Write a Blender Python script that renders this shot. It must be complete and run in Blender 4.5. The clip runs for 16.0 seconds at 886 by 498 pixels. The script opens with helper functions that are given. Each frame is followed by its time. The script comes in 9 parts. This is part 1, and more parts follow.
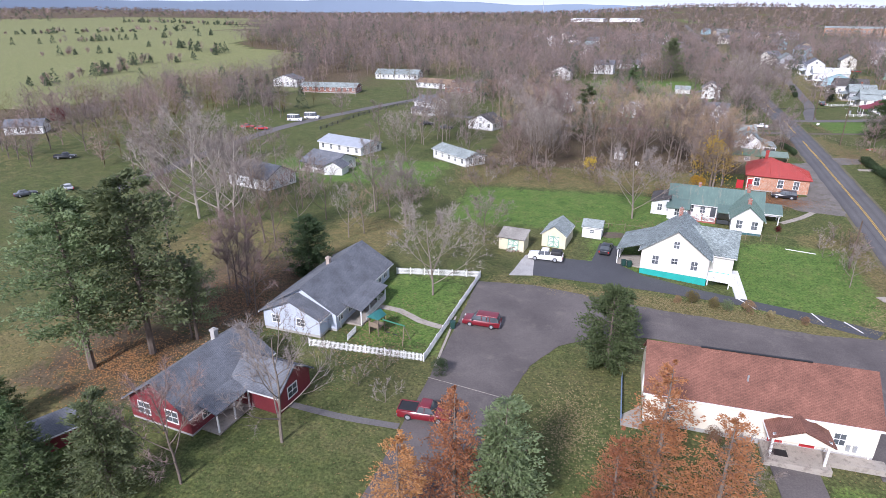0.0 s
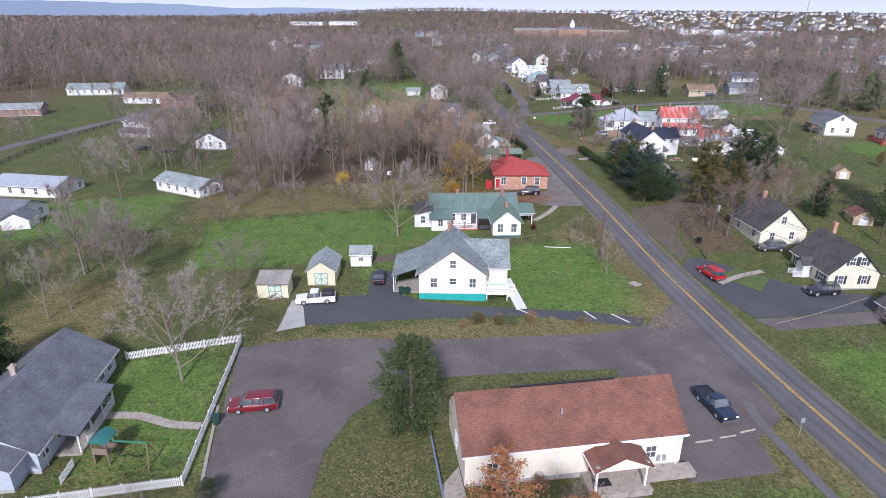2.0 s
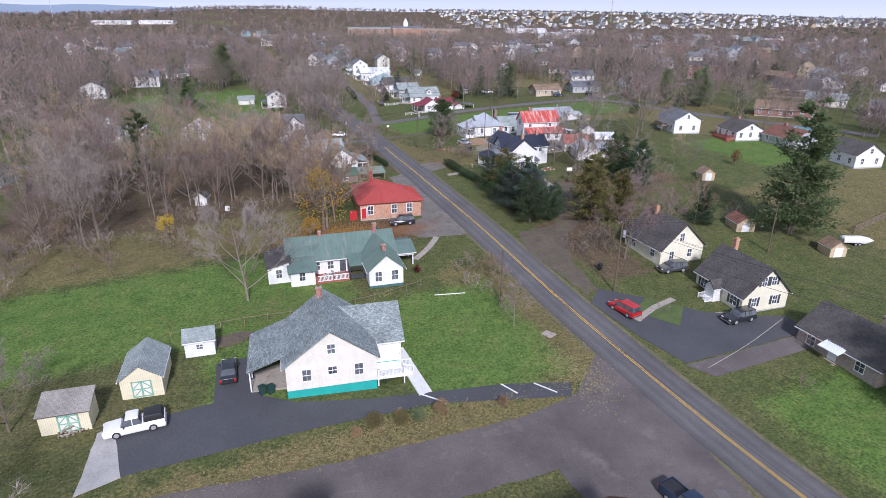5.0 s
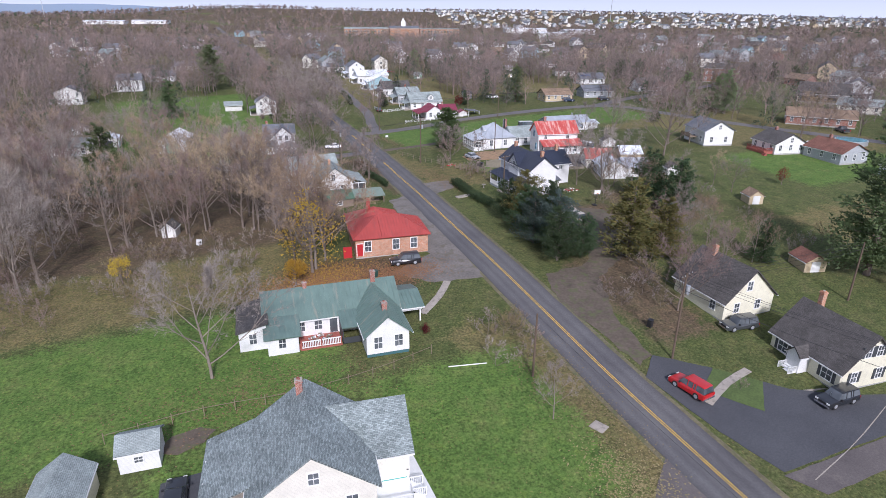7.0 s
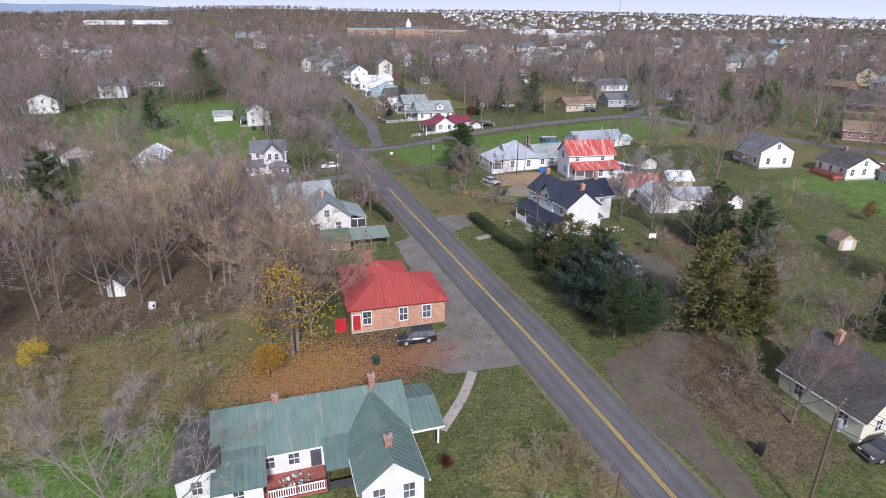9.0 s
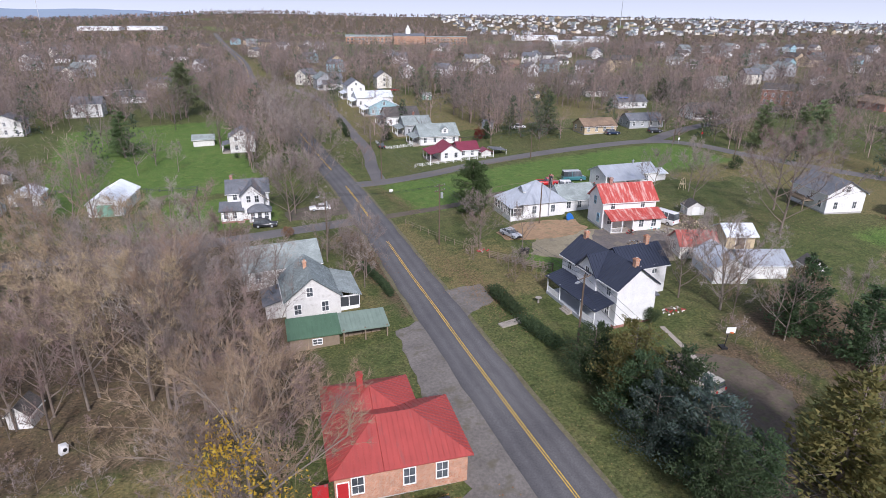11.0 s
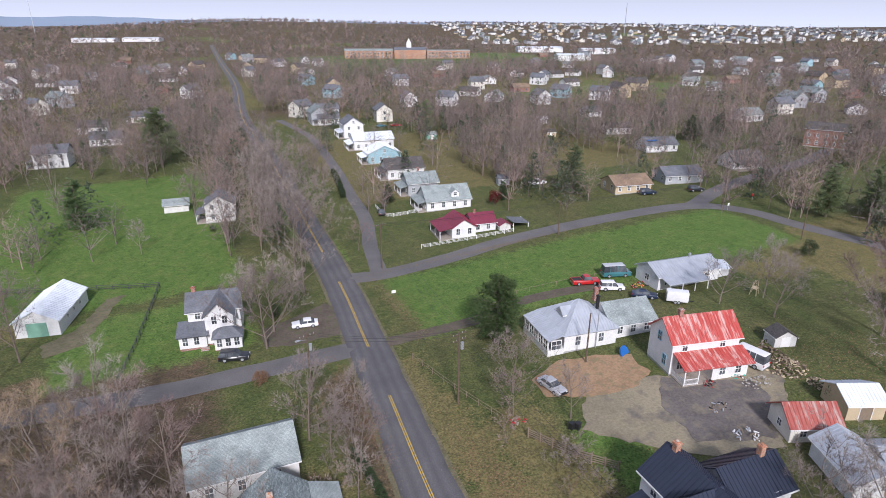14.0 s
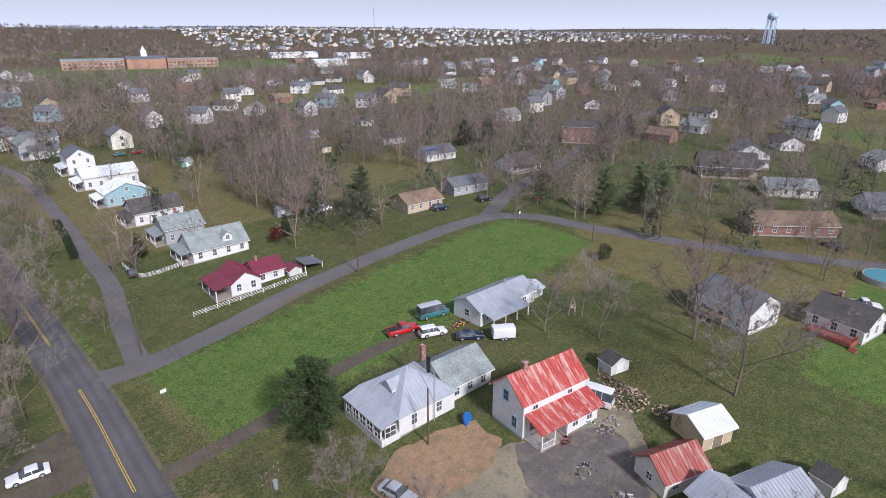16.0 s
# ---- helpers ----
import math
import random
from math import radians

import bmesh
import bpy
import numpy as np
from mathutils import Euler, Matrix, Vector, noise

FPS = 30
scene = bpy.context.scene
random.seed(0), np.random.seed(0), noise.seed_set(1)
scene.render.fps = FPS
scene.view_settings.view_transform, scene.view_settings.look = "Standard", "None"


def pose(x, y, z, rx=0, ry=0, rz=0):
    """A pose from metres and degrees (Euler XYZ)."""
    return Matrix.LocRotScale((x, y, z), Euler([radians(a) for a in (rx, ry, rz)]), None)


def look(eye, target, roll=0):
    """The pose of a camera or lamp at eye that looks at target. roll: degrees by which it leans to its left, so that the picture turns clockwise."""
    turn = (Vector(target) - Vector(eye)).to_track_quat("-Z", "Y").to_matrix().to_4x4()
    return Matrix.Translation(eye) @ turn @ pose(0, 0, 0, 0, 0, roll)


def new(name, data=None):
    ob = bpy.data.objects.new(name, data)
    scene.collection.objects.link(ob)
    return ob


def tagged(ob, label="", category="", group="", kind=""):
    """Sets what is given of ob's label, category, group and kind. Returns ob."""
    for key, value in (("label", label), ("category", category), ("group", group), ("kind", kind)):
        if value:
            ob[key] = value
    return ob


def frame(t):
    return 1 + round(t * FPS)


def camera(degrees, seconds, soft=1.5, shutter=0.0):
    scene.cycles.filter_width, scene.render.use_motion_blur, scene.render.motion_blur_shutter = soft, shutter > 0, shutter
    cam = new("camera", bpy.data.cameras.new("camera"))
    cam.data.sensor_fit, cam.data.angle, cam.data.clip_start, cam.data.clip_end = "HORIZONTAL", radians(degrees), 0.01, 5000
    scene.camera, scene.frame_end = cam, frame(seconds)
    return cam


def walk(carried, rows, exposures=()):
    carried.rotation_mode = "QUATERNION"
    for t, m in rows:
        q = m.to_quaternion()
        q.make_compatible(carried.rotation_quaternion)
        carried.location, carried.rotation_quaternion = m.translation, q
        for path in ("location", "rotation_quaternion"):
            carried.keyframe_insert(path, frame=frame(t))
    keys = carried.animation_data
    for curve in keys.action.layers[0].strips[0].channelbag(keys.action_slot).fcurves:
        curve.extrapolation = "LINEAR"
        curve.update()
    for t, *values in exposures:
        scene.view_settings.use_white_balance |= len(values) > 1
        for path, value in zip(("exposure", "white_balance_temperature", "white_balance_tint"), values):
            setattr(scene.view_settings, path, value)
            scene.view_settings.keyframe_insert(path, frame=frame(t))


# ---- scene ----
cam = camera(73.76, 16.0, soft=0.5)
PATH = [
    (0, (-52.01, -48.40, 38.30), (-59.200, -21.543, 27.037), 0.13),
    (0.5, (-52.76, -45.26, 38.48), (-57.606, -17.863, 27.248), 0.14),
    (1, (-53.42, -41.91, 38.55), (-55.043, -14.116, 27.371), 0.17),
    (1.5, (-53.91, -38.42, 38.59), (-52.380, -10.610, 27.446), 0.21),
    (2, (-54.41, -34.85, 38.54), (-49.496, -7.411, 27.450), 0.30),
    (2.5, (-54.68, -31.22, 38.57), (-46.305, -4.619, 27.516), 0.35),
    (3, (-54.77, -27.58, 38.64), (-44.016, -1.853, 27.588), 0.43),
    (3.5, (-54.60, -23.98, 38.67), (-43.282, 1.506, 27.604), 0.47),
    (4, (-54.07, -20.39, 38.72), (-42.493, 4.966, 27.639), 0.49),
    (6.5, (-47.67, 0.42, 38.67), (-35.369, 25.430, 27.562), 0.45),
    (7, (-45.86, 5.62, 38.57), (-33.708, 30.691, 27.456), 0.49),
    (7.5, (-43.97, 10.84, 38.59), (-31.975, 35.984, 27.466), 0.50),
    (8, (-41.91, 16.38, 38.46), (-29.953, 41.553, 27.351), 0.57),
    (10.5, (-30.95, 45.96, 39.95), (-18.887, 71.133, 28.965), 0.60),
    (11, (-28.93, 51.35, 41.39), (-16.874, 76.553, 30.464), 0.53),
    (11.5, (-26.94, 56.88, 43.07), (-14.869, 82.083, 32.154), 0.47),
    (12, (-24.86, 62.06, 44.97), (-12.814, 87.283, 34.077), 0.39),
    (12.5, (-22.90, 67.27, 46.88), (-10.861, 92.508, 36.012), 0.33),
    (13, (-21.12, 72.20, 48.87), (-9.069, 97.445, 38.042), 0.27),
    (13.5, (-19.25, 77.11, 50.86), (-7.217, 102.378, 40.047), 0.26),
    (14, (-17.38, 82.00, 52.34), (-5.339, 107.283, 41.569), 0.23),
    (14.5, (-15.35, 86.68, 53.02), (-2.850, 111.753, 42.285), 0.24),
    (15, (-13.18, 91.64, 53.17), (1.252, 115.670, 42.486), 0.25),
    (15.5, (-10.64, 96.22, 53.10), (6.966, 118.077, 42.490), 0.17),
    (16, (-8.06, 100.88, 53.38), (12.761, 119.707, 42.784), -0.00),
]
walk(cam, [(t, look(eye, target, roll)) for t, eye, target, roll in PATH], exposures=((0, 0.28, 5800, 21), (2.5, 0.0, 5750, 22), (8, -0.04, 5850, 20), (12.5, 0.0, 6000, 19), (16, -0.14, 6000, 19)))

# ---- light: thin high cloud, a soft low sun from behind the start ----
world = bpy.data.worlds.new("overcast_sky")
scene.world = world
world.use_nodes = True
_n = world.node_tree.nodes
_sky = _n.new("ShaderNodeTexSky")
_sky.sky_type, _sky.sun_disc = "NISHITA", False
_sky.sun_elevation, _sky.sun_rotation = radians(36), radians(195)
_sky.air_density, _sky.dust_density, _sky.ozone_density = 1.0, 2.2, 2.0
_mixc = _n.new("ShaderNodeMixRGB")
world.node_tree.links.new(_sky.outputs[0], _mixc.inputs[1])
# thin streaks of cloud over the blue
_tc = _n.new("ShaderNodeTexCoord")
_mp = _n.new("ShaderNodeMapping")
_mp.inputs["Scale"].default_value = (1.2, 1.2, 9.0)
_cl = _n.new("ShaderNodeTexNoise")
_cl.inputs["Scale"].default_value, _cl.inputs["Detail"].default_value = 2.2, 6
_rp = _n.new("ShaderNodeMapRange")
_rp.inputs[1].default_value, _rp.inputs[2].default_value = 0.35, 0.7
_rp.inputs[3].default_value, _rp.inputs[4].default_value = 0.45, 0.92
# the cloud pales and closes towards the horizon
_sx = _n.new("ShaderNodeSeparateXYZ")
_lo = _n.new("ShaderNodeMapRange")
_lo.inputs[1].default_value, _lo.inputs[2].default_value = 0.0, 0.22
_lo.inputs[3].default_value, _lo.inputs[4].default_value = 0.95, 0.0
_mx = _n.new("ShaderNodeMath")
_mx.operation = "MAXIMUM"
_cc = _n.new("ShaderNodeMixRGB")
_cc.inputs[1].default_value, _cc.inputs[2].default_value = (8.6, 9.6, 11.6, 1), (12.6, 13.5, 15.2, 1)
for a, b in ((_tc.outputs["Generated"], _mp.inputs[0]), (_mp.outputs[0], _cl.inputs[0]), (_cl.outputs[0], _rp.inputs[0]), (_tc.outputs["Generated"], _sx.inputs[0]), (_sx.outputs[2], _lo.inputs[0]),
             (_rp.outputs[0], _mx.inputs[0]), (_lo.outputs[0], _mx.inputs[1]), (_mx.outputs[0], _mixc.inputs[0]), (_lo.outputs[0], _cc.inputs[0]), (_cc.outputs[0], _mixc.inputs[2])):
    world.node_tree.links.new(a, b)
world.node_tree.links.new(_mixc.outputs[0], _n["Background"].inputs[0])
_n["Background"].inputs[1].default_value = 0.069
sun = new("sun", bpy.data.lights.new("sun", "SUN"))
sun.data.energy, sun.data.angle, sun.data.color = 4.5, radians(7), (1.0, 0.96, 0.9)
SUN_AZ, SUN_EL = radians(195), radians(36)
sun.matrix_world = look((200 * math.sin(SUN_AZ), 200 * math.cos(SUN_AZ), 200 * math.tan(SUN_EL)), (0, 0, 0))


# ---- materials ----
def nodes_of(name):
    m = bpy.data.materials.new(name)
    m.use_nodes = True
    nt = m.node_tree
    return m, nt, nt.nodes["Principled BSDF"], nt.nodes, nt.links


def noise_node(nt, coord, scale, detail=4, rough=0.6):
    n = nt.nodes.new("ShaderNodeTexNoise")
    n.inputs["Scale"].default_value, n.inputs["Detail"].default_value, n.inputs["Roughness"].default_value = scale, detail, rough
    nt.links.new(coord, n.inputs["Vector"])
    return n.outputs[0]


def ramp(nt, fac, stops):
    r = nt.nodes.new("ShaderNodeValToRGB")
    el = r.color_ramp.elements
    while len(el) < len(stops):
        el.new(0.5)
    for e, (p, c) in zip(el, stops):
        e.position, e.color = p, (*c, 1)
    nt.links.new(fac, r.inputs[0])
    return r.outputs[0]


def mixed(nt, fac, a, b, mode="MIX"):
    m = nt.nodes.new("ShaderNodeMixRGB")
    m.blend_type = mode
    for sock, v in ((m.inputs[0], fac), (m.inputs[1], a), (m.inputs[2], b)):
        if isinstance(v, (int, float)):
            sock.default_value = v
        elif isinstance(v, tuple):
            sock.default_value = (*v, 1)
        else:
            nt.links.new(v, sock)
    return m.outputs[0]


def math_node(nt, op, a, b=None):
    m = nt.nodes.new("ShaderNodeMath")
    m.operation = op
    for sock, v in zip(m.inputs, (a, b)):
        if isinstance(v, (int, float)):
            sock.default_value = v
        elif v is not None:
            nt.links.new(v, sock)
    return m.outputs[0]


def bump(nt, bsdf, height, strength=0.3, dist=0.02):
    b = nt.nodes.new("ShaderNodeBump")
    b.inputs["Strength"].default_value, b.inputs["Distance"].default_value = strength, dist
    nt.links.new(height, b.inputs["Height"])
    nt.links.new(b.outputs[0], bsdf.inputs["Normal"])


def scaled(c, s):
    return tuple(min(1, v * s) for v in c)


def plain(name, col, rough=0.7, metal=0.0, var=0.18, scale=1.2, fine=14.0, stain=None):
    """A surface of one colour with broad stains and a fine grain."""
    m, nt, b, n, l = nodes_of(name)
    pos = n.new("ShaderNodeNewGeometry").outputs["Position"]
    broad, grain = noise_node(nt, pos, scale), noise_node(nt, pos, fine, 3)
    c = ramp(nt, broad, [(0.3, scaled(col, 1 - var)), (0.7, scaled(col, 1 + var))])
    c = mixed(nt, 0.5, c, ramp(nt, grain, [(0.3, scaled(col, 1 - var)), (0.7, scaled(col, 1 + var))]))
    if stain:
        c = mixed(nt, ramp(nt, noise_node(nt, pos, scale * 2.3, 8), [(0.52, (0, 0, 0)), (0.66, (1, 1, 1))]), c, stain)
    l.new(c, b.inputs["Base Color"])
    b.inputs["Roughness"].default_value, b.inputs["Metallic"].default_value = rough, metal
    bump(nt, b, grain, 0.2, 0.01)
    return m


def siding(name, col, board=0.13, vertical=False, stain=None):
    """Lap boards: joint shadows put into the colour as well as relief, dirt by noise."""
    m, nt, b, n, l = nodes_of(name)
    tc = n.new("ShaderNodeTexCoord").outputs["Object"]
    sep = n.new("ShaderNodeSeparateXYZ")
    l.new(tc, sep.inputs[0])
    axis = math_node(nt, "ADD", sep.outputs[0], sep.outputs[1]) if vertical else sep.outputs[2]
    saw = math_node(nt, "FRACT", math_node(nt, "DIVIDE", axis, board))
    joint = ramp(nt, saw, [(0.0, (0.62, 0.62, 0.62)), (0.14, (1, 1, 1))])
    dirt = noise_node(nt, tc, 0.7, 6)
    c = mixed(nt, 1.0, ramp(nt, dirt, [(0.3, scaled(col, 0.86)), (0.65, col)]), joint, "MULTIPLY")
    if stain:
        c = mixed(nt, ramp(nt, noise_node(nt, tc, 1.6, 8), [(0.55, (0, 0, 0)), (0.75, (0.7, 0.7, 0.7))]), c, stain)
    l.new(c, b.inputs["Base Color"])
    b.inputs["Roughness"].default_value = 0.55
    bump(nt, b, saw, 0.5, 0.02)
    return m


def shingle(name, col, alt, rough=0.9):
    """Asphalt shingles in courses with mixed tabs and dark streaks; the axes follow the roof's own mesh."""
    m, nt, b, n, l = nodes_of(name)
    uv = n.new("ShaderNodeUVMap").outputs[0]
    br = n.new("ShaderNodeTexBrick")
    br.inputs["Scale"].default_value = 1.0
    br.inputs["Brick Width"].default_value, br.inputs["Row Height"].default_value = 0.32, 0.15
    br.inputs["Mortar Size"].default_value, br.inputs["Mortar Smooth"].default_value = 0.012, 0.3
    br.inputs["Color1"].default_value, br.inputs["Color2"].default_value = (*col, 1), (*alt, 1)
    br.inputs["Mortar"].default_value = (*scaled(col, 0.55), 1)
    l.new(uv, br.inputs["Vector"])
    tc = n.new("ShaderNodeNewGeometry").outputs["Position"]
    streak = ramp(nt, noise_node(nt, tc, 0.5, 6), [(0.3, (0.66, 0.66, 0.66)), (0.7, (1.1, 1.1, 1.1))])
    c = mixed(nt, 1.0, br.outputs[0], streak, "MULTIPLY")
    grit = ramp(nt, noise_node(nt, tc, 9.0, 3), [(0.3, (0.82, 0.82, 0.82)), (0.7, (1.15, 1.15, 1.15))])
    l.new(mixed(nt, 1.0, c, grit, "MULTIPLY"), b.inputs["Base Color"])
    b.inputs["Roughness"].default_value = rough
    bump(nt, b, br.outputs[1], -0.4, 0.02)
    return m


def sheet_metal(name, col, rust=None, rough=0.42, metal=0.0, amount=0.56):
    m, nt, b, n, l = nodes_of(name)
    uv = n.new("ShaderNodeUVMap").outputs[0]
    mp = n.new("ShaderNodeMapping")
    mp.inputs["Scale"].default_value = (1.0, 0.16, 1.0)
    l.new(uv, mp.inputs[0])
    tc = n.new("ShaderNodeNewGeometry").outputs["Position"]
    c = ramp(nt, noise_node(nt, tc, 0.6, 5), [(0.3, scaled(col, 0.8)), (0.7, scaled(col, 1.12))])
    c = mixed(nt, 0.4, c, ramp(nt, noise_node(nt, mp.outputs[0], 3.0, 5), [(0.3, scaled(col, 0.7)), (0.7, scaled(col, 1.2))]))
    if rust:
        c = mixed(nt, ramp(nt, noise_node(nt, mp.outputs[0], 1.3, 9, 0.7), [(amount, (0, 0, 0)), (amount + 0.1, (1, 1, 1))]), c, rust)
    l.new(c, b.inputs["Base Color"])
    b.inputs["Roughness"].default_value, b.inputs["Metallic"].default_value = rough, metal
    bump(nt, b, noise_node(nt, tc, 3.0), 0.15, 0.02)
    return m


def brick_mat(name, c1, c2, mortar):
    m, nt, b, n, l = nodes_of(name)
    tc = n.new("ShaderNodeTexCoord").outputs["Object"]
    sep = n.new("ShaderNodeSeparateXYZ")
    l.new(tc, sep.inputs[0])
    cb = n.new("ShaderNodeCombineXYZ")
    l.new(math_node(nt, "ADD", sep.outputs[0], sep.outputs[1]), cb.inputs[0])
    l.new(sep.outputs[2], cb.inputs[1])
    br = n.new("ShaderNodeTexBrick")
    br.inputs["Scale"].default_value = 1.0
    br.inputs["Brick Width"].default_value, br.inputs["Row Height"].default_value, br.inputs["Mortar Size"].default_value = 0.215, 0.075, 0.01
    br.inputs["Color1"].default_value, br.inputs["Color2"].default_value, br.inputs["Mortar"].default_value = (*c1, 1), (*c2, 1), (*mortar, 1)
    l.new(cb.outputs[0], br.inputs["Vector"])
    c = mixed(nt, 1.0, br.outputs[0], ramp(nt, noise_node(nt, tc, 1.3, 6), [(0.3, (0.7, 0.7, 0.7)), (0.7, (1.15, 1.15, 1.15))]), "MULTIPLY")
    l.new(c, b.inputs["Base Color"])
    b.inputs["Roughness"].default_value = 0.9
    bump(nt, b, br.outputs[1], -0.5, 0.01)
    return m


def foliage_mat(name, cols, rough=0.75, trans=0.0):
    """Leaves and twigs: each island of the mesh takes its own tone, each tree another shift."""
    m, nt, b, n, l = nodes_of(name)
    isl = n.new("ShaderNodeNewGeometry").outputs["Random Per Island"]
    obr = n.new("ShaderNodeObjectInfo").outputs["Random"]
    c = ramp(nt, isl, [(i / max(1, len(cols) - 1), scaled(c, 0.8)) for i, c in enumerate(cols)])
    hsv = n.new("ShaderNodeHueSaturation")
    l.new(c, hsv.inputs["Color"])
    l.new(math_node(nt, "ADD", math_node(nt, "MULTIPLY", obr, 0.5), 0.75), hsv.inputs["Value"])
    l.new(math_node(nt, "ADD", math_node(nt, "MULTIPLY", obr, 0.03), 0.485), hsv.inputs["Hue"])
    l.new(hsv.outputs[0], b.inputs["Base Color"])
    b.inputs["Roughness"].default_value = rough
    b.inputs["Specular IOR Level"].default_value = 0.25
    if trans:
        tr = n.new("ShaderNodeBsdfTranslucent")
        mx = n.new("ShaderNodeMixShader")
        mx.inputs[0].default_value = trans
        l.new(hsv.outputs[0], tr.inputs[0])
        l.new(b.outputs[0], mx.inputs[1])
        l.new(tr.outputs[0], mx.inputs[2])
        l.new(mx.outputs[0], n["Material Output"].inputs[0])
    return m


def glass_mat():
    m, nt, b, n, l = nodes_of("window_glass")
    pos = n.new("ShaderNodeNewGeometry").outputs["Position"]
    l.new(ramp(nt, noise_node(nt, pos, 0.35, 2), [(0.35, (0.045, 0.052, 0.06)), (0.65, (0.14, 0.155, 0.17))]), b.inputs["Base Color"])
    b.inputs["Roughness"].default_value = 0.08
    return m


GLASS = glass_mat()
WHITE = plain("white_paint", (0.78, 0.78, 0.76), 0.5, var=0.07)
TRIM_DARK = plain("dark_trim", (0.05, 0.055, 0.06), 0.5)
CREAM = siding("cream_siding", (0.80, 0.77, 0.68))
WHITE_SIDING = siding("white_siding", (0.80, 0.80, 0.79))
WHITE_OLD = siding("weathered_white_siding", (0.72, 0.71, 0.68), stain=(0.4, 0.38, 0.34))
CAPE_SIDING = siding("butter_cream_siding", (0.80, 0.765, 0.60))
BLUE_SIDING = siding("pale_blue_siding", (0.56, 0.62, 0.72))
RED_SIDING = siding("barn_red_siding", (0.22, 0.035, 0.045))
YELLOW_SIDING = siding("pale_yellow_siding", (0.76, 0.70, 0.50), 0.2, True)
TAN_SIDING = siding("tan_siding", (0.58, 0.47, 0.31))
GREY_SIDING = siding("grey_siding", (0.42, 0.44, 0.46))
AQUA_SIDING = siding("aqua_siding", (0.33, 0.52, 0.58))
STUCCO = plain("cream_stucco", (0.76, 0.70, 0.58), 0.9, var=0.1)
TEAL = plain("teal_block_paint", (0.02, 0.36, 0.32), 0.7)
BLOCK = plain("concrete_block", (0.40, 0.39, 0.37), 0.9)
BRICK = brick_mat("orange_brick", (0.42, 0.16, 0.085), (0.52, 0.23, 0.12), (0.5, 0.44, 0.36))
BRICK_RED = brick_mat("dark_red_brick", (0.26, 0.075, 0.05), (0.34, 0.11, 0.07), (0.4, 0.36, 0.32))
STONE = plain("mottled_fieldstone", (0.40, 0.33, 0.28), 0.9, var=0.4, scale=3.0, fine=9.0)
SH_GREY = shingle("blue_grey_shingle", (0.15, 0.16, 0.18), (0.19, 0.20, 0.22))
SH_SLATE = shingle("mottled_slate_shingle", (0.17, 0.205, 0.20), (0.34, 0.39, 0.385))
SH_DARK = shingle("charcoal_shingle", (0.085, 0.077, 0.072), (0.125, 0.115, 0.108))
SH_BROWN = shingle("red_brown_shingle", (0.20, 0.088, 0.062), (0.25, 0.115, 0.08))
SH_GREENGREY = shingle("green_grey_shingle", (0.28, 0.325, 0.315), (0.37, 0.415, 0.40))
SH_PALE = shingle("pale_grey_brown_shingle", (0.30, 0.28, 0.25), (0.37, 0.35, 0.31))
SH_TAN = shingle("tan_brown_shingle", (0.26, 0.18, 0.12), (0.31, 0.22, 0.15))
MT_GREEN = sheet_metal("weathered_green_metal", (0.125, 0.19, 0.165), (0.24, 0.235, 0.19), amount=0.55)
MT_RED = sheet_metal("bright_red_metal", (0.36, 0.062, 0.052), (0.24, 0.07, 0.062), amount=0.56)
MT_REDWORN = sheet_metal("peeling_red_metal", (0.46, 0.075, 0.06), (0.58, 0.36, 0.32), amount=0.49)
MT_RUST = sheet_metal("rusted_red_metal", (0.36, 0.09, 0.07), (0.42, 0.30, 0.26), amount=0.5)
MT_PURPLE = sheet_metal("maroon_metal", (0.20, 0.035, 0.06))
MT_NAVY = sheet_metal("blue_black_metal", (0.028, 0.034, 0.055), rough=0.35)
MT_SILVER = sheet_metal("silver_metal", (0.46, 0.49, 0.53), (0.34, 0.33, 0.31), rough=0.4, metal=0.3, amount=0.62)
MT_WHITE = sheet_metal("white_metal", (0.72, 0.76, 0.8), rough=0.4)
DOOR_RED = plain("red_door_paint", (0.42, 0.025, 0.03), 0.45)
DOOR_GREEN = plain("sage_green_paint", (0.22, 0.42, 0.32), 0.5)
WOOD = plain("weathered_wood", (0.22, 0.17, 0.12), 0.85, scale=2.0)
REDWOOD = plain("red_stained_wood", (0.33, 0.10, 0.075), 0.7)
POLE_WOOD = plain("creosoted_pole_wood", (0.12, 0.085, 0.06), 0.9, scale=3.0)
CONCRETE = plain("pale_concrete", (0.34, 0.305, 0.26), 0.9, var=0.2, scale=0.8, stain=(0.23, 0.20, 0.17))
GRAVEL = plain("pale_gravel", (0.38, 0.37, 0.35), 0.95, var=0.25, scale=0.6, fine=5.0)
BARK = plain("grey_brown_bark", (0.17, 0.135, 0.11), 0.95, scale=2.5, var=0.3)
BARK_GREY = plain("ash_grey_bark", (0.215, 0.18, 0.148), 0.95, scale=2.0, var=0.3)
BARK_PALE = plain("pale_sycamore_bark", (0.40, 0.36, 0.31), 0.9, scale=1.0, var=0.3)
TWIG = foliage_mat("bare_twigs", [(0.275, 0.222, 0.196), (0.38, 0.318, 0.285), (0.17, 0.136, 0.118)])
TWIG_PALE = foliage_mat("pale_twigs", [(0.37, 0.318, 0.285), (0.28, 0.236, 0.205), (0.45, 0.40, 0.36)])
TWIG_RED = foliage_mat("reddish_twigs", [(0.28, 0.195, 0.172), (0.37, 0.268, 0.24), (0.20, 0.145, 0.13)])
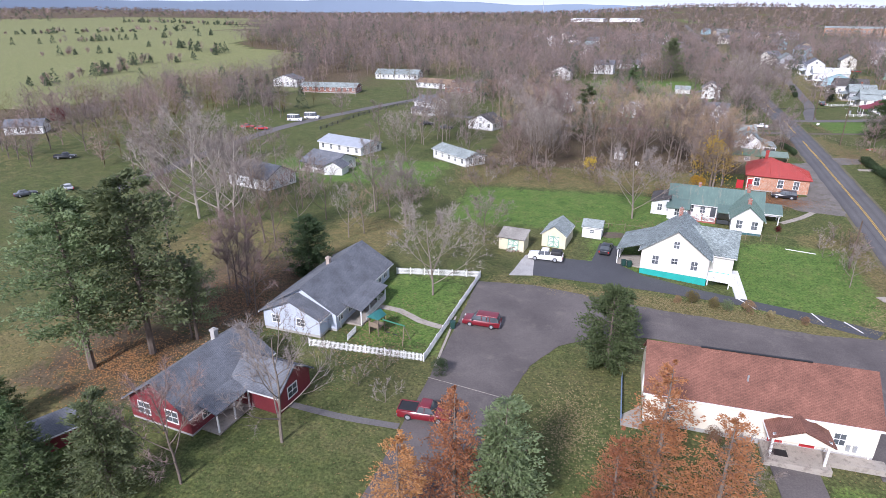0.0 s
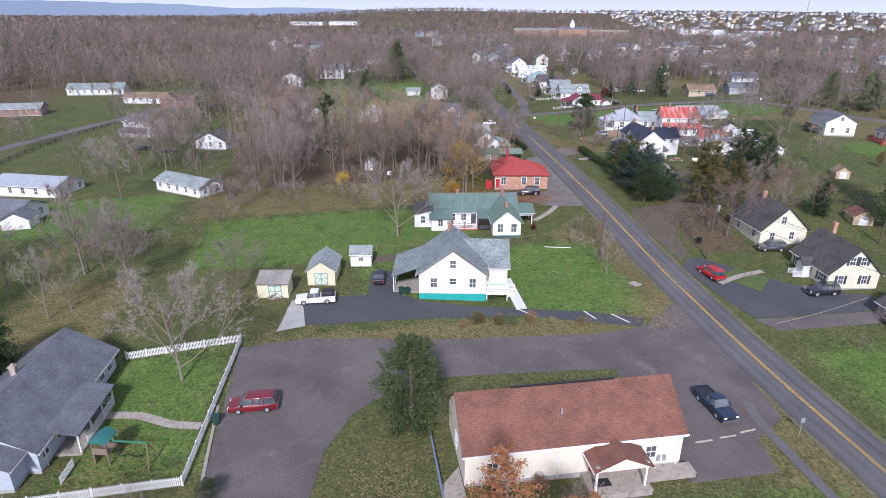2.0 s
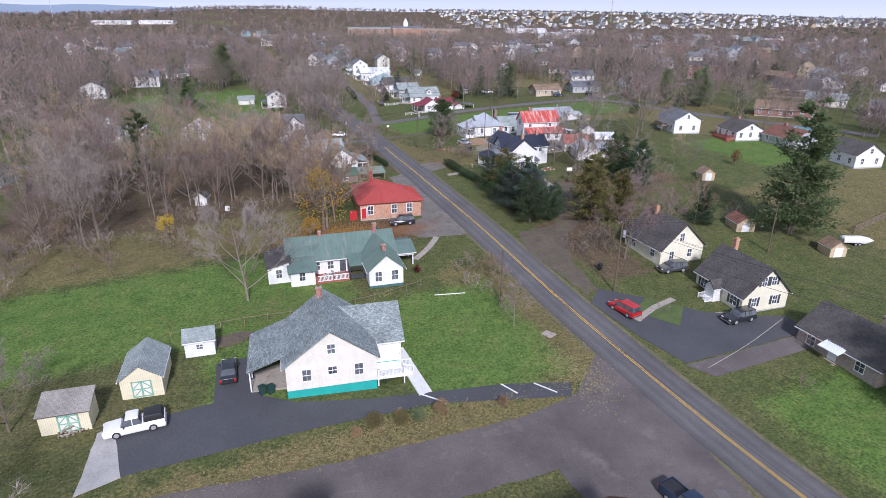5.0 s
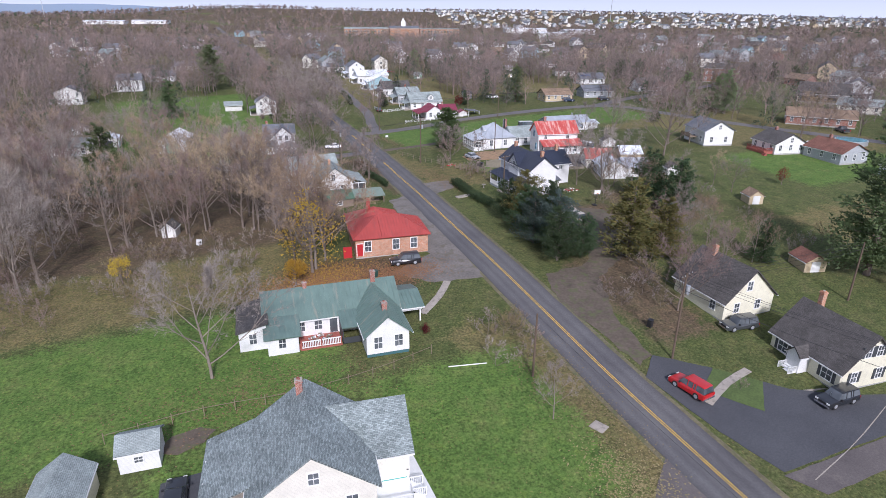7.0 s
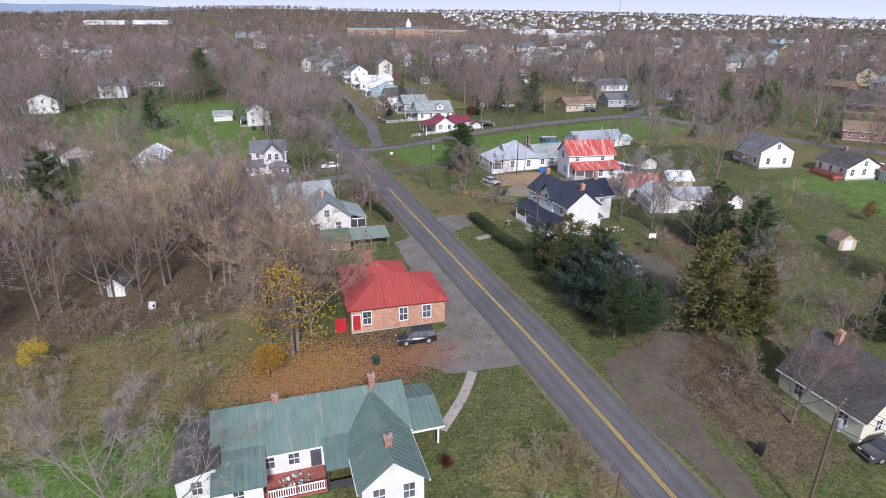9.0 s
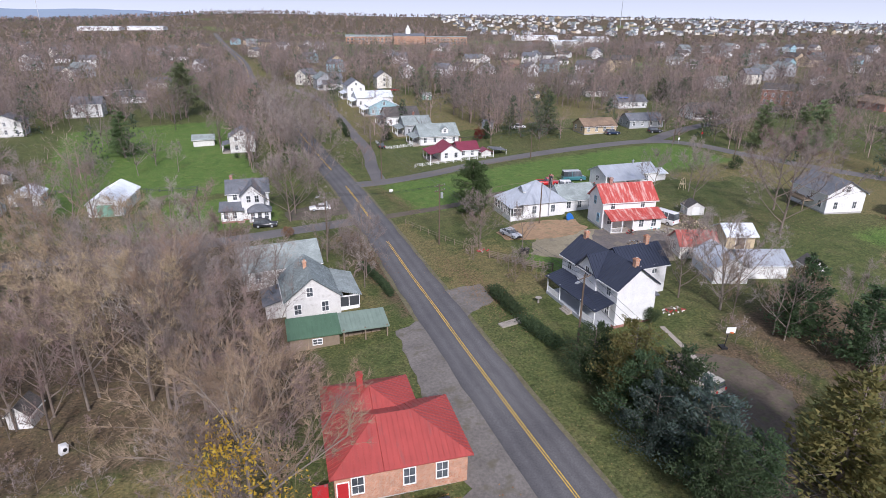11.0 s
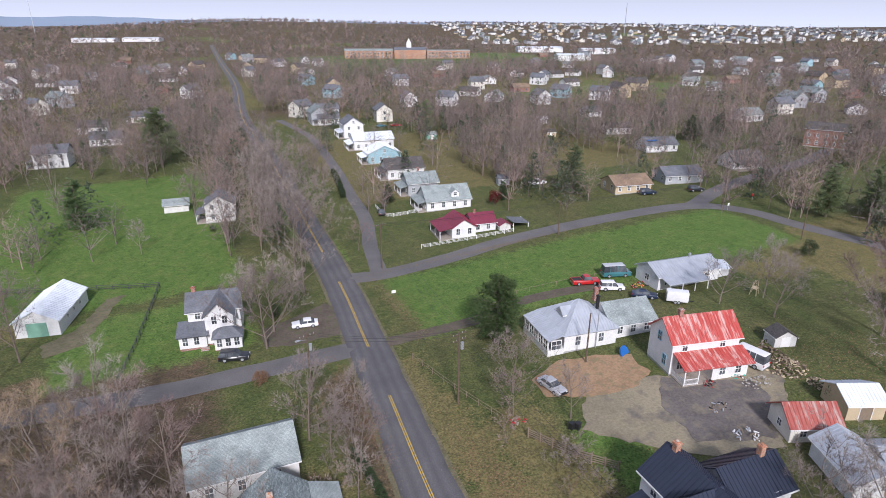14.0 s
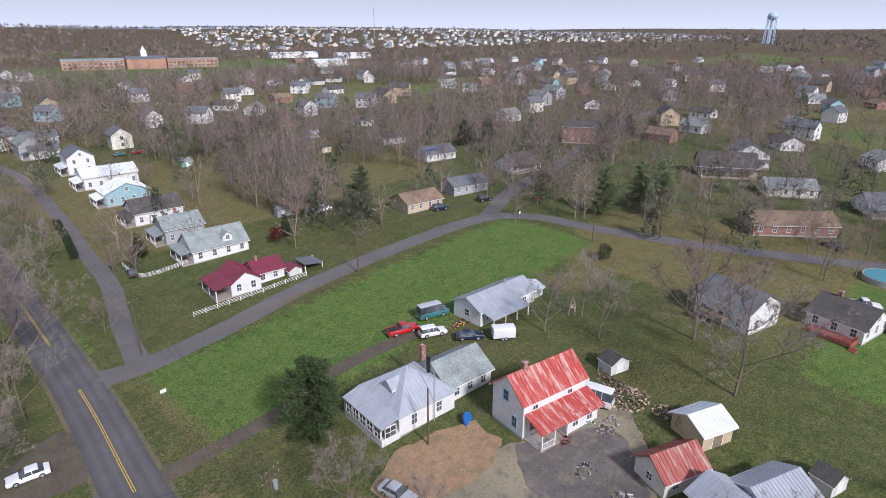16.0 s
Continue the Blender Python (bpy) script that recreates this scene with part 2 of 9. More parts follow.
TWIG_TAN = foliage_mat("tan_twigs_with_dry_leaves", [(0.40, 0.29, 0.19), (0.30, 0.215, 0.15), (0.48, 0.36, 0.24)])
NEEDLE = foliage_mat("dark_green_needles", [(0.07, 0.11, 0.052), (0.115, 0.17, 0.075), (0.09, 0.135, 0.075)], trans=0.5)
NEEDLE_MID = foliage_mat("mid_dark_green_needles", [(0.13, 0.185, 0.08), (0.20, 0.265, 0.115), (0.16, 0.215, 0.105)], trans=0.5)
NEEDLE_LIGHT = foliage_mat("mid_green_pine_needles", [(0.21, 0.275, 0.13), (0.32, 0.39, 0.19), (0.25, 0.315, 0.18)], trans=0.5)
NEEDLE_BLUE = foliage_mat("blue_green_needles", [(0.125, 0.17, 0.15), (0.085, 0.13, 0.09), (0.19, 0.24, 0.225)], trans=0.5)
NEEDLE_OLIVE = foliage_mat("olive_cedar_foliage", [(0.30, 0.265, 0.09), (0.20, 0.215, 0.08), (0.37, 0.315, 0.115)], trans=0.5)
LEAF_ORANGE = foliage_mat("rust_orange_leaves", [(0.58, 0.25, 0.10), (0.66, 0.34, 0.17), (0.46, 0.20, 0.10)], trans=0.5)
LEAF_YELLOW = foliage_mat("golden_leaves", [(0.76, 0.52, 0.05), (0.62, 0.39, 0.06), (0.82, 0.62, 0.10)], trans=0.5)
LEAF_RED = foliage_mat("dark_red_leaves", [(0.20, 0.035, 0.03), (0.28, 0.06, 0.045), (0.14, 0.03, 0.03)], trans=0.5)
LEAF_BROWN = foliage_mat("dry_brown_leaves", [(0.30, 0.19, 0.10), (0.22, 0.13, 0.075), (0.38, 0.26, 0.14)])
LEAF_RUST = foliage_mat("rust_brown_fallen_leaves", [(0.42, 0.22, 0.09), (0.30, 0.15, 0.07), (0.52, 0.32, 0.14)])
LEAF_GREEN = foliage_mat("broad_green_leaves", [(0.075, 0.12, 0.045), (0.115, 0.165, 0.062), (0.15, 0.19, 0.08)], trans=0.5)
LEAF_OLIVE = foliage_mat("olive_leaves", [(0.30, 0.25, 0.10), (0.24, 0.21, 0.09), (0.34, 0.29, 0.14)], trans=0.5)
SHRUB_TAN = foliage_mat("dry_grass_stalks", [(0.36, 0.28, 0.15), (0.28, 0.21, 0.11), (0.22, 0.19, 0.08)])
EVERGREEN_FAR = foliage_mat("far_evergreens", [(0.10, 0.13, 0.08), (0.145, 0.18, 0.11), (0.12, 0.15, 0.10)], trans=0.5)
RUBBER = plain("tyre_rubber", (0.025, 0.025, 0.026), 0.85)
CHROME = plain("bright_metal", (0.6, 0.6, 0.62), 0.25, 0.9, var=0.03)
GALV = plain("galvanised_metal", (0.45, 0.47, 0.49), 0.5, 0.5)
BLACK = plain("black_plastic", (0.02, 0.02, 0.022), 0.5)
LAMP_RED = plain("red_lamp_lens", (0.5, 0.02, 0.02), 0.2)
LAMP_CLEAR = plain("clear_lamp_lens", (0.75, 0.75, 0.72), 0.15)
YELLOW_LINE = plain("yellow_road_paint", (0.62, 0.40, 0.06), 0.8, var=0.2, scale=1.5, stain=(0.25, 0.19, 0.08))
WHITE_LINE = plain("white_road_paint", (0.66, 0.66, 0.64), 0.8, var=0.15)
CLAY = plain("bare_orange_clay", (0.31, 0.20, 0.115), 0.95, var=0.35, scale=0.45, fine=2.5, stain=(0.2, 0.17, 0.09))
DIRT = plain("packed_grey_dirt", (0.255, 0.218, 0.145), 0.95, var=0.35, scale=0.12, fine=3.0, stain=(0.13, 0.115, 0.10))


def paint(name, col):
    m, nt, b, n, l = nodes_of(name)
    pos = n.new("ShaderNodeNewGeometry").outputs["Position"]
    l.new(ramp(nt, noise_node(nt, pos, 2.0, 3), [(0.3, scaled(col, 0.92)), (0.7, scaled(col, 1.05))]), b.inputs["Base Color"])
    b.inputs["Roughness"].default_value = 0.28
    b.inputs["Coat Weight"].default_value = 0.6
    return m


def asphalt(name, col, patch, crack=0.0, stain=None, bands=False):
    m, nt, b, n, l = nodes_of(name)
    pos = n.new("ShaderNodeNewGeometry").outputs["Position"]
    c = ramp(nt, noise_node(nt, pos, 0.16, 7, 0.62), [(0.32, col), (0.68, patch)])
    c = mixed(nt, 1.0, c, ramp(nt, noise_node(nt, pos, 6.0, 3), [(0.3, (0.72, 0.72, 0.72)), (0.7, (1.04, 1.04, 1.04))]), "MULTIPLY")
    if stain:
        c = mixed(nt, ramp(nt, noise_node(nt, pos, 0.35, 9, 0.7), [(0.56, (0, 0, 0)), (0.74, (0.8, 0.8, 0.8))]), c, stain)
    if bands:
        # wheel tracks worn pale, the edges and the drip line between them dark
        sp = n.new("ShaderNodeSeparateXYZ")
        l.new(n.new("ShaderNodeUVMap").outputs[0], sp.inputs[0])
        across = math_node(nt, "ADD", sp.outputs[0], math_node(nt, "MULTIPLY", math_node(nt, "SUBTRACT", noise_node(nt, pos, 0.4, 3), 0.5), 0.09))
        g = lambda v: (v, v, v)
        c = mixed(nt, 1.0, c, ramp(nt, across, [(0.0, g(0.78)), (0.1, g(0.98)), (0.17, g(1.16)), (0.27, g(0.9)), (0.38, g(1.14)), (0.5, g(0.88)), (0.62, g(1.14)), (0.73, g(0.9)), (0.83, g(1.16)), (0.92, g(0.98)), (1.0, g(0.78))]), "MULTIPLY")
    if crack:
        v = n.new("ShaderNodeTexVoronoi")
        v.feature = "DISTANCE_TO_EDGE"
        v.inputs["Scale"].default_value = crack
        warp = n.new("ShaderNodeVectorMath")
        nz = n.new("ShaderNodeTexNoise")
        nz.inputs["Scale"].default_value = 0.8
        l.new(pos, nz.inputs["Vector"])
        l.new(pos, warp.inputs[0])
        l.new(nz.outputs[1], warp.inputs[1])
        l.new(warp.outputs[0], v.inputs["Vector"])
        c = mixed(nt, ramp(nt, v.outputs["Distance"], [(0.0, (1, 1, 1)), (0.012, (0, 0, 0))]), c, scaled(col, 0.62))
    l.new(c, b.inputs["Base Color"])
    b.inputs["Roughness"].default_value = 0.88
    bump(nt, b, noise_node(nt, pos, 25.0, 2), 0.3, 0.01)
    return m


ROAD = asphalt("worn_road_asphalt", (0.098, 0.094, 0.097), (0.136, 0.131, 0.131), 0.0, bands=True)
LOT = asphalt("brown_grey_lot_asphalt", (0.094, 0.081, 0.079), (0.156, 0.136, 0.128), 0.0, (0.182, 0.158, 0.138))
DRIVE = asphalt("fresh_dark_asphalt", (0.062, 0.064, 0.072), (0.082, 0.084, 0.092), 0.0)
SHOULDER = plain("gravel_shoulder", (0.162, 0.146, 0.13), 0.95, var=0.4, scale=0.3, fine=3.2, stain=(0.125, 0.11, 0.08))
LANE = asphalt("grey_lane_asphalt", (0.125, 0.116, 0.115), (0.165, 0.154, 0.15), 0.0)


def ground_mat():
    m, nt, b, n, l = nodes_of("lawn_and_litter")
    pos = n.new("ShaderNodeNewGeometry").outputs["Position"]
    at = n.new("ShaderNodeAttribute")
    at.attribute_name = "kinds"
    sep = n.new("ShaderNodeSeparateColor")
    l.new(at.outputs["Color"], sep.inputs[0])
    big, mid, fine = noise_node(nt, pos, 0.035, 5), noise_node(nt, pos, 0.3, 6, 0.7), noise_node(nt, pos, 3.2, 4, 0.7)
    lawn = ramp(nt, mid, [(0.25, (0.07, 0.098, 0.032)), (0.5, (0.105, 0.13, 0.046)), (0.75, (0.165, 0.16, 0.075))])
    lawn = mixed(nt, ramp(nt, big, [(0.46, (0, 0, 0)), (0.68, (0.55, 0.55, 0.55))]), lawn, (0.15, 0.135, 0.068))
    wild = ramp(nt, mid, [(0.25, (0.125, 0.14, 0.052)), (0.55, (0.20, 0.172, 0.082)), (0.8, (0.115, 0.15, 0.046))])
    wood = ramp(nt, mid, [(0.25, (0.085, 0.064, 0.045)), (0.5, (0.15, 0.113, 0.076)), (0.8, (0.115, 0.118, 0.052))])
    bright = ramp(nt, mid, [(0.25, (0.084, 0.158, 0.036)), (0.5, (0.118, 0.2, 0.048)), (0.78, (0.182, 0.216, 0.075))])
    field = ramp(nt, mid, [(0.25, (0.19, 0.225, 0.09)), (0.5, (0.245, 0.265, 0.12)), (0.78, (0.30, 0.285, 0.16))])
    edge = math_node(nt, "SUBTRACT", math_node(nt, "ADD", math_node(nt, "MULTIPLY", mid, 0.6), math_node(nt, "MULTIPLY", fine, 0.4)), 0.5)

    def mask(out):
        v = math_node(nt, "ADD", out, math_node(nt, "MULTIPLY", edge, 1.5))
        return ramp(nt, v, [(0.4, (0, 0, 0)), (0.62, (1, 1, 1))])

    c = mixed(nt, mask(sep.outputs[0]), lawn, wild)
    c = mixed(nt, mask(sep.outputs[1]), c, wood)
    c = mixed(nt, mask(sep.outputs[2]), c, bright)
    c = mixed(nt, mask(at.outputs["Alpha"]), c, field)
    c = mixed(nt, 1.0, c, ramp(nt, fine, [(0.28, (0.28, 0.29, 0.26)), (0.72, (1.3, 1.26, 1.2))]), "MULTIPLY")
    tuft = noise_node(nt, pos, 0.9, 7, 0.75)
    c = mixed(nt, 1.0, c, ramp(nt, tuft, [(0.3, (0.68, 0.72, 0.66)), (0.5, (1, 1, 1)), (0.72, (1.38, 1.25, 1.1))]), "MULTIPLY")
    # scattered leaves
    lv = n.new("ShaderNodeTexVoronoi")
    lv.inputs["Scale"].default_value = 2.2
    l.new(pos, lv.inputs["Vector"])
    dots = math_node(nt, "MULTIPLY", ramp(nt, lv.outputs["Distance"], [(0.10, (1, 1, 1)), (0.16, (0, 0, 0))]), ramp(nt, big, [(0.36, (0.15, 0.15, 0.15)), (0.58, (0.9, 0.9, 0.9))]))
    c = mixed(nt, dots, c, (0.30, 0.195, 0.095))
    bl = n.new("ShaderNodeTexVoronoi")
    bl.inputs["Scale"].default_value = 1.3
    l.new(pos, bl.inputs["Vector"])
    clump = math_node(nt, "MULTIPLY", ramp(nt, bl.outputs["Distance"], [(0.14, (1, 1, 1)), (0.30, (0, 0, 0))]), ramp(nt, tuft, [(0.45, (0, 0, 0)), (0.6, (0.75, 0.75, 0.75))]))
    c = mixed(nt, clump, c, (0.06, 0.062, 0.026))
    l.new(c, b.inputs["Base Color"])
    b.inputs["Roughness"].default_value = 0.95
    b.inputs["Specular IOR Level"].default_value = 0.2
    bump(nt, b, fine, 0.9, 0.12)
    return m


GROUND = ground_mat()


# ---- building helpers ----
def part(name, bm, material, parent, label="", m=None):
    me = bm
    if not isinstance(bm, bpy.types.Mesh):
        me = bpy.data.meshes.new(name)
        bm.to_mesh(me)
        bm.free()
    if material is not None and not me.materials:
        me.materials.append(material)
    ob = new(name, me)
    ob.parent = parent
    if m is not None:
        ob.matrix_basis = m
    if label:
        tagged(ob, label)
    return ob


def thing(name, m, label, category, group="", kind=""):
    ob = new(name)
    ob.empty_display_size = 0.3
    ob.matrix_basis = m
    return tagged(ob, label, category, group, kind)


def box(bm, x0, y0, z0, x1, y1, z1, m=None):
    vs = [bm.verts.new(v if m is None else m @ Vector(v)) for v in ((x0, y0, z0), (x1, y0, z0), (x1, y1, z0), (x0, y1, z0), (x0, y0, z1), (x1, y0, z1), (x1, y1, z1), (x0, y1, z1))]
    for f in ((3, 2, 1, 0), (4, 5, 6, 7), (0, 1, 5, 4), (1, 2, 6, 5), (2, 3, 7, 6), (3, 0, 4, 7)):
        bm.faces.new([vs[i] for i in f])
    return vs


def boxes(*dims):
    bm = bmesh.new()
    for d in dims:
        box(bm, *d)
    return bm


def tube(bm, p0, p1, r0, r1, n=6, caps=True):
    p0, p1 = Vector(p0), Vector(p1)
    d = (p1 - p0).normalized()
    a = d.orthogonal().normalized()
    b = d.cross(a)
    r = [[bm.verts.new(p + (a * math.cos(6.2832 * i / n) + b * math.sin(6.2832 * i / n)) * q) for i in range(n)] for p, q in ((p0, r0), (p1, max(r1, 0.002)))]
    for i in range(n):
        bm.faces.new((r[0][i], r[0][(i + 1) % n], r[1][(i + 1) % n], r[1][i]))
    if caps:
        bm.faces.new(r[0][::-1])
        bm.faces.new(r[1])


def prism(bm, poly, y0, y1):
    """A closed outline in x and z, drawn out from y0 to y1."""
    a = [bm.verts.new((x, y0, z)) for x, z in poly]
    b = [bm.verts.new((x, y1, z)) for x, z in poly]
    k = len(poly)
    bm.faces.new(a)
    bm.faces.new(b[::-1])
    for i in range(k):
        bm.faces.new((a[(i + 1) % k], a[i], b[i], b[(i + 1) % k]))
    return a, b


# ---- the lie of the land ----
RISES = ((-110, (0.49, 0.61, 0.66, 0.22, -0.05, -0.11)), (-60, (0.06, 0.12, 0.76, 0.13, -0.55, -0.96)), (-10, (-1.02, -1.59, 0.37, 0.61, -0.49, -1.19)),
         (40, (-1.25, -1.09, 0.43, 1.11, -0.12, -0.41)), (90, (-0.44, -0.26, 0.15, 0.77, 0.56, 0.07)))
# broad far hills: x, y, height, spread
HILLS = ((1550, 1500, 27, 380), (1200, 420, 15, 200), (1000, 1950, 18, 320), (-330, 560, 14, 150), (-700, 900, 14, 300), (500, 2500, 24, 500), (-1500, 1600, 24, 500), (-200, 1900, 14, 420))


def ground(x, y):
    z = -0.5 + 0.022 * min(200, max(-160, x)) + 0.013 * min(330, max(-80, y))
    if -260 < x < 240 and -180 < y < 370:
        for gx, row in RISES:
            for i, amp in enumerate(row):
                z += amp * math.exp(-((x - gx) ** 2 + (y + 30 - 50 * i) ** 2) / 2888.0)
    r = math.hypot(x, y)
    if r > 250:
        for hx, hy, h, s in HILLS:
            z += h * math.exp(-((x - hx) ** 2 + (y - hy) ** 2) / (2 * s * s)) * min(1, (r - 250) / 300)
        if r > 1500:
            b = math.atan2(x, y)
            z += (20 + 10 * math.sin(5 * b + 1) + 5 * math.sin(13 * b)) * min(1, (r - 1500) / 2000)
            if -1.5 < b < -0.35 and r > 3000:
                z += 25 * math.sin((b + 1.5) / 1.15 * 3.14159) * min(1, (r - 3000) / 900) * (0.75 + 0.25 * math.sin(9 * b))
    return z


def steps(stops):
    out = []
    for (a, b, s) in stops:
        k = max(1, round((b - a) / s))
        out += [a + (b - a) * i / k for i in range(k)]
    return out + [stops[-1][1]]


def soft_box(x, y, x0, y0, x1, y1, s=5.0):
    dx, dy = max(x0 - x, x - x1), max(y0 - y, y - y1)
    d = max(dx, dy)
    return max(0.0, min(1.0, 0.5 - d / (2 * s)))


# brush, leaf litter under trees, and watered lawn, as rectangles of the plan
WILD = ((-85, 84, -24, 104), (-128, -20, -104, 50), (-100, 36, -86, 56), (-60, 84, -40, 96), (-30, 24, -12, 31), (-12, 30, -5, 66), (-60, 26, -14, 36), (-68, 24, -62, 36), (-14, -10, -6, 22), (-16, 56, -9, 66), (-50, 198, -38, 232),
        (86, 150, 130, 160), (60, 40, 110, 75), (30, 240, 150, 330), (-13, 118, -4, 140), (100, 100, 150, 170), (92, 178, 110, 188), (14, 118, 24, 140), (8, 118, 15, 160))
WOODS = ((-84, 104, -16, 182), (-32, 78, -14, 92), (20, 82, 34, 96), (9, 64, 22, 76), (36, 80, 47, 98), (-30, 120, -18, 160), (8, 52, 18, 70), (-2, 120, 4, 160), (36, 84, 56, 100), (-112, 10, -94, 34), (-116, -6, -98, 10))
BRIGHT = ((120, 640, 480, 900), (5, 2, 30, 23), (84, 84, 130, 112), (19, 163, 116, 190), (-80, 58, -30, 82), (-60, 205, -6, 300), (-30, 36, -10, 60), (-82, 12, -70, 33), (24, 110, 31, 132), (-40, 176, -8, 200), (-52, 40, -44, 56), (9, 205, 17, 300), (-140, 80, -90, 104), (-30, -40, -10, 2), (-112, -25, -100, -12))


def kinds_at(x, y):
    k = [max((soft_box(x, y, *q) for q in row), default=0) for row in (WILD, WOODS, BRIGHT)]
    k.append(0.0)
    far = min(1, max(0, (math.hypot(x - 20, y - 130) - 190) / 80))
    if far > 0:
        n = noise.noise((x * 0.006, y * 0.006, 1.3)) * 0.5 + noise.noise((x * 0.02, y * 0.02, 4.1)) * 0.35
        left = 1.0 if (x + 52 < (-0.58 + 0.16 * noise.noise((x * 0.01, y * 0.01, 6.0))) * (y + 48) and 320 < math.hypot(x + 52, y + 48) < 1700) else 0.0
        k[0] = max(k[0], far * (0.5 - n) * (1 - left))
        k[1] = max(k[1], far * (0.45 + n) * (1 - left))
        k[2] = max(k[2], far * (0.14 - n) * (1 - left))
        k[1] = max(k[1], (1 - left) * min(1, max(0, (math.hypot(x - 20, y - 130) - 420) / 200)) * (0.85 + n))
        if 140 < x < 480 and 620 < y < 900:
            k[1] *= 0.4
        k[3] = left * far * 0.9
    return k


def build_ground():
    xs = steps(((-4500, -1500, 300), (-1500, -500, 60), (-500, -150, 10), (-150, 150, 2.5), (150, 400, 8), (400, 1800, 50), (1800, 4500, 300)))
    ys = steps(((-1200, -200, 125), (-200, -60, 14), (-60, 260, 2.5), (260, 500, 7), (500, 2000, 50), (2000, 4700, 270)))
    verts = [(x, y, ground(x, y)) for y in ys for x in xs]
    w = len(xs)
    faces = [(j * w + i, j * w + i + 1, (j + 1) * w + i + 1, (j + 1) * w + i) for j in range(len(ys) - 1) for i in range(w - 1)]
    me = bpy.data.meshes.new("ground")
    me.from_pydata(verts, [], faces)
    att = me.attributes.new("kinds", "FLOAT_COLOR", "POINT")
    flat = []
    for x, y, z in verts:
        flat += kinds_at(x, y)
    att.data.foreach_set("color", flat)
    me.polygons.foreach_set("use_smooth", [True] * len(me.polygons))
    me.materials.append(GROUND)
    return tagged(new("ground", me), "green and brown lawns with fallen leaves and brush", "ground", kind="structure")


build_ground()


def inside(x, y, poly):
    c = False
    for i in range(len(poly)):
        (x0, y0), (x1, y1) = poly[i - 1], poly[i]
        if (y0 > y) != (y1 > y) and x < (x1 - x0) * (y - y0) / (y1 - y0) + x0:
            c = not c
    return c


def paving(name, poly, material, label, lift=0.05, category="pavement", wobble=0.25, step=2.5):
    """A sheet that lies on the ground within an outline, with a slightly ragged edge and a skirt."""
    rim = []
    for i in range(len(poly)):
        a, b = Vector(poly[i]), Vector(poly[(i + 1) % len(poly)])
        k = max(1, round((b - a).length / 1.2))
        for j in range(k):
            p = a.lerp(b, j / k)
            if j:
                p += Vector((noise.noise((p.x * 0.7, p.y * 0.7, 2.0)), noise.noise((p.x * 0.7, p.y * 0.7, 7.0)))) * wobble
            rim.append(p)
    pts = list(rim)
    xs, ys = [p.x for p in rim], [p.y for p in rim]
    y = min(ys) + step
    while y < max(ys):
        x = min(xs) + step
        while x < max(xs):
            if inside(x, y, rim) and min((Vector((x, y)) - q).length_squared for q in rim) > 0.8:
                pts.append(Vector((x, y)))
            x += step
        y += step
    from mathutils.geometry import delaunay_2d_cdt
    k = len(rim)
    v, _, f, *_ = delaunay_2d_cdt(pts, [], [list(range(k))], 1, 1e-4)
    bm = bmesh.new()
    bv = [bm.verts.new((p.x, p.y, ground(p.x, p.y) + lift)) for p in v]
    for t in f:
        bm.faces.new([bv[i] for i in t])
    bmesh.ops.recalc_face_normals(bm, faces=bm.faces)
    if bm.faces and sum(q.normal.z for q in bm.faces) < 0:
        bmesh.ops.reverse_faces(bm, faces=bm.faces)
    ex = bmesh.ops.extrude_edge_only(bm, edges=[e for e in bm.edges if e.is_boundary])
    for q in ex["geom"]:
        if isinstance(q, bmesh.types.BMVert):
            q.co.z -= 0.25
    me = bpy.data.meshes.new(name)
    bm.to_mesh(me)
    bm.free()
    me.materials.append(material)
    return tagged(new(name, me), label, category, kind="structure")


def smooth_line(pts, step=2.0):
    """Points along a rounded line through the given ones."""
    out = []
    p = [Vector(q) for q in pts]
    p = [p[0] * 2 - p[1]] + p + [p[-1] * 2 - p[-2]]
    for i in range(1, len(p) - 2):
        k = max(2, round((p[i + 1] - p[i]).length / step))
        for j in range(k):
            t = j / k
            a, b, c, d = p[i - 1], p[i], p[i + 1], p[i + 2]
            out.append(0.5 * ((2 * b) + (c - a) * t + (2 * a - 5 * b + 4 * c - d) * t * t + (3 * b - a - 3 * c + d) * t ** 3))
    return out + [p[-2]]


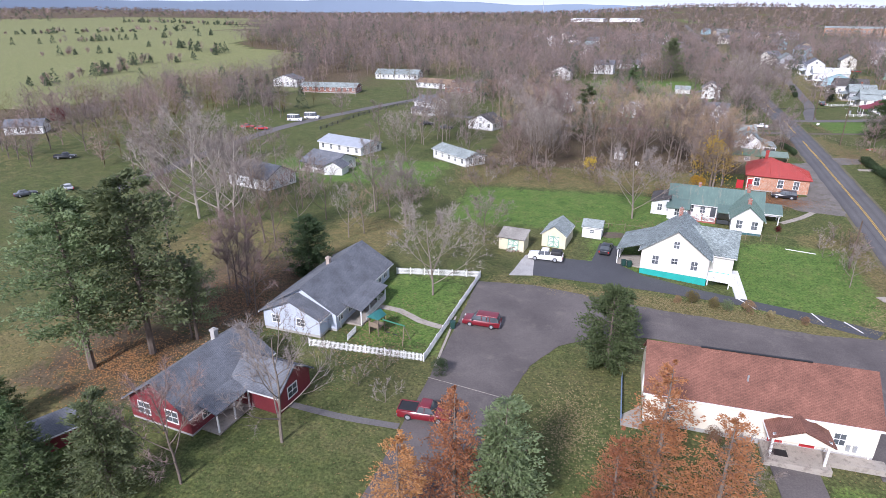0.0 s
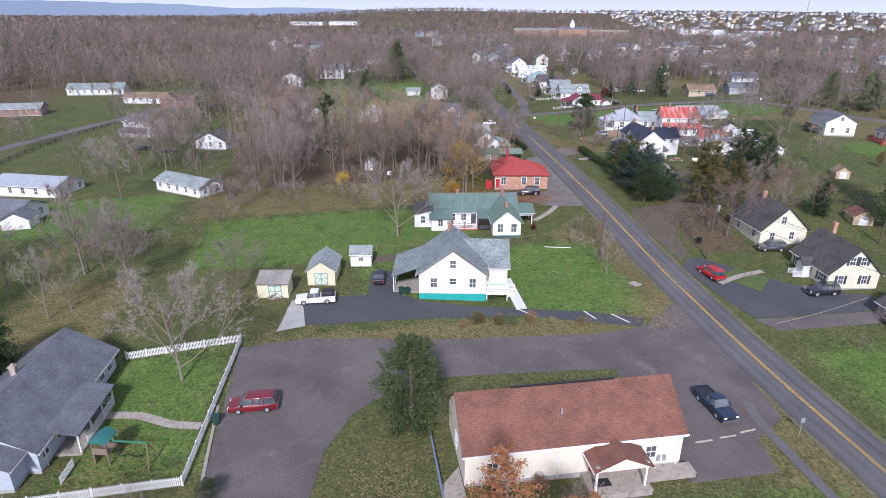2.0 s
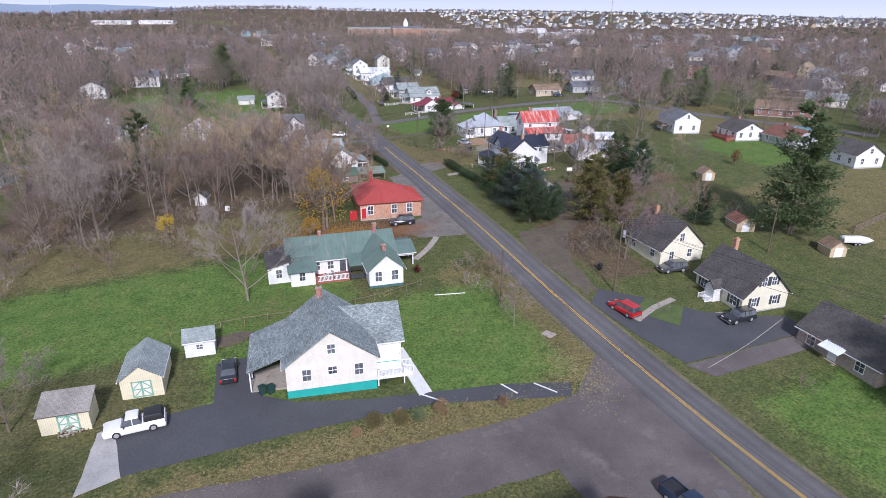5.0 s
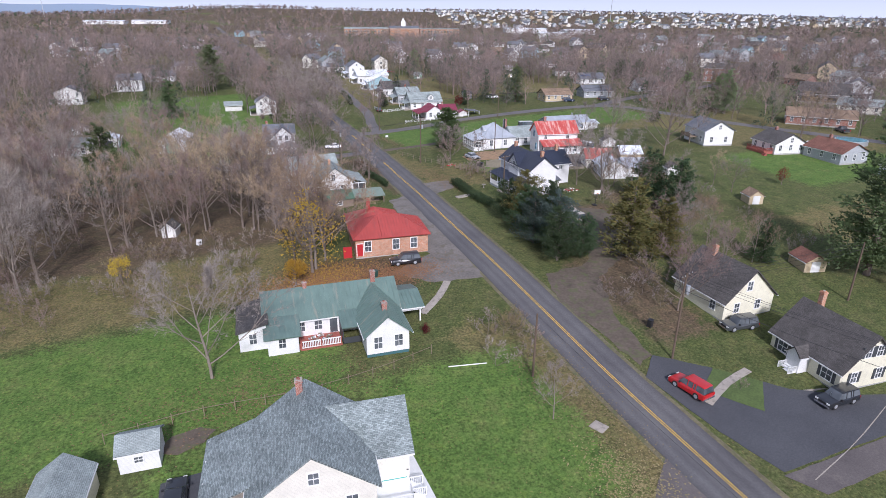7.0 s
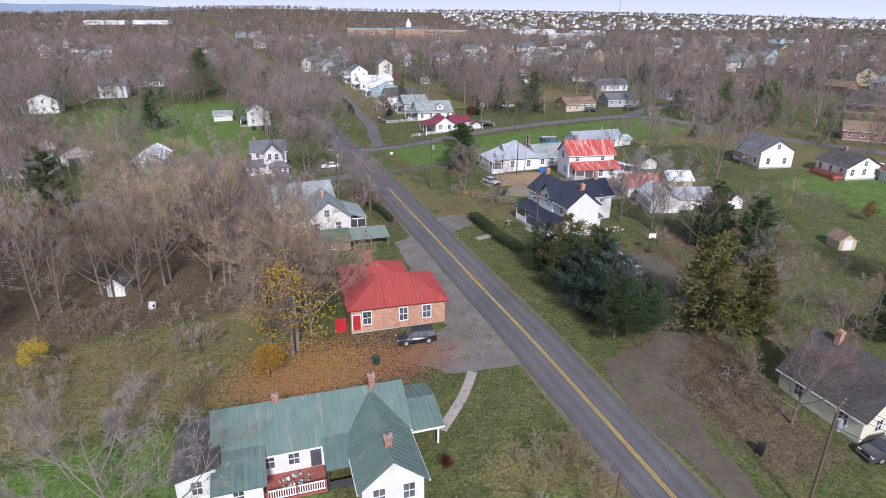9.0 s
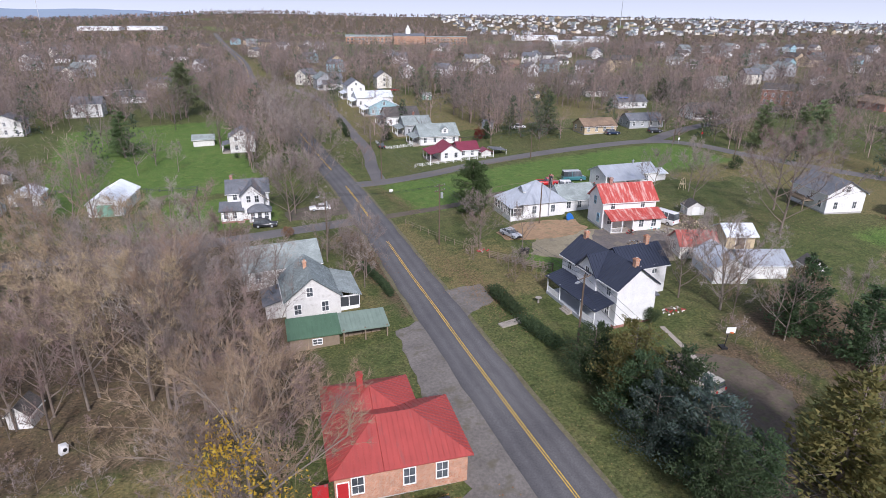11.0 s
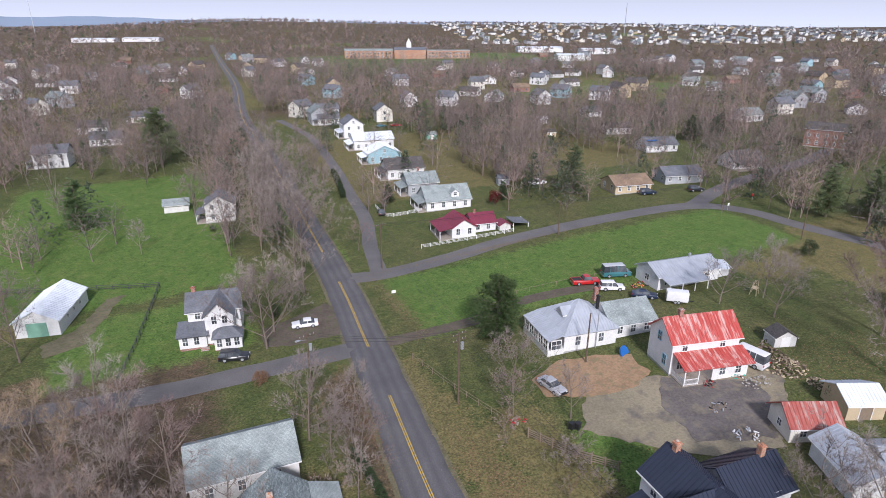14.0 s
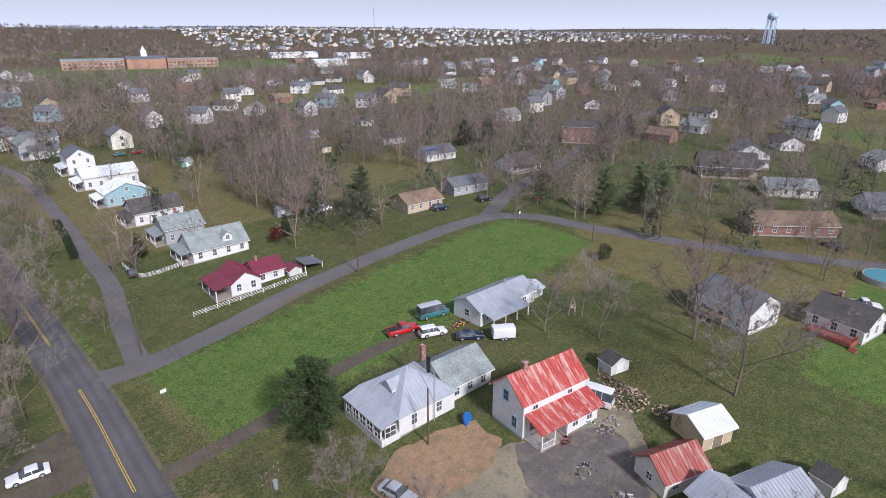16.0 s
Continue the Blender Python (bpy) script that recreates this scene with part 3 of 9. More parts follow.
def strip(name, line, width, material, label, lift=0.06, category="road", shift=0.0, gaps=(), kind="structure"):
    pts = smooth_line(line, 2.5)
    bm = bmesh.new()
    uv = bm.loops.layers.uv.new("UVMap")
    prev, run = None, 0.0
    for i, p in enumerate(pts):
        d = (pts[min(i + 1, len(pts) - 1)] - pts[max(i - 1, 0)]).normalized()
        side = Vector((d.y, -d.x))
        if i:
            run += (p - pts[i - 1]).length
        wob = noise.noise((p.x * 0.2, p.y * 0.2, 3.0)) * (0.25 if width > 2 else 0.012)
        row = []
        for s, drop in ((-0.5 * width - wob, -0.2), (-0.5 * width - wob, 0), (0, 0), (0.5 * width + wob, 0), (0.5 * width + wob, -0.2)):
            q = p + side * (s + shift)
            row.append(bm.verts.new((q.x, q.y, ground(q.x, q.y) + lift + (0.03 if s == 0 and width > 4 else 0) + (drop if width > 2 else drop * 0.05))))
        if prev and not any(a < p.y < b for a, b in gaps):
            for j in range(4):
                f = bm.faces.new((prev[j], prev[j + 1], row[j + 1], row[j]))
                for lp, a in zip(f.loops, (j, j + 1, j + 1, j)):
                    lp[uv].uv = ((0, 0, 0.5, 1, 1)[a], run * 0.1)
        prev = row
    bmesh.ops.recalc_face_normals(bm, faces=bm.faces)
    me = bpy.data.meshes.new(name)
    bm.to_mesh(me)
    bm.free()
    me.materials.append(material)
    return tagged(new(name, me), label, category, kind=kind)


MAIN = ((-4.5, -220), (-3.6, -60), (-3.1, 0), (-3.1, 22), (-2.8, 38), (-2.5, 50), (-1.5, 65), (-0.4, 80), (0.5, 94), (1.8, 109), (3.0, 120), (4.4, 133), (6.1, 146), (7.0, 153), (8.9, 168.5), (11.8, 194.5), (14.6, 240), (17.5, 300), (20, 355), (23.5, 424), (42, 600), (60, 868), (90, 1300))
strip("road", MAIN, 6.6, ROAD, "worn grey asphalt village road with tyre bands")
VERGE = plain("dusty_verge_grass", (0.135, 0.118, 0.068), 0.95, var=0.4, scale=0.5, fine=4.0, stain=(0.095, 0.105, 0.045))
for side in (3.45, -3.45):
    strip("verge", MAIN, 0.9, VERGE, "dusty brown grass edge along the road", 0.03, "verge", side)
strip("centre_line", MAIN, 0.11, YELLOW_LINE, "yellow double line worn along the road", 0.103, "road marking", -0.13, ((152.6, 168.2), (194.6, 214)))
strip("centre_line", MAIN, 0.11, YELLOW_LINE, "yellow double line worn along the road", 0.103, "road marking", 0.13, ((152.6, 168.2), (194.6, 214)))
strip("road", ((14, 195), (22, 193.2), (38, 194), (56, 196.5), (85, 197), (112, 194.5), (122, 184), (124, 168), (131, 140), (150, 95)), 5.2, LANE, "narrow grey side road past the field", 0.04)
strip("road", ((112, 194), (140, 205), (190, 215), (260, 235), (380, 250)), 5.0, LANE, "narrow grey road beyond the field", 0.035)
strip("road", ((9.5, 165.6), (5, 166), (-10, 167), (-24, 168), (-42, 171), (-80, 176), (-130, 190)), 5.0, LANE, "grey side road with faded edges", 0.04)
strip("road", ((21, 195), (24.3, 210.7), (27, 220), (30, 233), (32.2, 252), (36, 281), (39.6, 316), (41.6, 349), (38, 395)), 3.6, LANE, "narrow village lane with patched asphalt", 0.045)

strip("road", ((-166, 60), (-167, 140), (-152, 192), (-132, 238), (-120, 300)), 5.0, LANE, "grey lane between far white homes", 0.05)
EARTH = plain("brown_earth", (0.105, 0.083, 0.062), 0.95, var=0.42, scale=0.4, fine=2.6, stain=(0.092, 0.098, 0.045))
paving("parking_lot", ((-68.3, 33.4), (-59.8, 34.4), (-42, 32), (-21, 31), (-13.5, 31.9), (-9, 35.5), (-5.2, 38), (-5.6, 25), (-7.5, 12), (-12.5, 9.2), (-13.5, 4.5), (-23, 4.5), (-22.2, 23.2), (-42.7, 24), (-50.1, 22.2), (-54.6, 18.7),
        (-57.6, 13.3), (-58.9, 7.4), (-60, -12), (-66, -40), (-74, -40), (-69.5, -12), (-68.6, 8), (-68.4, 22)), LOT, "brown grey asphalt parking lot with cracks and patches", 0.05)
paving("driveway", ((-60.3, 37.8), (-42.8, 37.6), (-29.6, 36.6), (-14.2, 31.9), (-12.6, 34), (-20.7, 36.8), (-35.6, 39.9), (-43.4, 42.4), (-46.6, 45), (-46.8, 53), (-50.4, 53), (-51.5, 45.5), (-56, 45.4), (-61, 45.6)), DRIVE, "fresh dark asphalt driveway", 0.06, wobble=0.1)
paving("gravel_pad", ((-64, 36.8), (-60.3, 37.7), (-60.9, 45.6), (-62.5, 45)), GRAVEL, "pale broken gravel pad beside the driveway", 0.055)
paving("driveway", ((1.2, 48), (5, 51), (9.5, 46.5), (15, 39.6), (20.5, 36), (25, 34), (25, 30), (3.2, 31.5), (1.9, 38)), DRIVE, "dark asphalt driveway shared by two houses", 0.055, wobble=0.15)
paving("driveway", ((2.8, 31.2), (25, 29.8), (25, 27), (4.5, 28)), LOT, "brown asphalt driveway with a pale seam", 0.05, wobble=0.1)
paving("lawn_patch", ((5.6, 43.5), (9.8, 46), (13.2, 41.8), (9, 38.2)), plain("clipped_grass", (0.075, 0.11, 0.03), 0.95, var=0.35, scale=0.6, fine=4.0), "small square of grass with a young tree", 0.10, "lawn", 0.1)
strip("path", ((4.2, 41.6), (9, 43.3), (13.5, 44)), 1.0, CONCRETE, "narrow concrete path across the grass", 0.13, "path")
paving("gravel_turnout", ((-17, 84), (-12, 78.5), (-4.4, 77), (-2.5, 90), (-1.0, 106), (-0.4, 118), (-4.5, 117), (-6.4, 105), (-8, 97), (-8.2, 88)), SHOULDER, "pale gravel shoulder beside the brick house", 0.045, "shoulder", 0.6)
paving("gravel_turnout", ((2, 66), (5, 74), (13, 74), (20, 77), (21, 74), (12, 70), (6.8, 60), (5, 51), (2.2, 50)), EARTH, "bare gravel and dirt beside the road", 0.04, "shoulder", 0.8)
strip("path", ((-17.2, 70.9), (-13, 74.5), (-10, 78)), 1.1, CONCRETE, "concrete footpath to the house", 0.07, "path")
strip("path", ((-80.5, 21.9), (-77, 21.5), (-73.5, 19.6), (-70.2, 18.8)), 1.1, CONCRETE, "curved concrete footpath to the porch", 0.07, "path")
strip("path", ((-84, -1), (-76, -1.6), (-69.3, -1.4)), 0.9, LANE, "grey concrete path to the red house", 0.07, "path")
strip("path", ((27.8, 101.8), (26.4, 96), (25.6, 92.5)), 0.7, CONCRETE, "short concrete walk", 0.07, "path")
paving("dirt_drive", ((22, 95.5), (26, 96), (31, 92), (31, 85), (25.5, 80.5), (19.5, 76), (13, 70), (8, 69.5), (9, 72.5), (14, 75), (19, 81.5), (21, 88)), EARTH, "bare brown dirt drive under trees", 0.04, "drive", 0.8)
paving("gravel_mouth", ((5.5, 125), (12.5, 124.5), (11.5, 118.5), (5, 116)), SHOULDER, "gravel entrance off the road", 0.045, "drive", 0.5)
paving("clay_bank", ((26.5, 143.5), (33, 146), (39, 144.6), (44, 142), (43.2, 137), (38, 135), (31.4, 136), (26, 139)), CLAY, "bare orange clay bank", 0.12, "soil", 0.9)
paving("worn_ground", ((-41, 188.5), (-35.6, 190.4), (-33.6, 196), (-31.4, 205), (-28.8, 209.6), (-32.6, 209.4), (-35.2, 202), (-37.6, 197), (-42, 194)), VERGE, "worn tan grass in front of the barn", 0.04, "soil", 1.0)
paving("dirt_yard", ((26, 131), (31, 136.5), (42, 136.2), (52, 131), (56, 134), (60, 128), (52, 121), (46, 117), (38, 119), (31, 125)), DIRT, "packed dirt and gravel yard", 0.05, "yard", 1.0)
paving("yard_asphalt", ((43.5, 135.2), (48, 131.5), (54, 128.6), (53, 124.5), (46, 118.6), (37, 122.5), (38.5, 130)), plain("yard_grit", (0.135, 0.118, 0.108), 0.95, var=0.4, scale=0.3, fine=3.0, stain=(0.2, 0.172, 0.125)), "dark broken asphalt in the yard", 0.085, "yard", 1.0)
strip("path", ((10.5, 165.3), (14.4, 165.1), (28.6, 164.6), (40.3, 166.9), (58, 165)), 3.0, EARTH, "dirt track beside the field", 0.035, "track")
paving("turnout", ((5.5, 172), (-3, 172.5), (-7, 174.5), (-6.5, 181), (0, 183), (6.5, 186), (9, 180)), EARTH, "dirt parking patch by the road", 0.042, "shoulder", 0.5)
paving("patio", ((-28.6, 4.0), (-28.4, -6), (-32.6, -6), (-33, 4.0)), LOT, "dark asphalt walk to the hall's porch", 0.10, "pavement", 0.05)


# ---- houses ----
def slope(h, name, pts, material, rib=0.0, thick=0.14):
    """One slope of a roof, pts from the eave's left end round to the ridge; seams stand up the slope."""
    p = [Vector(q) for q in pts]
    e = (p[1] - p[0]).normalized()
    nrm = (p[1] - p[0]).cross(p[-1] - p[0]).normalized()
    up = nrm.cross(e)
    loc = [((q - p[0]).dot(e), (q - p[0]).dot(up)) for q in p]
    k = len(p)
    us = [q[0] for q in loc]
    lo_u, hi_u = min(us), max(us)

    def span(u):
        vs = []
        for i in range(k):
            (u0, v0), (u1, v1) = loc[i], loc[(i + 1) % k]
            if abs(u1 - u0) < 1e-6:
                if abs(u - u0) < 1e-4:
                    vs += [v0, v1]
            elif min(u0, u1) - 1e-5 <= u <= max(u0, u1) + 1e-5:
                vs.append(v0 + (v1 - v0) * (u - u0) / (u1 - u0))
        return min(vs), max(vs)

    cols = [(u, 0.0) for u in sorted(set(round(v, 4) for v in us))]
    if rib:
        u = lo_u + rib * 0.5
        while u < hi_u - 0.1:
            cols += [(u - 0.02, 0.0), (u - 0.0199, 0.05), (u + 0.0199, 0.05), (u + 0.02, 0.0)]
            u += rib
        cols.sort(key=lambda c: c[0])
    bm = bmesh.new()
    uvl = bm.loops.layers.uv.new("UVMap")
    prev = None
    for u, hgt in cols:
        a, b = span(max(lo_u, min(hi_u, u)))
        row = [bm.verts.new(p[0] + e * u + up * v + nrm * q) for v, q in ((a, hgt), (b, hgt), (b, -thick), (a, -thick))]
        if prev is None:
            bm.faces.new(row)
        else:
            for i in range(4):
                bm.faces.new((prev[i], row[i], row[(i + 1) % 4], prev[(i + 1) % 4]))
        prev = row
    bm.faces.new(prev[::-1])
    bmesh.ops.recalc_face_normals(bm, faces=bm.faces)
    for f in bm.faces:
        for lp in f.loops:
            d = lp.vert.co - p[0]
            lp[uvl].uv = (d.dot(e), d.dot(up))
    return part(name, bm, material, h)


def block(h, x0, y0, w, d, eave, ridge, axis, wall, roof, form="gable", over=0.4, rib=0.0, z0=0.0, found=None, fh=0.5, trim=WHITE, roofname="roof"):
    """A wing of a house: walls, foundation, roof with overhang, gutters."""
    x1, y1 = x0 + w, y0 + d
    bm = bmesh.new()
    base = z0 + (fh if found else -0.6)
    if found:
        part("foundation", boxes((x0 + 0.03, y0 + 0.03, z0 - 0.9, x1 - 0.03, y1 - 0.03, z0 + fh)), found, h)
    if form == "gable":
        if axis == "y":
            prism(bm, [(x0, base), (x1, base), (x1, eave), ((x0 + x1) / 2, ridge), (x0, eave)], y0, y1)
        else:
            prism(bm, [(y0, base), (y1, base), (y1, eave), ((y0 + y1) / 2, ridge), (y0, eave)], x0, x1)
            for v in bm.verts:
                v.co = Vector((v.co.y, v.co.x, v.co.z))
            bmesh.ops.reverse_faces(bm, faces=bm.faces)
    elif form == "shed":
        lo, hi = eave, ridge
        hs = {"S": (lo, lo, hi, hi), "N": (hi, hi, lo, lo), "W": (lo, hi, hi, lo), "E": (hi, lo, lo, hi)}[axis]
        a = [bm.verts.new(q) for q in ((x0, y0, base), (x1, y0, base), (x1, y1, base), (x0, y1, base))]
        b = [bm.verts.new((v.co.x, v.co.y, z)) for v, z in zip(a, hs)]
        bm.faces.new(a[::-1])
        bm.faces.new(b)
        for i in range(4):
            bm.faces.new((a[i], a[(i + 1) % 4], b[(i + 1) % 4], b[i]))
    else:
        box(bm, x0, y0, base, x1, y1, eave)
    part("wall", bm, wall, h)
    o = over
    lift = 0.05
    if form == "gable":
        if axis == "y":
            s = (ridge - eave) / (w / 2)
            ze, xm = eave - o * s + lift, (x0 + x1) / 2
            slope(h, roofname, ((x1 + o, y0 - o, ze), (x1 + o, y1 + o, ze), (xm, y1 + o, ridge + lift), (xm, y0 - o, ridge + lift)), roof, rib)
            slope(h, roofname, ((x0 - o, y1 + o, ze), (x0 - o, y0 - o, ze), (xm, y0 - o, ridge + lift), (xm, y1 + o, ridge + lift)), roof, rib)
        else:
            s = (ridge - eave) / (d / 2)
            ze, ym = eave - o * s + lift, (y0 + y1) / 2
            slope(h, roofname, ((x0 - o, y0 - o, ze), (x1 + o, y0 - o, ze), (x1 + o, ym, ridge + lift), (x0 - o, ym, ridge + lift)), roof, rib)
            slope(h, roofname, ((x1 + o, y1 + o, ze), (x0 - o, y1 + o, ze), (x0 - o, ym, ridge + lift), (x1 + o, ym, ridge + lift)), roof, rib)
    elif form == "hip":
        ze = eave + lift - 0.1
        a, b, c, e = (x0 - o, y0 - o, ze), (x1 + o, y0 - o, ze), (x1 + o, y1 + o, ze), (x0 - o, y1 + o, ze)
        if w >= d:
            k = d / 2
            r0, r1 = (x0 + k, (y0 + y1) / 2, ridge), (x1 - k, (y0 + y1) / 2, ridge)
            if w - d < 0.6:
                r0 = r1 = ((x0 + x1) / 2, (y0 + y1) / 2, ridge)
                for t in ((a, b, r0), (b, c, r0), (c, e, r0), (e, a, r0)):
                    slope(h, roofname, t, roof, rib)
            else:
                for t in ((a, b, r1, r0), (b, c, r1), (c, e, r0, r1), (e, a, r0)):
                    slope(h, roofname, t, roof, rib)
        else:
            k = w / 2
            r0, r1 = ((x0 + x1) / 2, y0 + k, ridge), ((x0 + x1) / 2, y1 - k, ridge)
            for t in ((a, b, r0), (b, c, r1, r0), (c, e, r1), (e, a, r0, r1)):
                slope(h, roofname, t, roof, rib)
    elif form == "shed":
        zz = lambda x, y: {"S": eave + (ridge - eave) * (y - y0) / d, "N": eave + (ridge - eave) * (y1 - y) / d, "W": eave + (ridge - eave) * (x - x0) / w, "E": eave + (ridge - eave) * (x1 - x) / w}[axis] + lift + 0.05
        q = [(x0 - o, y0 - o), (x1 + o, y0 - o), (x1 + o, y1 + o), (x0 - o, y1 + o)]
        k = {"S": 0, "E": 1, "N": 2, "W": 3}[axis]
        q = q[k:] + q[:k]
        slope(h, roofname, [(x, y, zz(x, y)) for x, y in q], roof, rib)
    if form == "gable" and trim:
        if axis == "y":
            for x in (x0 - o, x1 + o):
                part("gutter", boxes((x - 0.06, y0 - o, ze - 0.2, x + 0.06, y1 + o, ze - 0.08)), trim, h)
        else:
            for y in (y0 - o, y1 + o):
                part("gutter", boxes((x0 - o, y - 0.06, ze - 0.2, x1 + o, y + 0.06, ze - 0.08)), trim, h)
    return (x0, y0, w, d)


_cache = {}
TURN = {"S": 0, "E": 90, "N": 180, "W": 270}


def spot(b, face, u, z):
    x0, y0, w, d = b
    x, y = {"S": (x0 + u, y0), "N": (x0 + u, y0 + d), "W": (x0, y0 + u), "E": (x0 + w, y0 + u)}[face]
    return pose(x, y, z, 0, 0, TURN[face])


def lattice_frame(xs, zs, y0, y1):
    """A frame with bars, in one piece: every other cell of the grid is left open."""
    bm = bmesh.new()
    grid = [[bm.verts.new((x, y0, z)) for z in zs] for x in xs]
    for i in range(len(xs) - 1):
        for j in range(len(zs) - 1):
            if not (i % 2 and j % 2):
                bm.faces.new((grid[i][j], grid[i + 1][j], grid[i + 1][j + 1], grid[i][j + 1]))
    ex = bmesh.ops.extrude_face_region(bm, geom=bm.faces[:])
    for v in ex["geom"]:
        if isinstance(v, bmesh.types.BMVert):
            v.co.y = y1
    bmesh.ops.recalc_face_normals(bm, faces=bm.faces)
    return bm


def window(h, b, face, u, z, w=0.9, t=1.45, frame_mat=None, shutter=None):
    """A sash window: frame with sill and meeting rail, two panes, and shutters where it has them."""
    fm = frame_mat or WHITE
    key = ("win", w, t, fm.name)
    if key not in _cache:
        bm = lattice_frame([-w / 2 - 0.1, -w / 2, -0.02, 0.02, w / 2, w / 2 + 0.1], [-0.12, 0, t / 2 - 0.03, t / 2 + 0.03, t, t + 0.12], -0.06, 0.06)
        me = bpy.data.meshes.new("window")
        bm.to_mesh(me)
        bm.free()
        me.materials.append(fm)
        pm = bpy.data.meshes.new("pane")
        bm = boxes((-w / 2, -0.012, 0.0, w / 2, 0.05, t))
        bm.to_mesh(pm)
        bm.free()
        pm.materials.append(GLASS)
        _cache[key] = (me, pm)
    me, pm = _cache[key]
    ob = part("window", me, None, h, m=spot(b, face, u, z))
    part("pane", pm, None, ob)
    if shutter:
        for s in (-1, 1):
            ks = ("shut", w, t, shutter.name)
            if ks not in _cache:
                bm = bmesh.new()
                edge = [(0.03, t + 0.05), (-0.05, t + 0.05)]
                for i in range(9):
                    z1 = t - i * t / 9
                    edge += [(-0.05, z1), (-0.068, z1 - t / 14), (-0.05, z1 - t / 13)]
                edge += [(-0.05, -0.05), (0.03, -0.05)]
                prism(bm, edge, -0.2, 0.2)
                bm.transform(Matrix.Rotation(radians(90), 4, "Z"))
                m2 = bpy.data.meshes.new("shutter")
                bm.to_mesh(m2)
                bm.free()
                m2.materials.append(shutter)
                _cache[ks] = m2
            part("shutter", _cache[ks], None, ob, m=pose(s * (w / 2 + 0.31), 0, 0))
    return ob


def door(h, b, face, u, z, material, w=0.95, t=2.05):
    bm = boxes((-w / 2 - 0.1, -0.05, 0, -w / 2, 0.08, t + 0.1), (w / 2, -0.05, 0, w / 2 + 0.1, 0.08, t + 0.1), (-w / 2 - 0.1, -0.05, t, w / 2 + 0.1, 0.08, t + 0.12))
    ob = part("door_frame", bm, WHITE, h, m=spot(b, face, u, z))
    bm = boxes((-w / 2, -0.02, 0, w / 2, 0.06, t))
    for x in (-w / 4, w / 4):
        for q in (0.2, 1.1):
            box(bm, x - w * 0.17, -0.035, q, x + w * 0.17, -0.02, q + 0.7)
    part("door", bm, material, ob)
    return ob


def chimney(h, x, y, z0, z1, material=BRICK_RED, s=0.6):
    bm = boxes((x - s / 2, y - s / 2, z0, x + s / 2, y + s / 2, z1), (x - s / 2 - 0.07, y - s / 2 - 0.07, z1 - 0.25, x + s / 2 + 0.07, y + s / 2 + 0.07, z1 - 0.08), (x - s / 4, y - s / 4, z1, x + s / 4, y + s / 4, z1 + 0.12))
    return part("chimney", bm, material, h)


def rail(h, p0, p1, z, high=0.95, material=WHITE, gap=0.16):
    """A porch railing: two rails and square balusters."""
    a, b = Vector((*p0, z)), Vector((*p1, z))
    n = max(2, round((b - a).length / gap))
    m = Matrix.Translation(a) @ (b - a).to_track_quat("X", "Z").to_matrix().to_4x4()
    L = (b - a).length
    xs = [-0.04]
    for i in range(n + 1):
        r = 0.045 if i in (0, n) else 0.018
        xs += ([] if i == 0 else [L * i / n - r]) + [L * i / n + r]
    bm = lattice_frame(xs, [0.04, 0.12, high - 0.07, high], -0.03, 0.03)
    bm.transform(m)
    part("railing", bm, material, h)


def posts(h, pts, z0, z1, r=0.07, material=WHITE):
    for x, y in pts:
        part("post", boxes((x - r, y - r, z0, x + r, y + r, z1), (x - r - 0.03, y - r - 0.03, z1 - 0.12, x + r + 0.03, y + r + 0.03, z1)), material, h)


def slab(h, name, dims, material):
    return part(name, boxes(dims), material, h)


def stairs(h, x0, y0, w, z, face, material, n=4, go=0.28):
    bm = bmesh.new()
    for i in range(n):
        zt = z * (n - i) / (n + 1)
        o = i * go
        d = {"S": (x0, y0 - o - go, -0.3, x0 + w, y0 - o, zt), "E": (x0 + o, y0, -0.3, x0 + o + go, y0 + w, zt), "W": (x0 - o - go, y0, -0.3, x0 - o, y0 + w, zt), "N": (x0, y0 + o, -0.3, x0 + w, y0 + o + go, zt)}[face]
        box(bm, *d)
    part("steps", bm, material, h)


def home(name, x, y, rot, label, category="house", group=""):
    return thing(name, pose(x, y, ground(x, y), 0, 0, rot), label, category, group)


def lean_roof(h, x0, y0, x1, y1, zlo, zhi, low, material, rib=0.0):
    """A porch roof that falls towards its low side."""
    zz = lambda x, y: {"S": zlo + (zhi - zlo) * (y - y0) / (y1 - y0), "N": zlo + (zhi - zlo) * (y1 - y) / (y1 - y0), "W": zlo + (zhi - zlo) * (x - x0) / (x1 - x0), "E": zlo + (zhi - zlo) * (x1 - x) / (x1 - x0)}[low]
    q = [(x0, y0), (x1, y0), (x1, y1), (x0, y1)]
    k = {"S": 0, "E": 1, "N": 2, "W": 3}[low]
    slope(h, "porch_roof", [(a, b, zz(a, b)) for a, b in q[k:] + q[:k]], material, rib)


# white house with a teal base
h = home("house", -44.0, 43.3, -11, "cream sided house with teal base and slate grey roof")
b = block(h, 0, 0, 9.9, 10, 4.3, 8.0, "y", CREAM, SH_SLATE, found=TEAL, fh=0.95)
for u, z, w, t in ((2.2, 2.0, 0.9, 1.4), (5.0, 2.5, 0.9, 0.9), (7.9, 2.0, 0.9, 1.4), (5.0, 5.1, 0.8, 1.1)):
    window(h, b, "S", u, z, w, t)
for u in (2.5, 6.5):
    window(h, b, "W", u, 2.0)
b2 = block(h, 9.9, 3.5, 3.4, 7.5, 4.0, 6.6, "x", CREAM, SH_SLATE, found=TEAL, fh=0.95)
window(h, b2, "E", 4.0, 2.0)
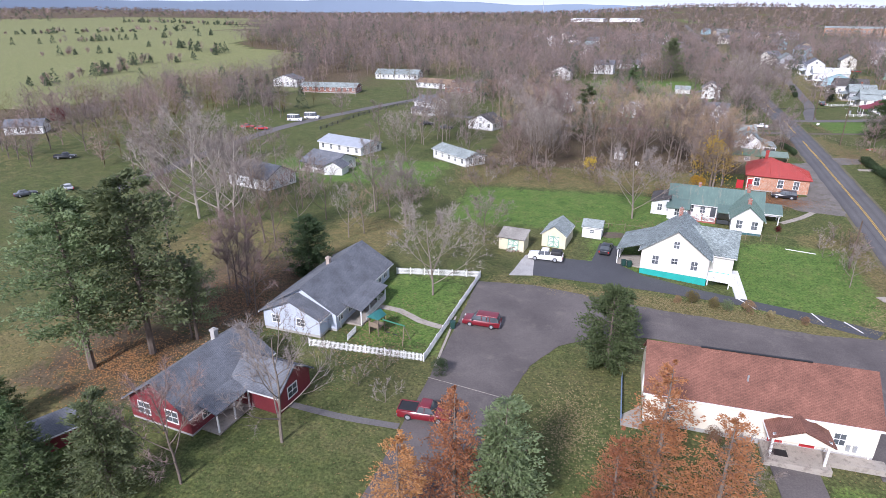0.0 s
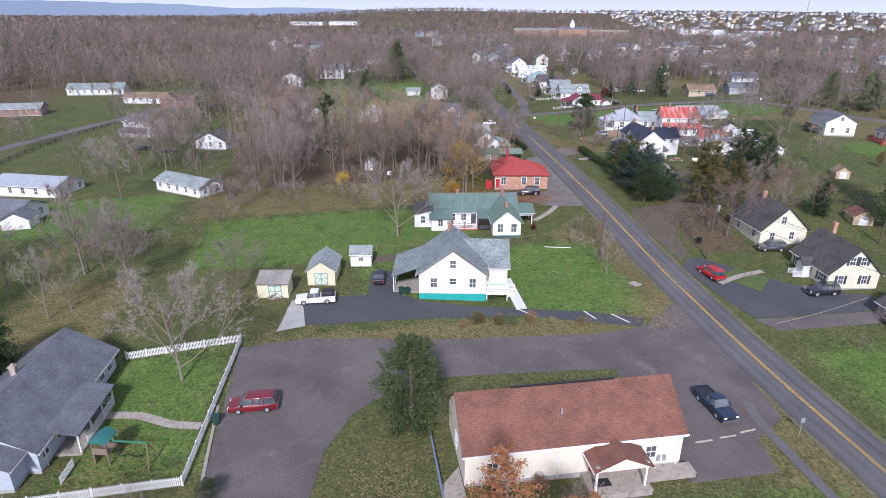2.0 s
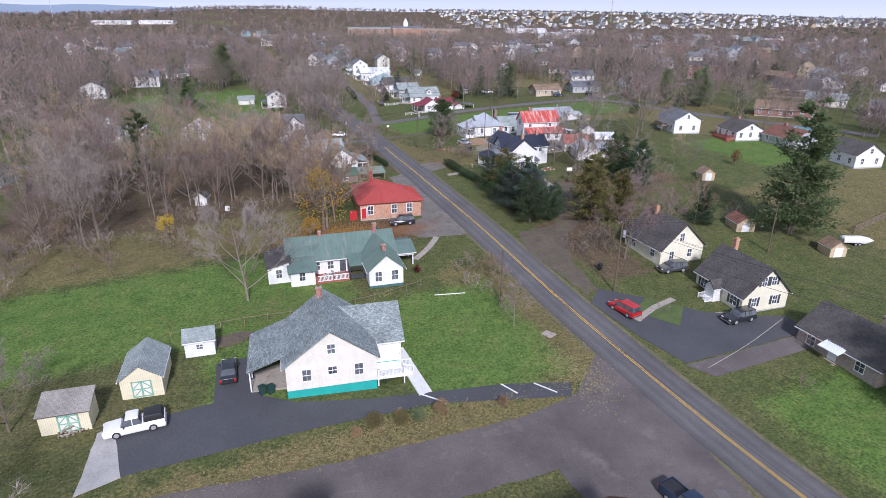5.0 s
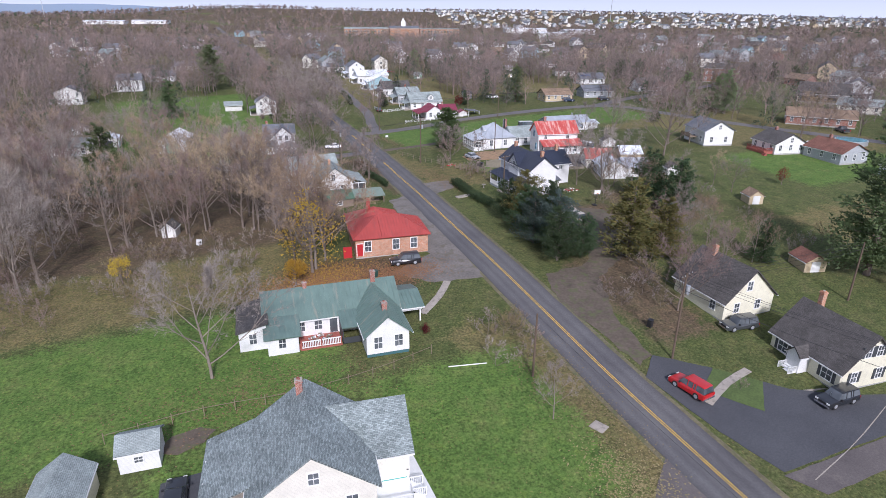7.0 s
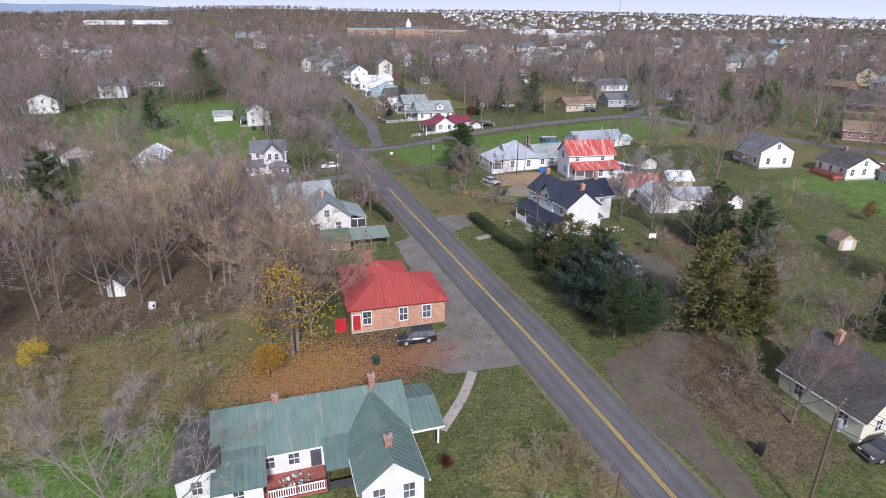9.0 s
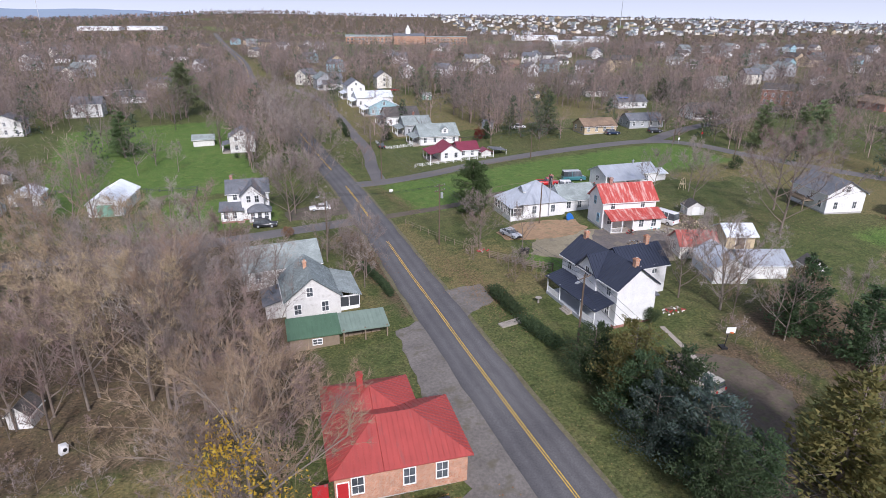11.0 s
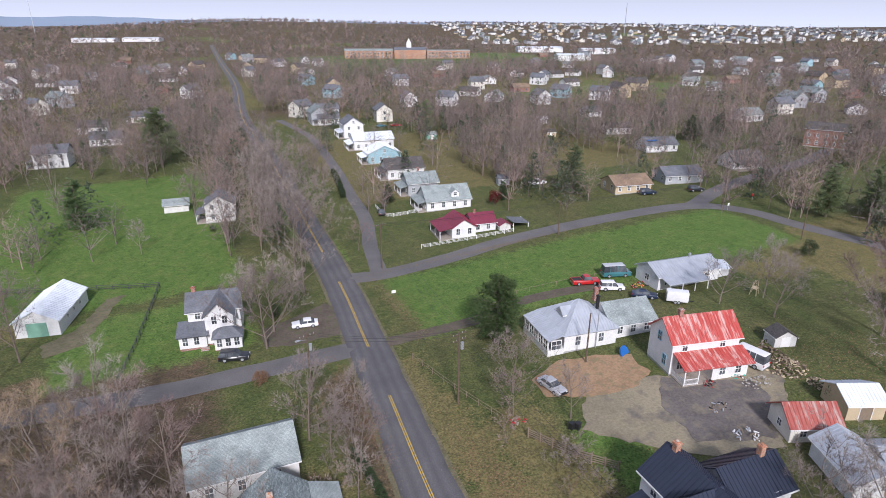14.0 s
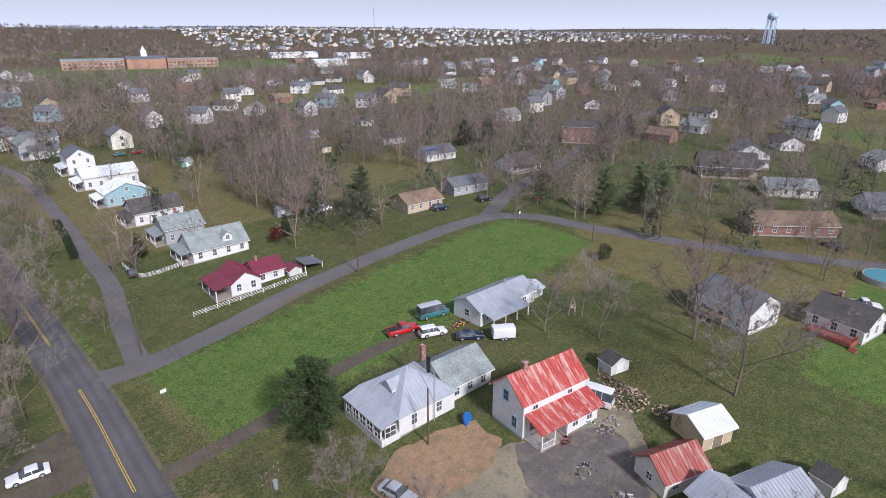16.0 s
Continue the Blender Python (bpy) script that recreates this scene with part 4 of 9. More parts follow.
b3 = block(h, 6.0, 4.2, 7.3, 6.2, 4.1, 6.9, "x", CREAM, SH_SLATE, roofname="cross_gable_roof")
chimney(h, 4.4, 9.0, 6.6, 9.0)
lean_roof(h, -4.2, 1.6, 0.1, 10.4, 2.9, 4.5, "W", SH_SLATE)
slab(h, "porch_deck", (-4.0, 1.8, -0.3, 0, 10, 0.35), CONCRETE)
posts(h, [(-3.9, 1.9), (-3.9, 4.6), (-3.9, 7.3), (-3.9, 10)], 0.3, 3.0)
rail(h, (-3.9, 4.6), (-3.9, 10), 0.35)
door(h, b, "W", 4.4, 0.95, WHITE)
slab(h, "porch_deck", (9.9, 0.4, 0.6, 13.2, 3.5, 0.85), WHITE)
posts(h, [(10.1, 0.5), (13.1, 0.5), (13.1, 3.3)], -0.5, 1.9)
rail(h, (10.1, 0.5), (13.1, 0.5), 0.85)
rail(h, (13.1, 0.5), (13.1, 1.6), 0.85)
door(h, b, "E", 2.0, 0.95, DOOR_GREEN)
stairs(h, 13.2, 1.7, 1.4, 0.95, "E", WHITE)
rail(h, (13.2, 1.7), (14.4, 1.7), 0.2)
rail(h, (13.2, 3.1), (14.4, 3.1), 0.2)
paving("ramp_walk", ((-30.2, 47.6), (-28.6, 47.9), (-28.8, 38.6), (-30.4, 38.4)), plain("pale_walk_boards", (0.62, 0.62, 0.60), 0.8), "pale walkway from the porch to the driveway", 0.16, "walkway", 0.02)

# hall with a red brown roof
h = home("meeting_hall", -44.8, 6.9, -1.2, "long cream hall with red brown roof and red doors", "hall")
b = block(h, 0, 0, 21.4, 8.8, 3.9, 7.4, "x", STUCCO, SH_BROWN, over=0.3, found=BLOCK, fh=0.3)
for u in (2.6, 18.2):
    window(h, b, "S", u, 1.2, 1.0, 1.3)
window(h, b, "W", 4.4, 1.2)
window(h, b, "E", 4.4, 1.2)
part("ridge_vent", boxes((5.2, 4.28, 7.42, 15.8, 4.52, 7.54)), BLACK, h)
for u in (21.0, 9.0, 17.2):
    part("downspout", boxes((u - 0.05, -0.1, 0.0, u + 0.05, -0.01, 3.7)), WHITE, h)
part("gutter", boxes((-0.3, -0.42, 3.62, 21.7, -0.31, 3.74)), WHITE, h)
part("vent_pipe", boxes((9.6, 2.0, 5.2, 9.75, 2.15, 6.2)), GALV, h)
for u in (12.7, 15.6):
    door(h, b, "S", u, 0.25, DOOR_RED, 1.4)
p = block(h, 11.6, -2.5, 5.2, 2.6, 2.75, 3.95, "y", STUCCO, SH_BROWN, over=0.3, z0=2.95, roofname="porch_roof", trim=WHITE)
posts(h, [(11.8, -2.35), (16.6, -2.35)], -0.3, 2.95, 0.1)
slab(h, "porch_deck", (11.3, -3.0, -0.5, 17.2, 0, 0.16), CONCRETE)
slab(h, "side_walk", (17.2, -1.5, -0.5, 22.4, 0, 0.1), CONCRETE)
slab(h, "door_mat", (12.0, -2.0, 0.16, 13.6, -1.0, 0.19), BLACK)
rail(h, (-2.2, -1.0), (-2.2, 7.0), 0.0, 1.1, plain("blue_grey_rail_paint", (0.16, 0.22, 0.32), 0.5))
slab(h, "side_ramp", (-2.2, -1.5, -0.4, -0.05, 7.2, 0.08), CONCRETE)
for u in (18.9, 19.5):
    part("meter_box", boxes((u, -0.18, 0.7, u + 0.32, 0, 1.4)), GALV, h)

# pale blue house
h = home("house", -93.0, 12.6, -4, "pale blue house with grey roof and white porch")
b = block(h, 0, 2.2, 9.6, 17.2, 3.0, 5.9, "y", BLUE_SIDING, SH_GREY, over=0.5, found=BLOCK, fh=0.4)
bw = block(h, 0.0, 0.0, 8.4, 2.4, 2.9, 4.9, "y", BLUE_SIDING, SH_GREY, over=0.45, found=BLOCK, fh=0.4)
for u in (1.9, 5.6):
    window(h, bw, "S", u, 1.3, 1.1, 1.0)
for u in (1.2, 4.0, 13.6, 15.6):
    window(h, b, "E", u, 1.2, 1.0, 1.3)
window(h, b, "N", 3.0, 1.2)
window(h, b, "N", 6.6, 1.2)
for u in (4, 9, 14):
    window(h, b, "W", u, 1.2)
chimney(h, 3.6, 11.4, 4.4, 6.3, STONE, 0.55)
lean_roof(h, 9.5, 4.2, 12.4, 12.6, 2.55, 3.25, "E", SH_GREY)
slab(h, "porch_deck", (9.6, 4.4, -0.4, 12.2, 12.4, 0.3), CONCRETE)
posts(h, [(12.05, 4.6), (12.05, 7.2), (12.05, 9.8), (12.05, 12.3)], 0.3, 2.6)
rail(h, (12.05, 6.0), (12.05, 12.3), 0.3)
rail(h, (9.7, 12.3), (12.05, 12.3), 0.3)
door(h, b, "E", 6.4, 0.4, WHITE)
rail(h, (12.0, 3.0), (12.0, 0.6), 0.0, 0.9)
for yy in (1.0, 9.6):
    part("downspout", boxes((9.6, 2.2 + yy, 0.1, 9.7, 2.3 + yy, 2.8)), WHITE, h)

# red house
h = home("house", -97.0, -7.2, -8, "dark red house with grey roof and white trim")
b = block(h, 0, 0, 8.2, 12.5, 2.9, 5.7, "y", RED_SIDING, SH_GREY, over=0.5, found=BLOCK, fh=0.3)
for u in (2.0, 5.8):
    window(h, b, "S", u, 1.1, 1.5, 1.3)
for u in (2.2, 6.2, 10.5):
    window(h, b, "E", u, 1.1, 1.1, 1.3)
window(h, b, "N", 4, 1.1)
chimney(h, 3.2, 9.5, 4.4, 6.4, BLOCK)
b = block(h, 8.2, 6.2, 6.0, 5.6, 2.8, 4.8, "x", RED_SIDING, SH_GREY, over=0.4)
window(h, b, "E", 2.4, 1.1, 1.5, 1.3)
lean_roof(h, 8.1, 1.2, 10.6, 6.2, 2.5, 3.1, "E", SH_GREY)
posts(h, [(10.4, 1.4), (10.4, 3.8), (10.4, 6.0)], -0.2, 2.5)
slab(h, "porch_deck", (8.2, 1.2, -0.4, 10.6, 6.2, 0.2), CONCRETE)
door(h, (0, 0, 8.2, 12.5), "E", 4.2, 0.3, WHITE)

# house with a green metal roof
h = home("house", -27.4, 64.2, -8, "white house with weathered green metal roof and a deck")
b = block(h, 0, 0, 5.2, 9.0, 3.2, 5.4, "y", WHITE_SIDING, MT_GREEN, rib=0.55, found=plain("dark_teal_base", (0.05, 0.13, 0.14), 0.8), fh=0.4)
window(h, b, "S", 1.4, 1.1, 0.95, 1.5, shutter=None)
window(h, b, "S", 3.9, 1.1, 0.95, 1.5)
window(h, b, "E", 3.0, 1.1)
b = block(h, -11.2, 6.6, 16.6, 7.2, 3.1, 5.6, "x", WHITE_SIDING, MT_GREEN, rib=0.55, found=BLOCK, fh=0.4)
for u in (1.6, 4.2):
    window(h, b, "S", u, 1.2, 0.85, 1.4)
window(h, b, "S", 6.3, 1.2, 0.9, 1.2)
door(h, b, "S", 8.2, 0.5, GLASS)
for u in (2, 6, 10, 14):
    window(h, b, "N", u, 1.2)
bl = block(h, -11.2, 3.4, 3.6, 3.3, 2.6, 3.3, "S", WHITE_SIDING, MT_GREEN, "shed", rib=0.55)
window(h, bl, "S", 1.7, 1.1, 0.8, 1.3)
bl = block(h, -14.4, 5.2, 3.2, 7.0, 2.9, 3.7, "W", WHITE_SIDING, SH_DARK, "shed", over=0.3)
window(h, bl, "S", 1.6, 1.2, 0.8, 1.3)
lean_roof(h, -2.4, 3.2, 0.2, 6.8, 2.7, 3.3, "S", MT_GREEN, 0.55)
part("porch_screen", boxes((-2.3, 3.4, 0.4, -2.2, 6.6, 2.6), (-2.3, 3.4, 0.4, 0, 3.5, 1.2)), TRIM_DARK, h)
b = block(h, 5.4, 6.4, 3.2, 6.6, 2.7, 3.6, "x", WHITE_SIDING, MT_GREEN, rib=0.55, z0=2.7, over=0.3, roofname="porch_roof")
posts(h, [(8.4, 6.6), (8.4, 9.7), (8.4, 12.8)], -0.2, 2.75, 0.09)
slab(h, "porch_deck", (5.2, 6.4, -0.4, 8.6, 13, 0.3), CONCRETE)
chimney(h, 2.6, 1.8, 4.6, 6.3)
chimney(h, 2.8, 10.0, 5.2, 6.9)
chimney(h, -6.0, 10.2, 5.2, 6.3, s=0.5)
d = thing("wooden_deck", pose(-27.4, 64.2, ground(-27.4, 64.2), 0, 0, -8), "red stained wooden deck with white lattice rails", "deck")
for i in range(12):
    part("board", boxes((-7.4, 3.6 + i * 0.25, 0.42, -2.4, 3.83 + i * 0.25, 0.47)), REDWOOD, d)
for x in (-7.3, -4.9, -2.5):
    part("post", boxes((x - 0.06, 3.55, -0.6, x + 0.06, 3.67, 1.45)), REDWOOD, d)
part("lattice", boxes(*[(-7.3 + i * 0.2, 3.58, 0.55, -7.22 + i * 0.2, 3.62, 1.35) for i in range(24)], (-7.3, 3.57, 1.3, -2.5, 3.63, 1.42), (-7.3, 3.57, 0.5, -2.5, 3.63, 0.6)), WHITE, d)
part("skirt", boxes((-7.4, 3.52, -0.5, -2.4, 3.56, 0.42)), REDWOOD, d)
stairs(d, -7.4, 3.8, 1.2, 0.5, "W", REDWOOD, 3)
rail(d, (-8.3, 3.8), (-7.4, 3.8), 0.1, 0.95, REDWOOD)

# brick house with a bright red metal roof
h = home("house", -20.0, 91.2, -10, "orange brick house with bright red metal roof")
b = block(h, 0, 0, 12.0, 8.6, 3.5, 5.9, "x", BRICK, MT_RED, "hip", rib=0.5, over=0.45, found=BLOCK, fh=0.25)
for u in (2.0, 6.6, 9.6):
    window(h, b, "S", u, 1.2, 1.0, 1.7)
door(h, b, "S", 0.7, 0.5, DOOR_RED)
for u in (2.0, 6.0):
    window(h, b, "E", u, 1.2, 1.0, 1.7)
b = block(h, 0.2, 5.0, 8.6, 8.4, 3.4, 5.8, "x", BRICK, MT_RED, "hip", rib=0.5, over=0.45)
window(h, b, "E", 6, 1.2, 1.0, 1.7)
chimney(h, 3.6, 9.5, 5.2, 7.2, plain("red_painted_brick", (0.40, 0.05, 0.045), 0.8))
slab(h, "red_shed_door", (-1.9, 0.8, -0.2, -0.5, 1.0, 1.9), DOOR_RED)

# two capes on the other side of the road
h = home("house", 19.0, 52.8, -5, "pale yellow cape house with dark roof")
b = block(h, 0, 0, 8.7, 9.4, 3.2, 7.2, "y", CAPE_SIDING, SH_DARK, found=BLOCK, fh=0.3)
for u, z in ((2.2, 1.2), (5.9, 1.2), (3.9, 4.2)):
    window(h, b, "S", u, z, 0.85, 1.3)
for u in (2, 7):
    window(h, b, "W", u, 1.2)
chimney(h, 4.0, 7.0, 6.0, 8.2, BRICK)
h = home("house", 19.2, 36.9, -9, "pale yellow cape house with black shutters")
b = block(h, 0, 0, 8.0, 9.8, 3.0, 6.9, "y", CAPE_SIDING, SH_DARK, found=BLOCK, fh=0.3)
for u, z in ((2.0, 1.1), (5.7, 1.1), (3.2, 4.2), (4.9, 4.2)):
    window(h, b, "S", u, z, 0.8, 1.3, shutter=TRIM_DARK)
for u in (1.7, 8.0):
    window(h, b, "W", u, 0.9, 1.3, 1.4, shutter=TRIM_DARK)
door(h, b, "W", 5.0, 0.5, WHITE)
chimney(h, 5.2, 8.6, 5.6, 8.2, BRICK)
bv = block(h, -1.5, 4.1, 1.6, 1.9, 2.6, 3.5, "x", WHITE_SIDING, SH_DARK, over=0.2)
stairs(h, -1.5, 4.3, 1.5, 1.0, "W", WHITE, 4)
rail(h, (-2.7, 4.3), (-1.5, 4.3), 0.3)
rail(h, (-2.7, 5.8), (-1.5, 5.8), 0.3)
slab(h, "patio", (-4.4, 1.0, -0.5, -0.05, 8.5, 0.08), CONCRETE)
h = home("house", 20.2, 18.4, -6, "low fieldstone house with dark roof and awning")
b = block(h, 0, 0, 8.0, 11.2, 2.8, 5.7, "y", STONE, SH_DARK, found=STONE, fh=0.3)
for u in (2.4, 9.2):
    window(h, b, "W", u, 0.9, 1.1, 1.4)
door(h, b, "W", 6.0, 0.4, WHITE)
window(h, b, "S", 4, 0.9)
window(h, b, "N", 4, 0.9)
chimney(h, 5.4, 4.0, 4.6, 6.8, STONE, 0.8)
lean_roof(h, -1.5, 4.4, 0.0, 7.2, 2.3, 2.8, "W", MT_WHITE, 0.3)
stairs(h, -0.3, 5.0, 1.6, 0.6, "W", BRICK_RED, 3)

# white farmhouse with a blue black metal roof
h = home("farmhouse", 21.6, 104.2, -4, "white two storey farmhouse with blue black metal roof", "house")
b = block(h, 0, 0, 6.2, 13.2, 6.0, 8.4, "y", WHITE_SIDING, MT_NAVY, rib=0.5, found=BRICK_RED, fh=0.45)
bc = block(h, -0.25, 4.4, 3.6, 4.4, 6.0, 8.3, "x", WHITE_SIDING, MT_NAVY, rib=0.5, over=0.35, roofname="cross_gable_roof")
window(h, bc, "W", 2.2, 5.0, 0.8, 1.4)
for u in (1.8, 11.2):
    window(h, b, "W", u, 4.2, 0.8, 1.4)
    window(h, b, "W", u, 1.3, 0.8, 1.5)
window(h, b, "E", 2.5, 4.2)
door(h, b, "W", 6.6, 0.5, TRIM_DARK)
lean_roof(h, -3.0, 0.4, 0.0, 12.9, 2.9, 3.7, "W", MT_NAVY, 0.5)
slab(h, "porch_deck", (-2.8, 0.6, -0.4, 0, 12.7, 0.5), GREY_SIDING)
posts(h, [(-2.7, 0.8), (-2.7, 4.0), (-2.7, 9.2), (-2.7, 12.5)], 0.5, 3.0)
rail(h, (-2.7, 0.8), (-2.7, 4.0), 0.5)
rail(h, (-2.7, 9.2), (-2.7, 12.5), 0.5)
stairs(h, -2.8, 5.6, 2.0, 0.6, "W", CONCRETE, 3)
bk = block(h, 6.2, 6.4, 7.4, 6.0, 5.2, 7.4, "x", WHITE_SIDING, MT_NAVY, rib=0.5)
window(h, bk, "S", 2.4, 3.8, 0.8, 1.3)
window(h, bk, "S", 5.2, 3.8, 0.8, 1.3)
chimney(h, 3.1, 0.9, 7.6, 9.4, BRICK)
chimney(h, 3.1, 12.2, 7.6, 9.4, BRICK)
chimney(h, 11.8, 9.4, 6.6, 8.6, BRICK)
bk = block(h, 6.2, 2.6, 2.6, 3.7, 2.5, 3.2, "S", WHITE_OLD, SH_GREY, "shed")

# house with a silver pyramid roof
h = home("house", 35.0, 147.4, -8, "white house with silver pyramid metal roof")
b = block(h, 0, 0, 9.4, 9.2, 3.3, 6.9, "x", WHITE_SIDING, MT_SILVER, "hip", rib=0.5, found=BLOCK, fh=0.35)
for u in (2.4, 6.6):
    window(h, b, "S", u, 1.2, 0.9, 1.5)
window(h, b, "N", 4.5, 1.2)
lean_roof(h, -2.9, -0.2, 0.0, 9.3, 2.7, 3.5, "W", MT_SILVER, 0.5)
bp = (-2.8, 0, 2.8, 9.0)
part("porch_wall", boxes((-2.8, 0, -0.5, 0, 9.0, 0.9), (-2.8, 0, 0.9, -2.7, 0.1, 2.7), (-2.8, 8.9, 0.9, -2.7, 9.0, 2.7), (-2.8, 4.4, 0.9, -2.7, 4.5, 2.7)), WHITE_SIDING, h)
for i in range(5):
    window(h, bp, "W", 0.9 + i * 1.7, 1.0, 1.3, 1.5)
window(h, bp, "S", 1.4, 1.0, 1.6, 1.5)
block(h, 1.4, 3.4, 2.6, 2.2, 5.1, 6.0, "x", WHITE_OLD, MT_SILVER, over=0.2, z0=4.6, roofname="dormer_roof")
b = block(h, 9.4, 1.2, 8.2, 7.6, 3.1, 5.4, "x", WHITE_SIDING, SH_GREENGREY, found=BLOCK, fh=0.3)
for u in (1.5, 4.0, 6.6):
    window(h, b, "S", u, 1.2)
window(h, b, "E", 3.8, 1.2)
chimney(h, 7.4, 3.2, 5.4, 7.8, BLACK, 0.4)
chimney(h, 9.6, 7.4, 4.6, 7.0, BRICK_RED, 0.7)
slab(h, "antenna_mast", (5.5, -0.35, -0.4, 5.6, -0.25, 8.5), GALV)

# tall house with a peeling red roof
h = home("house", 44.6, 134.9, -13, "white two storey house with peeling red metal roof")
b = block(h, 0, 0, 11.0, 6.0, 5.6, 8.2, "x", WHITE_SIDING, MT_REDWORN, rib=0.5, found=BLOCK, fh=0.35)
aqua = plain("aqua_trim", (0.25, 0.45, 0.55), 0.5)
window(h, b, "W", 1.6, 1.2, 0.8, 1.5, aqua)
window(h, b, "W", 3.4, 4.3, 0.8, 1.4, aqua)
for u in (2.0, 8.2):
    window(h, b, "S", u, 4.0, 0.8, 1.3)
for u in (1.6, 6.2, 9.4):
    window(h, b, "S", u, 1.0, 0.9, 1.5)
door(h, b, "S", 4.0, 0.35, WHITE)
lean_roof(h, 0.2, -3.3, 11.6, 0.0, 2.7, 3.9, "S", MT_REDWORN, 0.5)
b = block(h, 5.2, -2.6, 5.8, 2.7, 2.9, 3.6, "S", WHITE_SIDING, MT_REDWORN, "shed", over=0.05)
window(h, b, "S", 1.6, 1.0)
window(h, b, "S", 4.2, 1.0)
posts(h, [(0.4, -3.1), (2.6, -3.1), (4.8, -3.1)], -0.2, 2.75)
slab(h, "porch_deck", (0.2, -3.2, -0.5, 5.2, 0, 0.3), CONCRETE)
rail(h, (0.4, -3.1), (2.6, -3.1), 0.3)
rail(h, (0.4, -3.1), (0.4, -0.1), 0.3)
chimney(h, 2.6, 3.0, 7.6, 9.3)

# maroon roofed cottage by the corner
h = home("house", 42.6, 204.2, -8, "white cottage with maroon metal roof")
b = block(h, 0.6, 0, 6.2, 8.0, 3.0, 5.0, "y", WHITE_SIDING, MT_PURPLE, rib=0.5, found=BLOCK, fh=0.3)
for u in (1.6, 4.6):
    window(h, b, "S", u, 1.1)
b = block(h, 6.8, 2.2, 6.2, 6.2, 2.9, 4.7, "x", WHITE_SIDING, MT_PURPLE, rib=0.5, found=BLOCK, fh=0.3)
for u in (1.4, 4.2):
    window(h, b, "S", u, 1.1)
lean_roof(h, -2.8, -0.4, 0.8, 8.2, 2.5, 3.3, "W", MT_PURPLE, 0.5)
posts(h, [(-2.5, -0.1), (-2.5, 4), (-2.5, 8)], -0.3, 2.55, 0.09)
slab(h, "porch_deck", (-2.6, 0, -0.4, 0.6, 8, 0.25), CONCRETE)
chimney(h, 8.2, 5.2, 4.2, 5.6, s=0.5)
b = block(h, 13.6, 1.0, 3.0, 2.8, 2.2, 3.0, "y", WHITE_OLD, MT_PURPLE)
lean_roof(h, 17.0, 0.4, 21.5, 5.4, 2.3, 2.8, "E", SH_GREY)
posts(h, [(17.2, 0.6), (21.3, 0.6), (17.2, 5.2), (21.3, 5.2)], -0.2, 2.4)


def row_house(x, y, rot, w, d, eave, ridge, axis, wall, roof, label, rib=0.0, porch="W", two=False, porch_roof=None, extra=None):
    """A plain house with a porch and windows on each side."""
    h = home("house", x, y, rot, label)
    b = block(h, 0, 0, w, d, eave, ridge, axis, wall, roof, rib=rib, found=BLOCK, fh=0.35)
    for face, L in (("S", w), ("N", w), ("E", d), ("W", d)):
        n = max(2, int(L / 3.0))
        for i in range(n):
            u = L * (i + 0.5) / n
            window(h, b, face, u, 1.1, 0.85, 1.4)
            if two:
                window(h, b, face, u, 3.9, 0.85, 1.3)
    if axis == "y" and ridge - eave > 2.2:
        window(h, b, "S", w / 2, eave + 0.2, 0.8, 1.1)
    if porch == "W":
        lean_roof(h, -2.6, 0.3, 0.0, d - 0.3, 2.6, 3.2, "W", porch_roof or roof, rib)
        posts(h, [(-2.4, 0.5), (-2.4, d / 2), (-2.4, d - 0.5)], -0.3, 2.65)
        slab(h, "porch_deck", (-2.5, 0.3, -0.4, 0, d - 0.3, 0.3), CONCRETE)
        door(h, b, "W", d * 0.42, 0.35, WHITE)
        rail(h, (-2.4, 0.5), (-2.4, d / 2), 0.3)
    elif porch == "S":
        lean_roof(h, 0.3, -2.4, w - 0.3, 0.0, 2.5, 3.1, "S", porch_roof or roof, rib)
        posts(h, [(0.5, -2.2), (w / 2, -2.2), (w - 0.5, -2.2)], -0.3, 2.55)
        slab(h, "porch_deck", (0.3, -2.3, -0.4, w - 0.3, 0, 0.3), CONCRETE)
        door(h, b, "S", w * 0.5, 0.35, WHITE)
    if extra == "chimney":
        chimney(h, w * 0.5, d * 0.7, eave, ridge + 0.9)
    return h


h = row_house(46.2, 226.0, -7, 13, 9, 3.2, 6.4, "x", WHITE_SIDING, SH_GREENGREY, "white house with green grey roof and a dormer", porch="W")
b = block(h, 7.4, 0.6, 2.2, 3.2, 5.0, 5.9, "y", WHITE_SIDING, SH_GREENGREY, over=0.2, z0=4.0, roofname="dormer_roof")
window(h, b, "S", 1.1, 4.1, 0.9, 0.9)
row_house(47.2, 242.0, -7, 9.5, 8.5, 4.0, 6.4, "x", GREY_SIDING, SH_GREENGREY, "grey house with pale green grey roof", extra="chimney")
row_house(47.5, 260.5, -6, 12.5, 9, 3.8, 6.6, "x", WHITE_SIDING, SH_DARK, "white house with black shingle roof", porch_roof=SH_DARK)
row_house(48.5, 283, -6, 12.0, 9, 4.0, 6.6, "y", AQUA_SIDING, MT_WHITE, "pale blue house with white metal roof", 0.6)
row_house(50.5, 306, -6, 16, 10, 4.2, 6.4, "x", WHITE_SIDING, MT_WHITE, "white house with white metal roof", 0.6)
row_house(53.5, 330, -6, 8.5, 11, 6.2, 9.0, "y", WHITE_SIDING, SH_GREY, "tall white two storey house with front gable", two=True, porch_roof=MT_WHITE)
